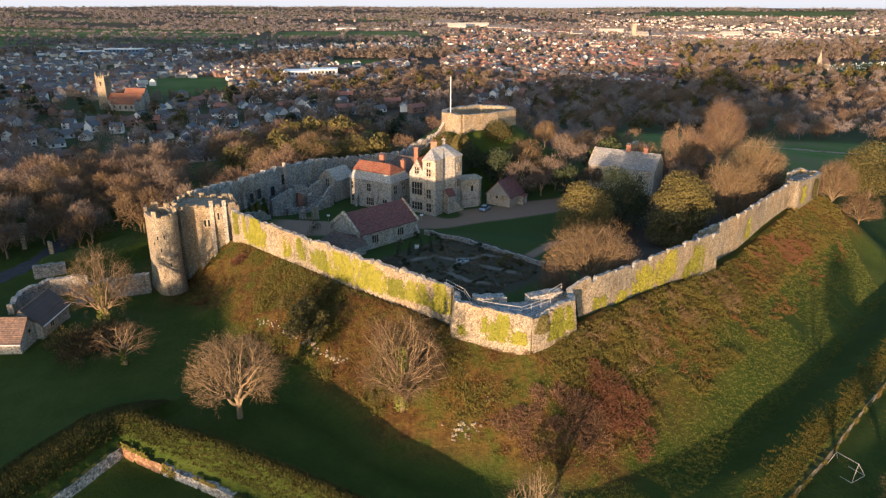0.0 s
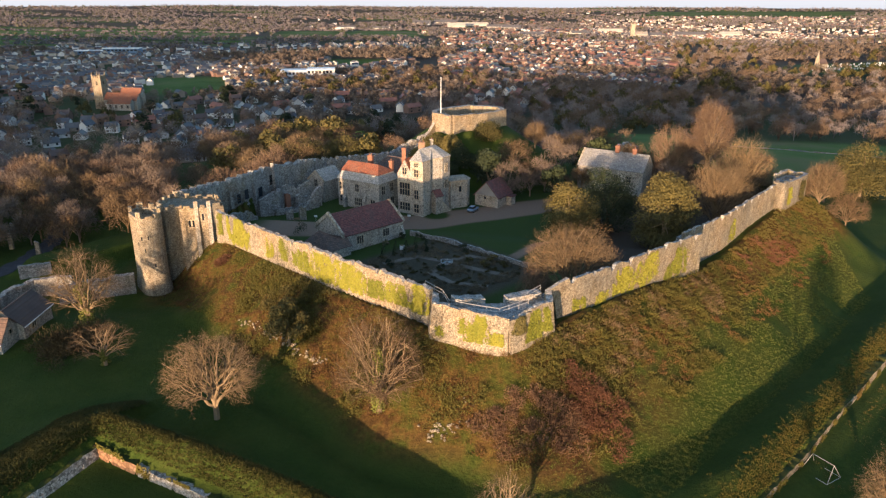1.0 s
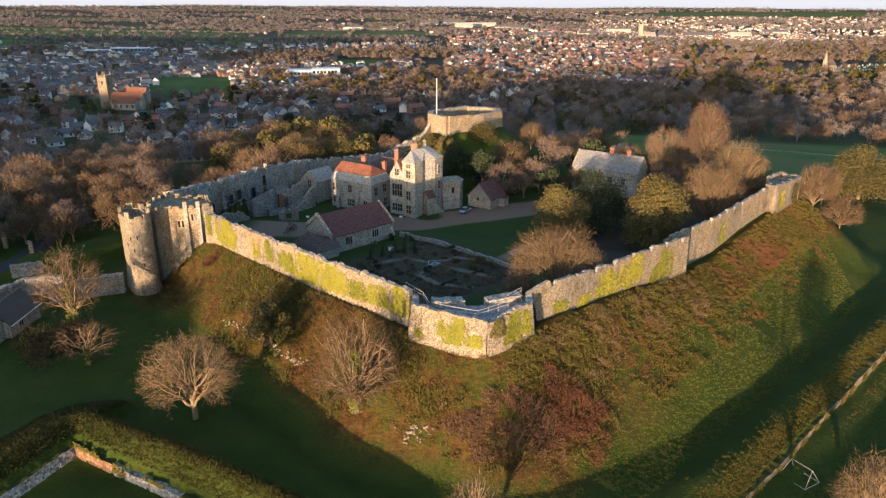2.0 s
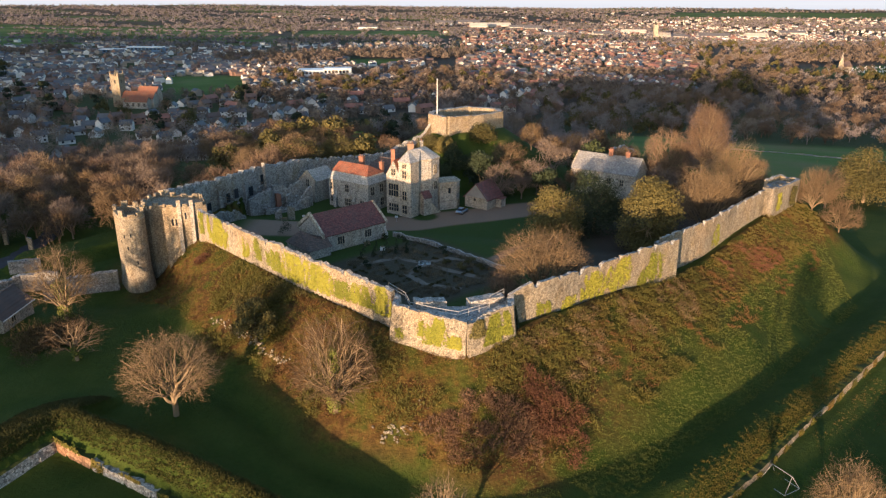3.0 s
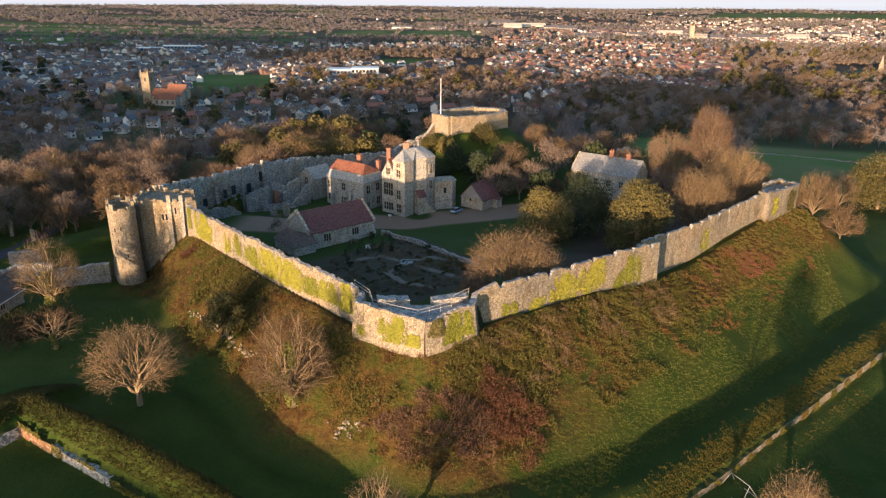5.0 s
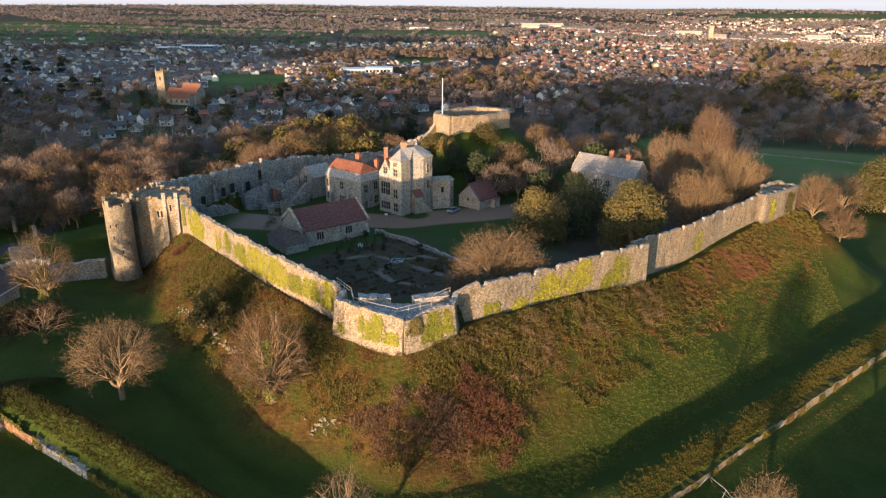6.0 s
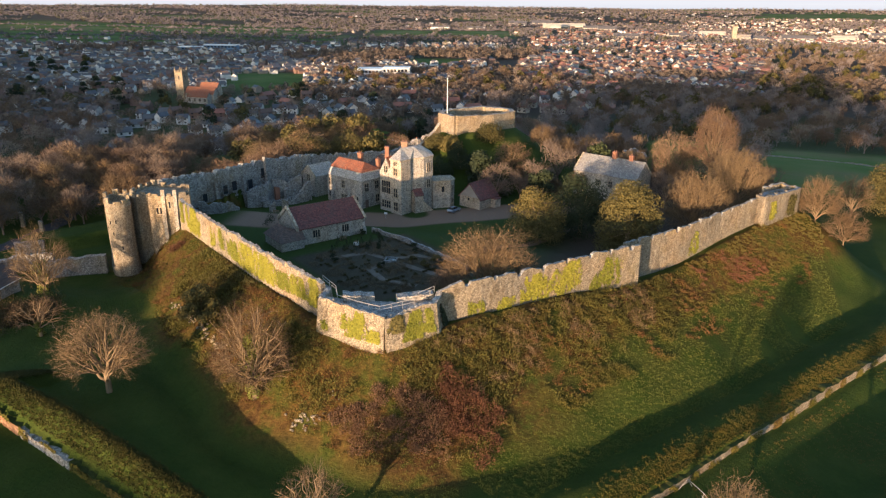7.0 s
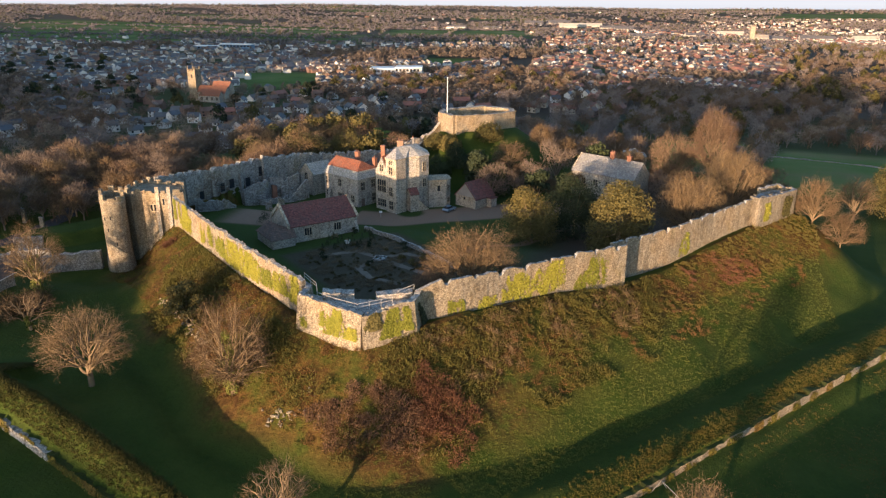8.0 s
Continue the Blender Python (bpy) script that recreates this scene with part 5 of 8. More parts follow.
def grow(seed, height, width, fork=0.22, rise=0.3, limbs=15, subs=8, strands=15, twigs=3, twig_r=0.02, twig_len=0.7, thick=0.022, low=-0.25):
    """A bare tree: limbs fan out of the trunk into a lobed dome; (limb segments, twig segments)."""
    r = np.random.RandomState(seed)
    fork_at = np.array((0.0, 0.0, height * fork))
    mid = height * (fork + (1 - fork) * 0.33)
    lobes = r.uniform(0, 6.28, 3)

    def dome(d, k):
        d = d / np.linalg.norm(d)
        a = math.atan2(d[1], d[0])
        k = k * (0.9 + 0.08 * math.sin(2 * a + lobes[0]) + 0.07 * math.sin(5 * a + lobes[1] + 4 * d[2]) + 0.05 * math.sin(9 * a + lobes[2] + 7 * d[2]))
        up = height - mid if d[2] > 0 else mid - height * fork * 0.55
        return np.array((d[0] * width / 2 * k, d[1] * width / 2 * k, mid + d[2] * up * k))

    def bend(a, b, n, wob, rise=rise):
        """A line from a to b that first climbs, then leans out."""
        l = np.linalg.norm(b - a)
        c = a + (b - a) * 0.45 + np.array((0, 0, l * (0.05 + 0.28 * rise))) - (b - a) * np.array((0.2, 0.2, 0)) * rise
        f = np.linspace(0, 1, n + 1)[:, None]
        p = a * (1 - f) ** 2 + 2 * c * f * (1 - f) + b * f * f
        p[1:-1] += r.normal(size=(n - 1, 3)) * wob * l
        return p

    big, small = [], []

    def tube(p, r0, r1):
        n = len(p) - 1
        for i in range(n):
            big.append((Vector(p[i]), Vector(p[i + 1]), r0 + (r1 - r0) * i / n, r0 + (r1 - r0) * (i + 1) / n))

    foot = height * thick
    tube(np.array(((0, 0, -0.8), (0.05, 0, height * fork * 0.5), (0, 0, height * fork))), foot * 1.15, foot * 0.9)
    for i in range(limbs):
        z = 1 - (i + 0.5) / limbs * (1 - low)
        a = i * 2.4 + r.normal() * 0.25
        s = math.sqrt(max(0.0, 1 - z * z))
        way = np.array((s * math.cos(a), s * math.sin(a), z))
        start = fork_at * (0.55 + 0.45 * r.rand()) if z < 0.3 else fork_at
        path = bend(start, dome(way, 0.78), 6, 0.03)
        r0 = foot * r.uniform(0.42, 0.62)
        tube(path, r0, 0.045)
        for j in range(subs):
            f = r.uniform(0.2, 0.97)
            k = int(f * 5.99)
            at = path[k] + (path[k + 1] - path[k]) * (f * 6 - k)
            w2 = way + r.normal(size=3) * 0.36
            w2[2] = max(w2[2], low - 0.1)
            p2 = bend(at, dome(w2, r.uniform(0.72, 0.95)), 4, 0.035, rise * 0.5)
            tube(p2, max(0.05, r0 * (1 - f) * 0.6), 0.022)
            w2 /= np.linalg.norm(w2)
            for _ in range(strands):
                g = r.uniform(0.15, 0.98)
                k2 = int(g * 3.99)
                b0 = p2[k2] + (p2[k2 + 1] - p2[k2]) * (g * 4 - k2)
                tip = dome(w2 + r.normal(size=3) * 0.2, r.uniform(0.84, 1.04))
                if np.linalg.norm(tip - b0) > width * 0.3:
                    tip = b0 + (tip - b0) * 0.55
                p3 = bend(b0, tip, 3, 0.05, 0.1)
                for q in range(3):
                    small.append((p3[q], p3[q + 1], twig_r * (1.5, 1.15, 0.8)[q]))
                for _t in range(twigs):
                    h = r.randint(1, 4)
                    e = p3[h] + (p3[h] - p3[h - 1]) * 0.3 / (np.linalg.norm(p3[h] - p3[h - 1]) + 1e-6) + r.normal(size=3) * twig_len * 0.5
                    small.append((p3[h], e, twig_r * 0.7))
    return big, small


def leaf_cloud(seed, lumps, count, size, flat=0.0):
    """Small leaf blades over the skins of overlapping lumps (centre, radii)."""
    r = np.random.RandomState(seed)
    verts, faces = [], []
    vol = np.array([l[1][0] * l[1][1] for l in lumps])
    pick = r.choice(len(lumps), count, p=vol / vol.sum())
    for i in pick:
        c, rad = lumps[i]
        d = r.normal(size=3)
        d /= np.linalg.norm(d)
        if d[2] < -0.55:
            d[2] *= -0.4
        p = np.array(c) + d * np.array(rad) * r.uniform(0.72, 1.06)
        n = d + r.normal(size=3) * 0.5
        n[2] += flat
        n /= np.linalg.norm(n)
        u = np.cross(n, r.normal(size=3))
        u /= np.linalg.norm(u)
        w = np.cross(n, u)
        s = size * r.uniform(0.6, 1.4)
        b = len(verts)
        verts += [p - u * s, p + w * s * 0.6 + n * s * 0.2, p + u * s, p - w * s * 0.6 + n * s * 0.2]
        faces.append((b, b + 1, b + 2, b + 3))
    return verts, faces


def lumps_for(seed, height, width, n=14, low=0.3):
    r = random.Random(seed)
    out = []
    for k in range(n):
        a, z = r.uniform(0, math.tau), r.uniform(low, 1.0)
        reach = width * 0.36 * math.sqrt(max(0.05, 1 - ((z - 0.45) / 0.62) ** 2)) * r.uniform(0.5, 1.1)
        s = width * r.uniform(0.16, 0.26)
        out.append(((math.cos(a) * reach, math.sin(a) * reach, height * z * 0.86), (s, s, s * 0.8)))
    if low < 0.1:  # boughs that sweep down to the ground
        for k in range(9):
            a, s = k * math.tau / 9 + r.uniform(-0.2, 0.2), width * r.uniform(0.17, 0.23)
            out.append(((math.cos(a) * width * 0.31, math.sin(a) * width * 0.31, height * r.uniform(0.1, 0.2)), (s, s, s * 0.9)))
        for k in range(11):
            a, s = k * math.tau / 11 + r.uniform(-0.2, 0.2), width * r.uniform(0.17, 0.22)
            out.append(((math.cos(a) * width * 0.34, math.sin(a) * width * 0.34, height * r.uniform(0.34, 0.56)), (s, s, s * 0.9)))
    return out


def twig_mesh(segs, seed):
    """Thin flat slivers for twigs, each turned its own way."""
    r = np.random.RandomState(seed)
    A = np.array([tuple(g[0]) for g in segs])
    B = np.array([tuple(g[1]) for g in segs])
    W = np.array([g[2] for g in segs])[:, None]
    s = np.cross(B - A, r.normal(size=A.shape))
    s = s / (np.linalg.norm(s, axis=1, keepdims=True) + 1e-6) * W * 1.25
    verts = np.stack([A - s, A + s, B], 1).reshape(-1, 3)
    return verts.tolist(), np.arange(len(verts)).reshape(-1, 3).tolist()


def bare_tree(m, seed, height, width, label, twig=None, group="bare trees", **kw):
    t = thing("bare_tree", m, label, "tree", group)
    big, small = grow(seed, height, width, **kw)
    mesh_object("trunk", *tube_mesh(big), BARK).parent = t
    mesh_object("crown", *twig_mesh(small, seed), twig or TWIG).parent = t
    return t


def evergreen(m, seed, height, width, label, mat=None, count=3800, size=0.26, n=16, low=0.3, group="evergreen trees", name="evergreen_tree"):
    t = thing(name, m, label, "tree", group)
    r = random.Random(seed)
    segs = [(Vector((0, 0, -0.6)), Vector((0, 0, height * 0.35)), height * 0.03, height * 0.022)]
    lumps = lumps_for(seed, height, width, n, low)
    for c, _ in lumps[:9]:
        segs.append((Vector((0, 0, height * r.uniform(0.15, 0.35))), Vector(c), height * 0.012, 0.03))
    mesh_object("trunk", *tube_mesh(segs), BARK).parent = t
    mesh_object("crown", *leaf_cloud(seed, lumps, count, size), mat or LEAF).parent = t
    return t


def stand(x, y, turn=0.0, sink=0.1):
    return pose(x, y, gz(x, y) - sink, 0, 0, turn)


# the single trees of the slopes and the bailey
NEAR = dict(limbs=17, subs=9, strands=12, twigs=3, twig_r=0.018)
bare_tree(stand(-28.8, 83.8), 11, 14.0, 14.5, "broad bare oak on the ditch floor", fork=0.24, rise=0.15, low=-0.4, thick=0.03, **NEAR)
ivied = []
ivied += [bare_tree(stand(-5.7, 84.5, 40), 23, 17.5, 13.5, "bare tree with ivy-clad trunk on the mound slope", fork=0.12, rise=0.4, low=-0.6, **NEAR)]
ivied += [bare_tree(stand(-61.4, 113.4), 31, 16.5, 14.0, "tall bare tree with ivy below the gatehouse", fork=0.12, rise=0.45, limbs=15, subs=8, strands=10, twigs=3, twig_r=0.016)]
ivied += [bare_tree(stand(-51.7, 99.0), 43, 8.0, 10.5, "gnarled bare tree with cut limbs beside the ditch", fork=0.25, rise=0.2, limbs=9, subs=5, strands=9, twigs=2, thick=0.04)]
evergreen(stand(-21.8, 100.8), 9, 8.6, 6.8, "dark ivy-clad tree on the mound's west slope", LEAF, count=5200, size=0.2, n=16, low=0.35, group="slope trees")
bare_tree(stand(10.3, 62.4), 53, gz(10.3, 62.4) * -1 + 12.3, 10.5, "bare pale tree at the foot of the mound", fork=0.16, rise=0.35, limbs=14, subs=7, strands=6, twigs=2, twig_r=0.016)
bare_tree(stand(58.4, 67.0), 61, 12.0 - gz(58.4, 67.0), 11.0, "bare brown tree beyond the outer wall", fork=0.3, rise=0.35, **NEAR)
bare_tree(stand(26.4, 114.0), 71, 16.0, 19.0, "wide fan-shaped bare tree inside the south wall", fork=0.04, rise=0.25, limbs=22, subs=9, strands=18, twigs=3, twig_r=0.022, low=-0.15)
bare_tree(stand(19.2, 108.6), 73, 8.8, 8.6, "reddish fan-shaped bare tree inside the bastion", twig=TWIG_RED, fork=0.04, rise=0.25, limbs=12, subs=8, strands=14, twigs=3, low=-0.1)
# out of view: placed for the tree shadows they cast on the south slope
for x, y, h, w in ((43, 48, 14, 11), (68, 50, 15, 10), (84, 54, 13, 10)):
    bare_tree(stand(x, y), int(x + y), h, w, "unseen bare tree south of the outer works", fork=0.25, rise=0.5, limbs=9, subs=5, strands=5, twigs=1, twig_r=0.016)
BIG = dict(limbs=17, subs=10, strands=19, twigs=3, twig_r=0.024, fork=0.1, low=-0.35)
bare_tree(stand(72.0, 166.0), 81, 18.5, 19.0, "large golden bare tree behind the curtain wall", rise=0.18, **BIG)
bare_tree(stand(85.0, 183.0), 83, 20.5, 19.0, "large golden bare tree behind the curtain wall", rise=0.22, **BIG)
bare_tree(stand(83.0, 204.0), 87, 22.5, 17.0, "tall bare tree with a reddish crown by the ruined tower", twig=TWIG_RED, rise=0.5, **BIG)
bare_tree(stand(73.0, 207.0), 89, 21.5, 16.0, "tall bare tree with a reddish crown by the ruined tower", twig=TWIG_RED, rise=0.5, **BIG)
bare_tree(stand(61.0, 205.0), 90, 15.5, 13.0, "bare tree behind the custodian's house", rise=0.4, **BIG)
bare_tree(stand(102.0, 173.5), 95, 12.5, 12.0, "bare brown tree beside the corner tower", rise=0.3, low=-0.5, limbs=15, subs=9, strands=17, twigs=3, twig_r=0.022, fork=0.1, thick=0.016)
bare_tree(stand(108.0, 170.0), 96, 9.5, 11.0, "bare brown tree beside the corner tower", rise=0.3, low=-0.5, limbs=14, subs=8, strands=16, twigs=3, twig_r=0.022, fork=0.1, thick=0.016)
evergreen(stand(54.5, 151.0), 5, 18.0, 14.5, "large olive-green holm oak in the bailey", count=22000, size=0.21, n=34, low=0.02)
evergreen(stand(45.0, 166.0), 6, 16.5, 15.0, "dark evergreen beside the custodian's house", LEAF_DARK, count=15000, size=0.19, n=30, low=0.02)
evergreen(stand(34.5, 159.0), 7, 14.5, 13.5, "brownish-green evergreen on the lawn's edge", count=14000, size=0.19, n=28, low=0.02)
evergreen(stand(149, 232), 8, 19.0, 21.0, "broad evergreen oak on the east field", count=16000, size=0.26, n=34, low=0.03)
bare_tree(stand(131, 222), 91, 15.0, 13.0, "bare field tree east of the castle", fork=0.2, rise=0.35, limbs=12, subs=7, strands=12, twigs=3, twig_r=0.028)
for x, y, h, w, k in ((18.0, 220.5, 6.6, 9.2, 0), (0.3, 219.6, 5.2, 7.6, 0), (6.2, 216.6, 4.6, 7.2, 0), (-4.5, 215.5, 5.0, 7.0, 2), (9.8, 209.5, 8.0, 8.5, 1), (16.1, 206.0, 9.5, 9.0, 1), (4.0, 206.0, 7.5, 8.0, 1), (22.5, 200.5, 9.5, 9.0, 1), (-38.0, 207.0, 9.0, 14.0, 0), (-29, 218, 8.5, 11.0, 0)):
    evergreen(stand(x, y), int(abs(x * 7) + y), h, w, "dense dark evergreen below the keep" if k == 1 else "olive-green evergreen bush by the keep", (LEAF, LEAF_DARK, LEAF)[k], 5200, 0.2, 18, 0.08)
MID = dict(limbs=12, subs=7, strands=13, twigs=3, twig_r=0.03, fork=0.16, rise=0.5)
for x, y, h, w in ((25.6, 210.7, 10.8, 13.2), (34.3, 229.4, 9.8, 9.0), (43.0, 240.0, 9.0, 9.5), (50.5, 243.0, 12.0, 11.5), (59.5, 247.0, 12.5, 13.5), (28.6, 205.0, 9.5, 9.0), (35.3, 207.5, 9.0, 9.0), (39.2, 197.5, 7.0, 6.5), (-54.2, 208.7, 12.0, 16.5), (46.0, 205.0, 8.0, 9.0)):
    bare_tree(stand(x, y), int(abs(x * 3) + y), h, w, "bare rounded tree on the slopes about the keep", **MID)
for x, y, h, w in ((-81.5, 204.3, 10.0, 12.0), (-73.0, 208.0, 9.5, 11.5), (-64.0, 204.0, 9.0, 10.0)):
    bare_tree(stand(x, y), int(abs(x * 3) + y), h, w, "bare reddish tree beyond the north wall", twig=TWIG_RED, **MID)


def cedar(m, height, width):
    """Flat layered boughs on one trunk."""
    t = thing("cedar_tree", m, "pale green cedar with flat layered boughs", "tree")
    segs = [(Vector((0, 0, -0.6)), Vector((0, 0, height * 0.9)), 0.45, 0.12)]
    lumps = []
    for k in range(15):
        a, f = k * 2.4, 0.35 + 0.63 * k / 14
        reach = width * 0.38 * (1.15 - f * 0.75)
        c = Vector((math.cos(a) * reach, math.sin(a) * reach, height * f))
        segs.append((Vector((0, 0, height * f - 0.5)), c, 0.12, 0.03))
        s = width * 0.2 * (1.3 - 0.7 * f)
        lumps.append((tuple(c), (s, s, 0.42)))
    mesh_object("trunk", *tube_mesh(segs), BARK).parent = t
    mesh_object("crown", *leaf_cloud(77, lumps, 4200, 0.24, 1.2), CEDAR).parent = t


CEDAR = foliage_material("cedar_needles", [(0.05, 0.07, 0.02), (0.1, 0.14, 0.035), (0.17, 0.2, 0.05)])
cedar(stand(-26.0, 251.0), 9.5, 14.0)


TRUNK_IVY = foliage_material("trunk_ivy_leaves", [(0.06, 0.065, 0.015), (0.12, 0.13, 0.025), (0.19, 0.18, 0.04)])


def trunk_ivy(tree, seed, height, reach):
    lumps = [((rng.gauss(0, 0.25), rng.gauss(0, 0.25), height * (k + 0.5) / 7), (reach * rng.uniform(0.6, 1.1), reach * rng.uniform(0.6, 1.1), height / 9)) for k in range(7)]
    mesh_object("ivy", *leaf_cloud(seed, lumps, 1500, 0.15), TRUNK_IVY, None, "olive ivy round the trunk").parent = tree


trunk_ivy(ivied[0], 201, 10.5, 1.05)
trunk_ivy(ivied[1], 202, 8.0, 1.7)
trunk_ivy(ivied[2], 203, 3.0, 0.6)


# ---- woods: each tree a copy of a few grown ones ----
def twig_domes(r, height, width, count, length, w):
    """Thin twigs that fan out of overlapping rounded clumps."""
    verts, faces = [], []
    clumps = []
    for k in range(13):
        a, z = k * 2.4 + r.uniform(-0.4, 0.4), 0.36 + 0.42 * ((k * 0.618) % 1)
        reach = width * 0.31 * math.sqrt(max(0.02, 1 - ((z - 0.4) / 0.48) ** 2)) * r.uniform(0.8, 1.15)
        clumps.append((Vector((math.cos(a) * reach, math.sin(a) * reach, height * z)), width * r.uniform(0.15, 0.22)))
    for _ in range(count):
        c, s0 = r.choice(clumps)
        d = Vector((r.gauss(0, 1), r.gauss(0, 1), r.gauss(0.35, 1))).normalized()
        p = c + d * s0 * r.uniform(0.35, 0.95)
        e = p + (d + Vector((r.gauss(0, 0.5), r.gauss(0, 0.5), r.gauss(0.25, 0.45)))).normalized() * length * r.uniform(0.5, 1.3)
        s = (e - p).cross(Vector((r.gauss(0, 1), r.gauss(0, 1), r.gauss(0, 1)))).normalized() * w
        k = len(verts)
        verts += [p - s, p + s, e]
        faces.append((k, k + 1, k + 2))
    return verts, faces


def spray_tree(name, seed, height, width, count, mat, label, length=1.15, w=0.055):
    """A tree for the middle distance: trunk, limbs and many thin outward twigs."""
    t = thing(name, pose(0, 0, 0), label, "tree", "woodland trees")
    r = random.Random(seed)
    segs = [(Vector((0, 0, -1.0)), Vector((0, 0, height * 0.3)), height * 0.022, height * 0.017)]
    for k in range(8):
        a = k * 2.4
        e = Vector((math.cos(a) * width * 0.33, math.sin(a) * width * 0.33, height * r.uniform(0.5, 0.85)))
        segs.append((Vector((0, 0, height * r.uniform(0.15, 0.35))), e, height * 0.012, 0.04))
    mesh_object("trunk", *tube_mesh(segs), mat).parent = t
    verts, faces = twig_domes(r, height, width, count, length, w)
    mesh_object("crown", verts, faces, mat).parent = t
    return t


PALE = foliage_material("pale_twigs", [(0.078, 0.053, 0.036), (0.14, 0.096, 0.062), (0.205, 0.143, 0.09)])
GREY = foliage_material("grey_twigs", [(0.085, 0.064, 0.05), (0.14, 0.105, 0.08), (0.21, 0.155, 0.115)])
# paler copies of the grey and brown twigs: distance haze put into the colour
GREY_HAZED = foliage_material("hazed_grey_twigs", [(0.12, 0.098, 0.094), (0.17, 0.14, 0.132), (0.225, 0.186, 0.172)])
VALLEY_HAZED = foliage_material("hazed_valley_twigs", [(0.12, 0.094, 0.076), (0.185, 0.145, 0.115), (0.25, 0.195, 0.15)])
protos = [
    spray_tree("woodland_tree", 1, 11.5, 12, 1800, TWIG, "bare brown woodland tree"),
    spray_tree("woodland_tree", 2, 12.5, 13, 1900, PALE, "bare pale-twigged woodland tree"),
    spray_tree("woodland_tree", 3, 11, 13, 1800, TWIG_RED, "bare reddish woodland tree"),
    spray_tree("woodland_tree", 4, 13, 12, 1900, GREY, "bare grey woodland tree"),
    spray_tree("woodland_tree", 5, 10, 10, 1500, PALE, "low bare woodland tree"),
]
ever = [evergreen(pose(0, 0, 0), 101, 12, 11, "olive-green evergreen in the wood", LEAF, 1300, 0.5, group="woodland trees"),
        evergreen(pose(0, 0, 0), 102, 14, 8, "dark pointed evergreen in the wood", LEAF_DARK, 1100, 0.5, group="woodland trees", name="dark_evergreen")]


def bearing_place(b, dist):
    """A place by the tangent of its bearing from the first view and its distance ahead."""
    return b * (0.941 * dist + 28), dist


def keep_clear(x, y):
    return mound_distance(x, y) > 3 and abs(x) < 4000


# belts of wood: bearing from, to, distance from, to, trees, which kinds
BELTS = [
    (-1.0, -0.62, 205, 420, 115, (0, 1, 2, 3, 0, 2)),
    (-0.66, -0.27, 270, 430, 125, (0, 1, 2, 3, 0, 2)),
    (-0.72, -0.36, 185, 275, 105, (0, 2, 3, 1)),
    (-0.85, -0.60, 138, 195, 55, (0, 3, 0, 1)),
    (-0.60, -0.37, 160, 215, 48, (0, 3, 2, 0)),
    (-0.32, -0.10, 228, 330, 85, (0, 2, 2, 1, 5)),
    (-0.24, -0.02, 320, 470, 120, (1, 0, 2, 5, 6, 3)),
    (-0.31, 0.08, 640, 860, 190, (1, 1, 0, 2, 5)),
    # mostly pale kinds behind the keep, their colour standing for the haze there
    (-0.02, 0.12, 300, 600, 110, (3, 3, 2, 1)),
    (0.08, 0.24, 300, 430, 50, (1, 3, 3)),
    (0.10, 0.40, 420, 660, 220, (3, 3, 1, 3, 2, 5)),
    (0.38, 0.80, 395, 640, 230, (3, 0, 1, 2, 1)),
    (0.34, 0.80, 640, 1000, 220, (5, 1, 3, 1, 5)),
    (-0.66, -0.34, 420, 640, 50, (0, 3, 6, 1, 5, 2)),
    (-0.40, -0.14, 430, 620, 34, (0, 1, 2, 3, 6, 1)),
    (-1.0, -0.66, 420, 900, 90, (0, 3, 6, 1, 5)),
    (0.345, 0.40, 250, 330, 14, (1, 3)),
    (0.28, 0.66, 1000, 1500, 230, (1, 3, 1, 5, 0)),
]
made = set()
wood = []
# the trees close behind the north wall and round the keep
for k in range(34):
    f = rng.random()
    x, y = -66 + 30 * f + rng.gauss(0, 4), 158 + 62 * f + rng.gauss(0, 5)
    if mound_distance(x, y) > 4.5 and math.hypot(x + 97, y - 168) > 12:
        wood.append((x, y, rng.choice((0, 2, 2, 1, 3))))
for x, y, kind in ((22, 193, 3), (29, 196, 3), (35, 190, 6), (52, 212, 6), (40, 214, 3), (50, 226, 3), (62, 218, 3), (70, 196, 3), (34, 201, 3), (17, 198, 6), (48, 214, 6), (-14, 226, 2), (-22, 222, 5), (38, 252, 1), (30, 256, 3), (14, 262, 0), (-2, 258, 2), (66, 236, 1), (90, 212, 3), (96, 200, 1), (104, 228, 0), (112, 240, 1), (92, 190, 4)):
    wood.append((x, y, kind))
for k in range(16):
    wood.append((*bearing_place(rng.choice((0.47, 0.48, 0.51, 0.60, 0.65)) + rng.gauss(0, 0.008), rng.uniform(840, 880)), rng.choice((5, 5, 6))))
for b0, b1, d0, d1, n, kinds in BELTS:
    for _ in range(n):
        x, y = bearing_place(rng.uniform(b0, b1), rng.uniform(d0, d1))
        kind = rng.choice(kinds)
        if keep_clear(x, y) and meadow(x, y) < 0.4 and mound_distance(x, y) > 9:
            wood.append((x, y, kind))
wood.sort(key=lambda w: math.hypot(w[0], w[1]))
for x, y, kind in wood[:285]:
    src = (protos + ever)[kind]
    s = rng.uniform(0.75, 1.2)
    m = stand(x, y, rng.uniform(0, 360), 0.3)
    ob = copy_thing(src, m) if kind in made else src
    made.add(kind)
    ob.matrix_basis = m @ Matrix.Diagonal((s, s, s * rng.uniform(0.85, 1.1), 1))


spare = [(-150, 330), (-190, 350), (-120, 345), (60, 480), (90, 500), (-60, 420), (-40, 440)]
for kind, src in enumerate(protos + ever):
    if kind not in made:
        src.matrix_basis = stand(*spare[kind])


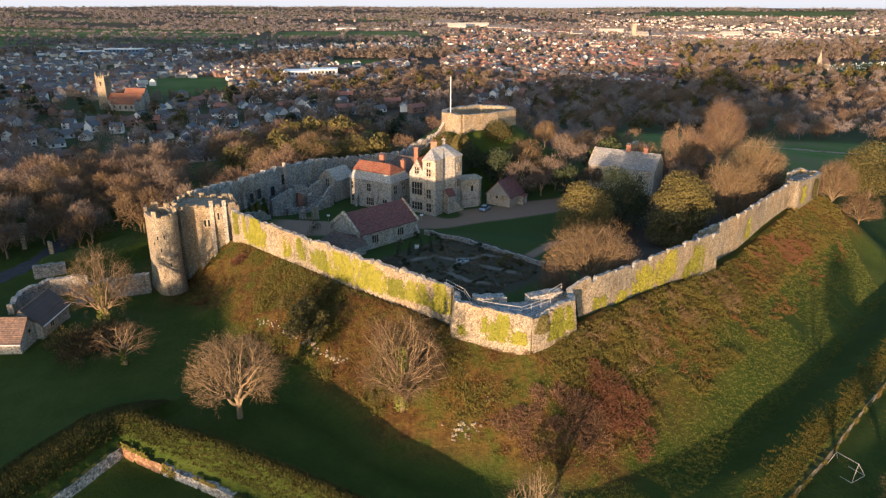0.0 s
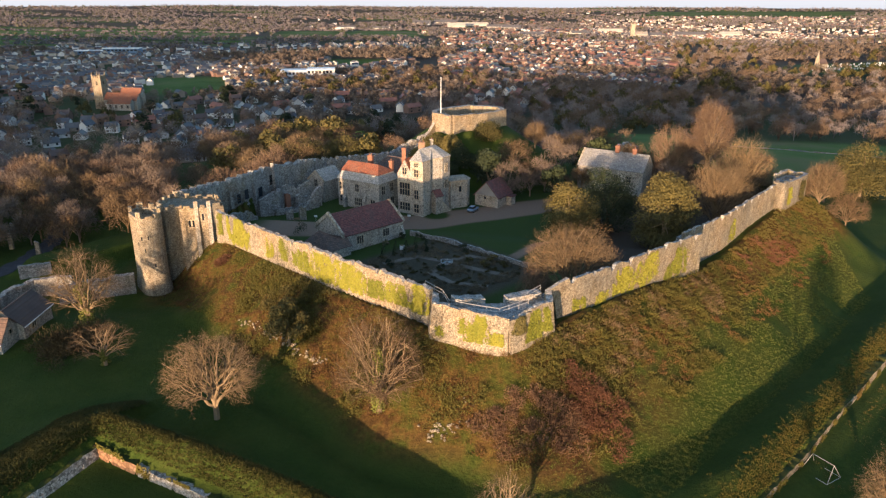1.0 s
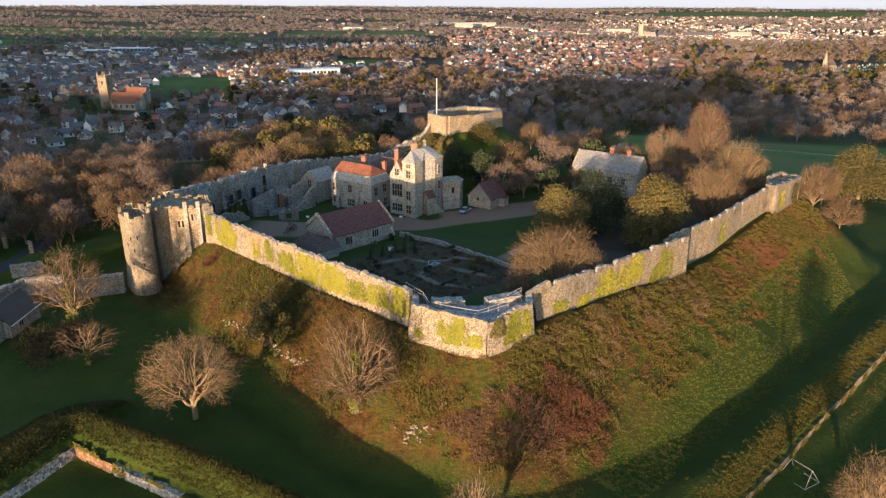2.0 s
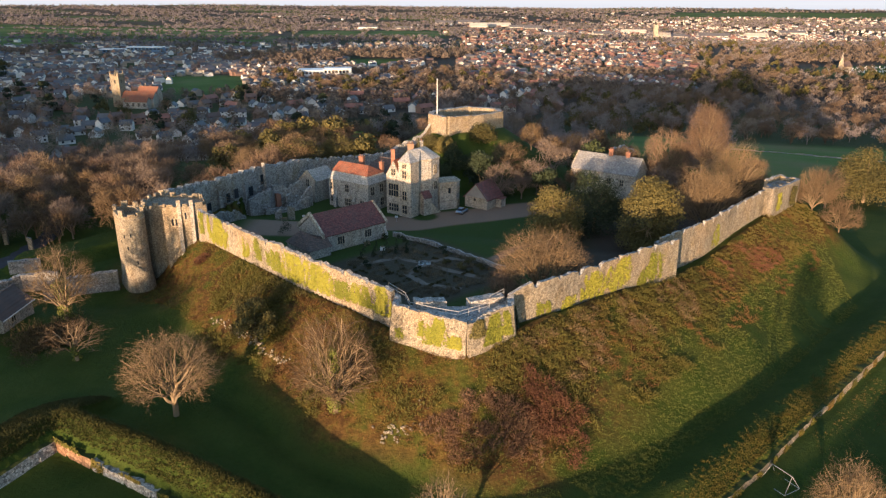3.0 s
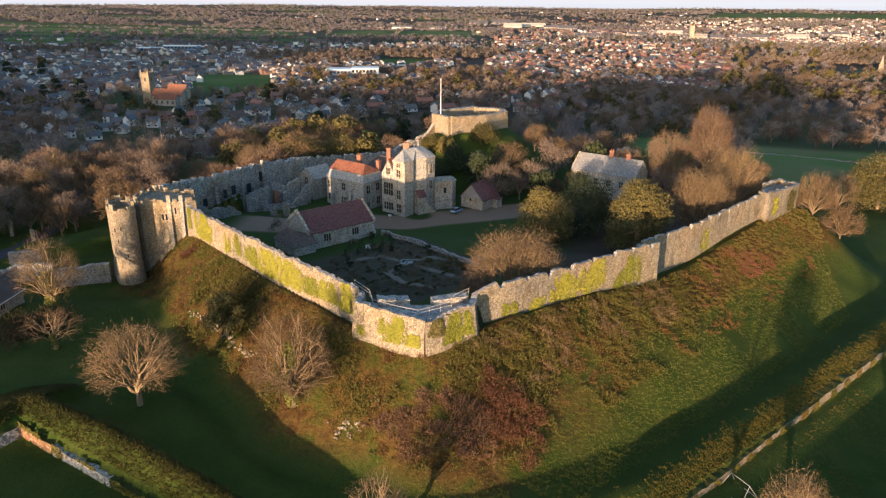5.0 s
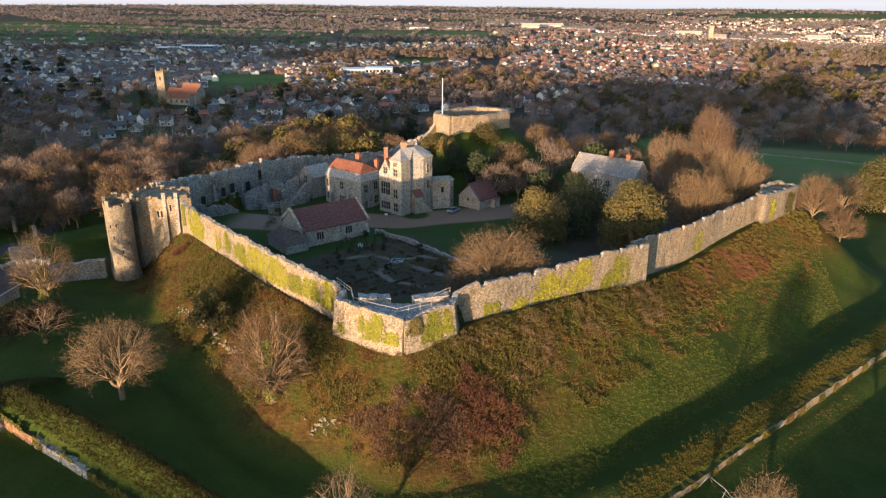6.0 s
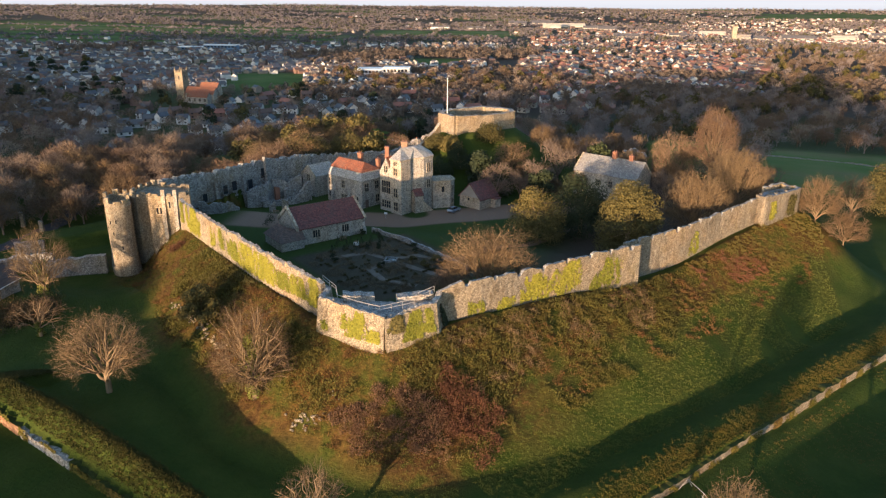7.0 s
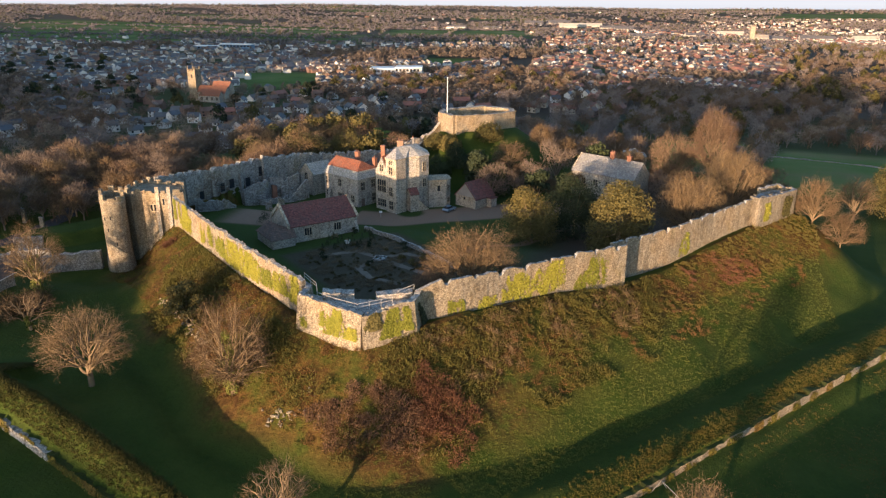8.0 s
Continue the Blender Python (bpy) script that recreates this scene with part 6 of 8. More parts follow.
def joined_trees(name, spots, shape, mat, label):
    """Trees past counting: one crown shape, turned and scaled, in one mesh."""
    verts, faces = shape
    V = np.array([tuple(v) for v in verts])
    k = len(faces[0])
    F = np.array(faces)
    r = np.random.RandomState(len(spots) + 5)
    P = np.array(spots)
    a, s, h = r.uniform(0, 6.28, len(P)), r.uniform(0.75, 1.2, len(P)), r.uniform(0.85, 1.1, len(P))
    Z = ground_height(P[:, 0], P[:, 1]) - 0.3
    c, q = np.cos(a)[:, None], np.sin(a)[:, None]
    X = (V[None, :, 0] * c - V[None, :, 1] * q) * s[:, None] + P[:, 0][:, None]
    Y = (V[None, :, 0] * q + V[None, :, 1] * c) * s[:, None] + P[:, 1][:, None]
    W = V[None, :, 2] * (s * h)[:, None] + Z[:, None]
    co = np.stack([X, Y, W], -1).reshape(-1, 3)
    idx = (F[None] + (np.arange(len(P)) * len(V))[:, None, None]).reshape(-1)
    me = bpy.data.meshes.new(name)
    me.vertices.add(len(co))
    me.vertices.foreach_set("co", co.astype(np.float32).ravel())
    me.loops.add(len(idx))
    me.loops.foreach_set("vertex_index", idx.astype(np.int32))
    me.polygons.add(len(idx) // k)
    me.polygons.foreach_set("loop_start", np.arange(0, len(idx), k, dtype=np.int32))
    me.update()
    me.materials.append(mat)
    return tagged(new(name, me), label, "trees", kind="stuff")


def spray_shape(seed, height, width, count, length=1.3, w=0.125):
    r = random.Random(seed)
    verts, faces = [], []

    def blade(p, e, s):
        k = len(verts)
        verts.extend((p - s, p + s, e))
        faces.append((k, k + 1, k + 2))

    for k in range(7):
        a = k * 2.4
        e = Vector((math.cos(a) * width * 0.36, math.sin(a) * width * 0.36, height * r.uniform(0.55, 0.9)))
        o = Vector((0, 0, height * 0.15))
        blade(o, e, Vector((-math.sin(a), math.cos(a), 0)) * 0.16)
        blade(o, e, Vector((0, 0, 0.16)))
    blade(Vector((0, 0, -1)), Vector((0, 0, height * 0.6)), Vector((0.35, 0, 0)))
    blade(Vector((0, 0, -1)), Vector((0, 0, height * 0.6)), Vector((0, 0.35, 0)))
    v2, f2 = twig_domes(r, height, width, count, length, w)
    k = len(verts)
    verts.extend(v2)
    faces.extend(tuple(k + i for i in f) for f in f2)
    return verts, faces


rest = wood[285:]
SHAPES = [(spray_shape(11, 12, 12, 520), VALLEY_HAZED), (spray_shape(12, 13, 13, 540), PALE), (spray_shape(13, 11, 13, 520), TWIG_RED), (spray_shape(14, 13, 12, 540), GREY_HAZED), (spray_shape(15, 9, 10, 420), PALE), (leaf_cloud(16, lumps_for(16, 12, 11, 12), 420, 0.8), LEAF), (leaf_cloud(17, lumps_for(17, 14, 9, 12), 420, 0.8), LEAF_DARK)]
WORDS = ["bare brown trees of the valley woods, paled for haze", "bare pale trees of the valley woods", "bare reddish trees of the valley woods", "bare grey trees of the valley woods, paled for haze", "low bare trees of the valley woods", "olive evergreens in the valley woods", "dark evergreens in the valley woods"]
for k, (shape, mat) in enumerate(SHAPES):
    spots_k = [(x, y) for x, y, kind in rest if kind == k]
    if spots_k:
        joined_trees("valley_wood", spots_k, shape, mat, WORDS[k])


# ---- far woods and hedges: one sheet of small crowns ----
def far_woods(name, spots, mat, label, blades=26, leaf=0.2):
    r = np.random.RandomState(len(spots))
    n = len(spots)
    P = np.array(spots)
    Z = ground_height(P[:, 0], P[:, 1])
    S = r.uniform(0.7, 1.3, n)
    d = r.normal(size=(n, blades, 3))
    d /= np.linalg.norm(d, axis=2, keepdims=True)
    d[:, :, 2] = np.abs(d[:, :, 2])
    w = P[:, 2][:, None]
    h = P[:, 3][:, None]
    c = np.stack([P[:, 0][:, None] + d[:, :, 0] * w * 0.5, P[:, 1][:, None] + d[:, :, 1] * w * 0.5, Z[:, None] + h * (0.3 + 0.62 * d[:, :, 2])], -1)
    u = r.normal(size=(n, blades, 3))
    u /= np.linalg.norm(u, axis=2, keepdims=True)
    v = np.cross(u, d + 0.3 * r.normal(size=d.shape))
    v /= np.linalg.norm(v, axis=2, keepdims=True) + 1e-6
    s = (w * leaf)[:, :, None] * r.uniform(0.6, 1.3, (n, blades, 1))
    tri = np.stack([c - u * s, c + v * s * 1.3, c + u * s], 2).reshape(-1, 3)
    me = bpy.data.meshes.new(name)
    k = n * blades
    me.vertices.add(k * 3)
    me.vertices.foreach_set("co", tri.astype(np.float32).ravel())
    me.loops.add(k * 3)
    me.loops.foreach_set("vertex_index", np.arange(k * 3, dtype=np.int32))
    me.polygons.add(k)
    me.polygons.foreach_set("loop_start", np.arange(0, k * 3, 3, dtype=np.int32))
    me.update()
    me.materials.append(mat)
    return tagged(new(name, me), label, "trees", kind="stuff")


def wooded(x, y):
    return ripple(x, y, 170, 9.0) + 0.5 * ripple(x, y, 60, 2.0)


spots = [[], [], []]
# hedgerows between the far meadows, and the red thicket and green trees of the near valley
for b0, b1, d0, d1, n in ((-0.95, -0.27, 1415, 1440, 130), (-0.95, -0.3, 1560, 1600, 110), (-0.95, -0.27, 1760, 1740, 120), (-0.95, -0.27, 2080, 2040, 200), (-0.62, -0.6, 1420, 1760, 20), (-0.5, -0.47, 1440, 1580, 16), (-0.42, -0.4, 1600, 2050, 26), (-0.34, -0.33, 1430, 1900, 26), (-0.75, -0.72, 1600, 2060, 26), (-0.24, -0.03, 1690, 1700, 50), (-0.24, -0.03, 2260, 2230, 60), (-0.15, -0.14, 1700, 2240, 20)):
    for k in range(n):
        f = rng.random()
        x, y = bearing_place(b0 + (b1 - b0) * f, d0 + (d1 - d0) * f + rng.gauss(0, 6))
        spots[1].append((x, y, rng.uniform(7, 14), rng.choice((2.5, 3, 3, 4, 8))))
for _ in range(52000):
    d = 425 * (4800 / 425) ** rng.random()
    x, y = bearing_place(rng.uniform(-1.0, 0.85), d)
    town = x / (0.941 * d + 28) > 0.02 and 700 < d < 2900 or d < 1250
    f = float(wooded(x, y))
    if meadow(x, y) > 0.3:
        continue
    if d < 560 and (x / (0.941 * d + 28) > -0.1 or math.hypot(x + 262, y - 562) < 40):
        continue
    if f > (0.1 if d < 900 else 0.3 if town else 0.0 if d > 1900 else 0.06) or rng.random() < 0.03:
        size = rng.uniform(4, 8) if d < 900 else rng.uniform(5, 10) if d < 1250 else rng.uniform(7, 11) if d < 2000 else rng.uniform(7, 12)
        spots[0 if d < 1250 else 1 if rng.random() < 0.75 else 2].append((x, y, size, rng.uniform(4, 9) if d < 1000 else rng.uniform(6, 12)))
for _ in range(21000):
    d = 2250 + 2550 * rng.random() ** 1.4
    x, y = bearing_place(rng.uniform(-1.0, 0.85), d)
    if float(wooded(x, y)) > -0.35 and meadow(x, y) < 0.3:
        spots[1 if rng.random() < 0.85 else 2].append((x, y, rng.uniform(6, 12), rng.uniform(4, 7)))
# flat grey-mauve tones: the haze over the hills is put into this colour
FARW_HAZED = foliage_material("far_woods", [(0.12, 0.104, 0.108), (0.145, 0.125, 0.126), (0.17, 0.146, 0.144)], 0.004, 0.2)
FARN = foliage_material("garden_twigs", [(0.055, 0.045, 0.04), (0.1, 0.078, 0.062), (0.15, 0.112, 0.082)], 0.02)
FARG = foliage_material("far_evergreens", [(0.05, 0.055, 0.03), (0.08, 0.08, 0.04), (0.13, 0.1, 0.06)], 0.004)
far_woods("garden_trees", spots[0], FARN, "bare brown trees among the village gardens", 42, 0.16)
far_woods("far_woods", spots[1], FARW_HAZED, "bare brown woods on the distant hills, greyed for haze", 12, 0.24)
far_woods("far_evergreens", spots[2], FARG, "dark evergreens in the distant woods", 16)

# ---- village and town ----
def wall_tone(name, c):
    return plain_material(name, c, tuple(v * 0.8 for v in c), 1.5, 0.8, 0.1)


RENDER_WHITE = wall_tone("white_render", (0.68, 0.66, 0.62))
RENDER_CREAM = wall_tone("cream_render", (0.5, 0.45, 0.37))
BRICK_RED = wall_tone("village_brick", (0.19, 0.115, 0.085))
BRICK_BUFF = wall_tone("buff_brick", (0.3, 0.245, 0.19))
ROOF_SLATE = plain_material("dark_slates", (0.085, 0.09, 0.105), (0.055, 0.058, 0.07), 2.0, 0.6, 0.3)
ROOF_BROWN = plain_material("brown_tiles", (0.15, 0.095, 0.075), (0.095, 0.065, 0.055), 2.0, 0.8, 0.3)
ROOF_RED = plain_material("red_tiles", (0.27, 0.12, 0.085), (0.19, 0.085, 0.065), 2.0, 0.8, 0.3)
ROOF_GREY = plain_material("grey_concrete_tiles", (0.135, 0.128, 0.128), (0.09, 0.085, 0.088), 2.0, 0.7, 0.3)


def village_house(l, w, e, r, wall, roof, label, stacks=1, dormer=False):
    t = thing("village_house", pose(0, 0, -50), label, "house", "village houses")
    bm = bmesh.new()
    gable_body(bm, l, w, e, r, 2.0)
    part("wall", bm, wall, t)
    bm = bmesh.new()
    o, d = 0.4, (r - e) / (w / 2)
    prof = [(-w / 2 - o, e - o * d), (0, r), (w / 2 + o, e - o * d), (w / 2 + o, e - o * d + 0.22), (0, r + 0.24), (-w / 2 - o, e - o * d + 0.22)]
    ends = [[bm.verts.new((x, y, z)) for y, z in prof] for x in (-l / 2 - 0.3, l / 2 + 0.3)]
    for k in range(6):
        j = (k + 1) % 6
        bm.faces.new((ends[0][k], ends[0][j], ends[1][j], ends[1][k]))
    bm.faces.new(ends[0])
    bm.faces.new(ends[1])
    part("roof", bm, roof, t)
    for k in range(stacks):
        bm = bmesh.new()
        x = (l / 2 - 0.5) * (1 if k else -1)
        add_box(bm, x - 0.45, x + 0.45, -0.35, 0.35, r - 0.8, r + 1.2)
        part("chimney", bm, BRICK_RED, t)
    for x in (-l * 0.28, l * 0.28):
        for z in ((0.9, 3.4) if e > 4 else (0.9,)):
            for side in (-1, 1):
                bm = bmesh.new()
                add_box(bm, x - 0.65, x + 0.65, side * w / 2 - 0.06, side * w / 2 + 0.06, z, z + 1.25)
                part("window", bm, GLASS, t)
    return t


houses = [
    village_house(8, 6.2, 4.6, 7.0, RENDER_WHITE, ROOF_SLATE, "white rendered village house with slate roof"),
    village_house(9, 6.2, 4.6, 7.0, BRICK_RED, ROOF_BROWN, "red brick village house with brown roof", 2),
    village_house(9, 7, 2.6, 5.2, BRICK_BUFF, ROOF_GREY, "buff brick bungalow with grey roof", 1),
    village_house(14, 6.4, 4.6, 7.0, BRICK_RED, ROOF_RED, "row of brick cottages with red roofs", 2),
    village_house(8, 6.2, 4.5, 6.8, RENDER_CREAM, ROOF_RED, "cream house with orange-red roof", 1),
    village_house(9, 7, 2.6, 5.2, RENDER_WHITE, ROOF_GREY, "white bungalow with grey tile roof", 1),
]
placed = {}
used = [(-129, 370), (-140, 372), (-118, 370)]


def long_hall():
    t = thing("village_hall", pose(-129, 370, gz(-129, 370), 0, 0, 12), "long village hall with a blue-grey slate roof", "hall")
    bm = bmesh.new()
    gable_body(bm, 27, 9, 4.0, 6.6, 2.0)
    part("wall", bm, BRICK_BUFF, t)
    roof_slabs(t, 27, 9, 4.0, 6.6, plain_material("blue_slates", (0.1, 0.125, 0.17), (0.07, 0.085, 0.12), 2.0, 0.6, 0.3), courses=5)
    for k in range(6):
        add_window(t, on_face(27, 9, "f", -11 + 4.4 * k, 1.2), 1.4, 1.5, 2, 1, RENDER_WHITE)


long_hall()


def put_house(kind, x, y, turn):
    m = pose(x, y, gz(x, y), 0, 0, turn)
    ob = copy_thing(houses[kind], m) if kind in placed else houses[kind]
    placed[kind] = True
    ob.matrix_basis = m
    used.append((x, y))


# streets of houses: bearing range, distance range, count, kinds, main turn
STREETS = [
    (-0.80, -0.44, 430, 640, 80, (0, 1, 0, 5, 1, 2), 20),
    (-0.42, -0.16, 440, 600, 62, (0, 1, 0, 3, 2, 5, 0), 35),
    (-0.30, -0.12, 385, 455, 16, (0, 4, 0), 50),
    (-0.44, -0.28, 375, 470, 22, (0, 1, 0, 5), 30),
    (-0.9, -0.55, 380, 450, 22, (0, 1, 5, 0), 25),
    (-0.15, -0.02, 540, 650, 22, (1, 3, 0, 5), 10),
    (-0.64, -0.42, 640, 900, 70, (2, 5, 1, 0, 2), 15),
    (-0.40, -0.16, 860, 1100, 70, (2, 5, 2, 1, 0), -20),
    (0.03, 0.16, 540, 760, 44, (4, 3, 0, 4, 1, 0), 70),
    (-0.70, -0.55, 300, 420, 7, (0, 1, 3), 40),
]
for b0, b1, d0, d1, n, kinds, turn in STREETS:
    for _ in range(n):
        for _try in range(8):
            x, y = bearing_place(rng.uniform(b0, b1), rng.uniform(d0, d1))
            u = y + 0.35 * x
            y += round(u / 27) * 27 + rng.gauss(0, 3.5) - u
            if all(math.hypot(x - a, y - b) > 11 for a, b in used) and math.hypot(x + 272, y - 566) > 42:
                put_house(rng.choice(kinds), x, y, turn + rng.choice((0, 0, 90, 45)) + rng.gauss(0, 14))
                break


def town_stuff(name, spots, walls, label):
    """Far houses, past counting: little gabled bodies with roofs, in one mesh."""
    verts, faces, mats = [], [], []
    r = random.Random(len(spots))
    for x, y, l, w, e, a in spots:
        z, c, s = gz(x, y), math.cos(a), math.sin(a)
        h = e + w * 0.32
        b = len(verts)
        wall, roof = r.choice(walls)
        for px, py, pz in ((-l, -w, -2), (l, -w, -2), (l, w, -2), (-l, w, -2), (-l, -w, e), (l, -w, e), (l, w, e), (-l, w, e), (-l, 0, h), (l, 0, h)):
            verts.append((x + (px * c - py * s) / 2, y + (px * s + py * c) / 2, z + pz))
        for f, k in (((0, 1, 5, 4), 0), ((2, 3, 7, 6), 0), ((1, 2, 6, 9, 5), 0), ((3, 0, 4, 8, 7), 0), ((4, 5, 9, 8), 1), ((6, 7, 8, 9), 1)):
            faces.append(tuple(b + i for i in f))
            mats.append(roof if k else wall)
    ob = mesh_object(name, verts, faces, [RENDER_WHITE, RENDER_CREAM, BRICK_RED, BRICK_BUFF, ROOF_SLATE, ROOF_BROWN, ROOF_RED, ROOF_GREY])
    ob.data.polygons.foreach_set("material_index", mats)
    return tagged(ob, label, "houses", kind="stuff")


def rows_of(b0, b1, d0, d1, n, size=(7.5, 11)):
    out = []
    for _ in range(n):
        x, y = bearing_place(rng.uniform(b0, b1), d0 * (d1 / d0) ** rng.random())
        u = y + 0.3 * x * math.sin(x / 400 + 1)
        y += round(u / 30) * 30 + rng.gauss(0, 4) - u
        if meadow(x, y) > 0.3:
            continue
        if ripple(x, y, 170, 9.0) + 0.5 * ripple(x, y, 60, 2.0) > 0.38:
            continue
        out.append((x, y, rng.uniform(*size), rng.uniform(6, 7.5), rng.choice((2.6, 4.4, 4.8)), round(x / 90) * 0.8 + rng.choice((0, 0, 1.57)) + rng.uniform(-0.1, 0.1)))
    return out


MIX_A = [(0, 4), (0, 7), (2, 5), (3, 7), (1, 5), (3, 4), (2, 4)]
MIX_C = [(1, 6), (1, 7), (1, 5), (0, 7), (2, 6), (3, 7), (1, 6)]
MIX_B = [(1, 6), (2, 6), (2, 6), (2, 5), (3, 5), (2, 5), (3, 7), (2, 4), (0, 4)]
town_stuff("suburb_houses", rows_of(-1.0, -0.04, 640, 1450, 2300), MIX_A, "grey-roofed houses of the valley suburb")
town_stuff("town_houses", rows_of(0.0, 0.34, 720, 2300, 1700), MIX_B, "red-roofed houses of the market town")
town_stuff("hill_houses", rows_of(0.2, 0.85, 1500, 3100, 2300), MIX_C, "pale and red houses on the far hillside")
town_stuff("fringe_houses", rows_of(-0.3, 0.4, 1900, 3600, 260, (10, 22)), MIX_B, "scattered houses on the town's edge")
sheds = [(*bearing_place(b, d), l, w, 6, a) for b, d, l, w, a in ((0.005, 2750, 90, 30, 0.1), (-0.03, 2700, 70, 26, 0.0), (0.045, 2600, 110, 24, 0.2), (0.02, 2500, 60, 30, 0.1), (0.08, 2400, 70, 22, 0.1), (0.10, 2300, 60, 24, 0.0), (0.13, 1800, 60, 22, 0.0), (0.30, 1800, 70, 20, 0.1), (0.36, 1850, 80, 22, 0.0), (0.42, 1900, 60, 22, 0.1), (0.20, 1900, 50, 20, 0.2), (0.245, 2050, 70, 20, 0.0), (-0.14, 2350, 60, 16, 0.0), (-0.09, 2300, 50, 16, 0.0), (0.47, 2100, 80, 20, 0.1))]
town_stuff("warehouses", sheds, [(1, 7), (0, 7), (1, 1)], "long pale warehouses by the river")


def church():
    t = thing("church", pose(-272.5, 563.0, gz(-272, 563), 0, 0, -9), "stone parish church with tall tower and orange roofs", "church")
    H = 27.5
    for z0, z1, s in ((-3, 9, 3.9), (9.35, 16, 3.7), (16.35, 24.15, 3.55)):
        bm = bmesh.new()
        add_box(bm, -s, s, -s, s, z0, z1, 0.05)
        part("tower_stage", bm, STONE, t)
    for z in (9, 16, 24.15):
        bm = bmesh.new()
        add_box(bm, -4.0, 4.0, -4.0, 4.0, z, z + 0.35, 0.06)
        part("string_course", bm, STONE, t)
    for x in (-3.4, 3.4):
        for y in (-3.4, 3.4):
            bm = bmesh.new()
            add_box(bm, x - 0.45, x + 0.45, y - 0.45, y + 0.45, -2, 27)
            add_tube(bm, (x, y, 27), (x, y, H + 2.0), 0.5, 0.05, 4)
            part("pinnacle", bm, STONE, t)
    for ang in (0, 90, 180, 270):
        for k in range(4):
            bm = bmesh.new()
            add_box(bm, -2.9 + k * 1.6, -1.9 + k * 1.6, -3.55, -3.1, 24.5, 26.0)
            p = part("merlon", bm, STONE, t)
            p.matrix_local = pose(0, 0, 0, 0, 0, ang)
        w = add_window(t, pose(0, 0, 0), 1.6, 3.2, 2, 1)
        w.matrix_local = pose(0, 0, 0, 0, 0, ang) @ pose(0, -3.56, 18.5)
    for name, cx, cy, l, w, e, r in (("nave", 18.5, 0.5, 28, 9, 7.5, 12.4), ("aisle", 20.5, -6.6, 20, 6.4, 5.5, 9.0), ("chancel", 24.0, 5.5, 17, 8, 11.0, 16.0)):
        bm = bmesh.new()
        gable_body(bm, l, w, e, r, 3)
        part(name, bm, STONE_GREY, t).matrix_local = pose(cx, cy, 0)
        bm = bmesh.new()
        d = (r - e) / (w / 2)
        prof = [(-w / 2 - 0.3, e - 0.3 * d), (0, r), (w / 2 + 0.3, e - 0.3 * d), (w / 2 + 0.3, e - 0.3 * d + 0.25), (0, r + 0.27), (-w / 2 - 0.3, e - 0.3 * d + 0.25)]
        ends = [[bm.verts.new((x, y, z)) for y, z in prof] for x in (-l / 2 - 0.2, l / 2 + 0.2)]
        for k in range(6):
            bm.faces.new((ends[0][k], ends[0][(k + 1) % 6], ends[1][(k + 1) % 6], ends[1][k]))
        bm.faces.new(ends[0])
        bm.faces.new(ends[1])
        part("roof", bm, TILE_CHURCH, t, "orange clay tile roof").matrix_local = pose(cx, cy, 0)
        for k in range(4):
            if name == "aisle":
                wn_ = add_window(t, pose(0, 0, 0), 1.8, 2.6, 3, 1)
                wn_.matrix_local = pose(cx - 7.5 + 5 * k, cy - w / 2 - 0.02, 1.8)


church()


def town_church(x, y, h, label):
    t = thing("church_tower", pose(x, y, gz(x, y)), label, "church tower")
    bm = bmesh.new()
    add_box(bm, -5, 5, -5, 5, -3, h)
    part("tower", bm, ASHLAR, t)
    for k in range(4):
        bm = bmesh.new()
        sx, sy = (-1, 1)[k % 2], (-1, 1)[k // 2]
        add_tube(bm, (sx * 4.4, sy * 4.4, h - 1), (sx * 4.4, sy * 4.4, h + 6), 0.9, 0.05, 4)
        part("pinnacle", bm, ASHLAR, t)
    bm = bmesh.new()
    gable_body(bm, 34, 16, 10, 16, 2)
    part("nave", bm, STONE_GREY, t).matrix_local = pose(20, 4, 0)


x, y = bearing_place(0.277, 1750)
town_church(x, y, 34, "tall pale stone church tower in the town")


GREY_CLAD = wall_tone("grey_cladding", (0.3, 0.34, 0.4))


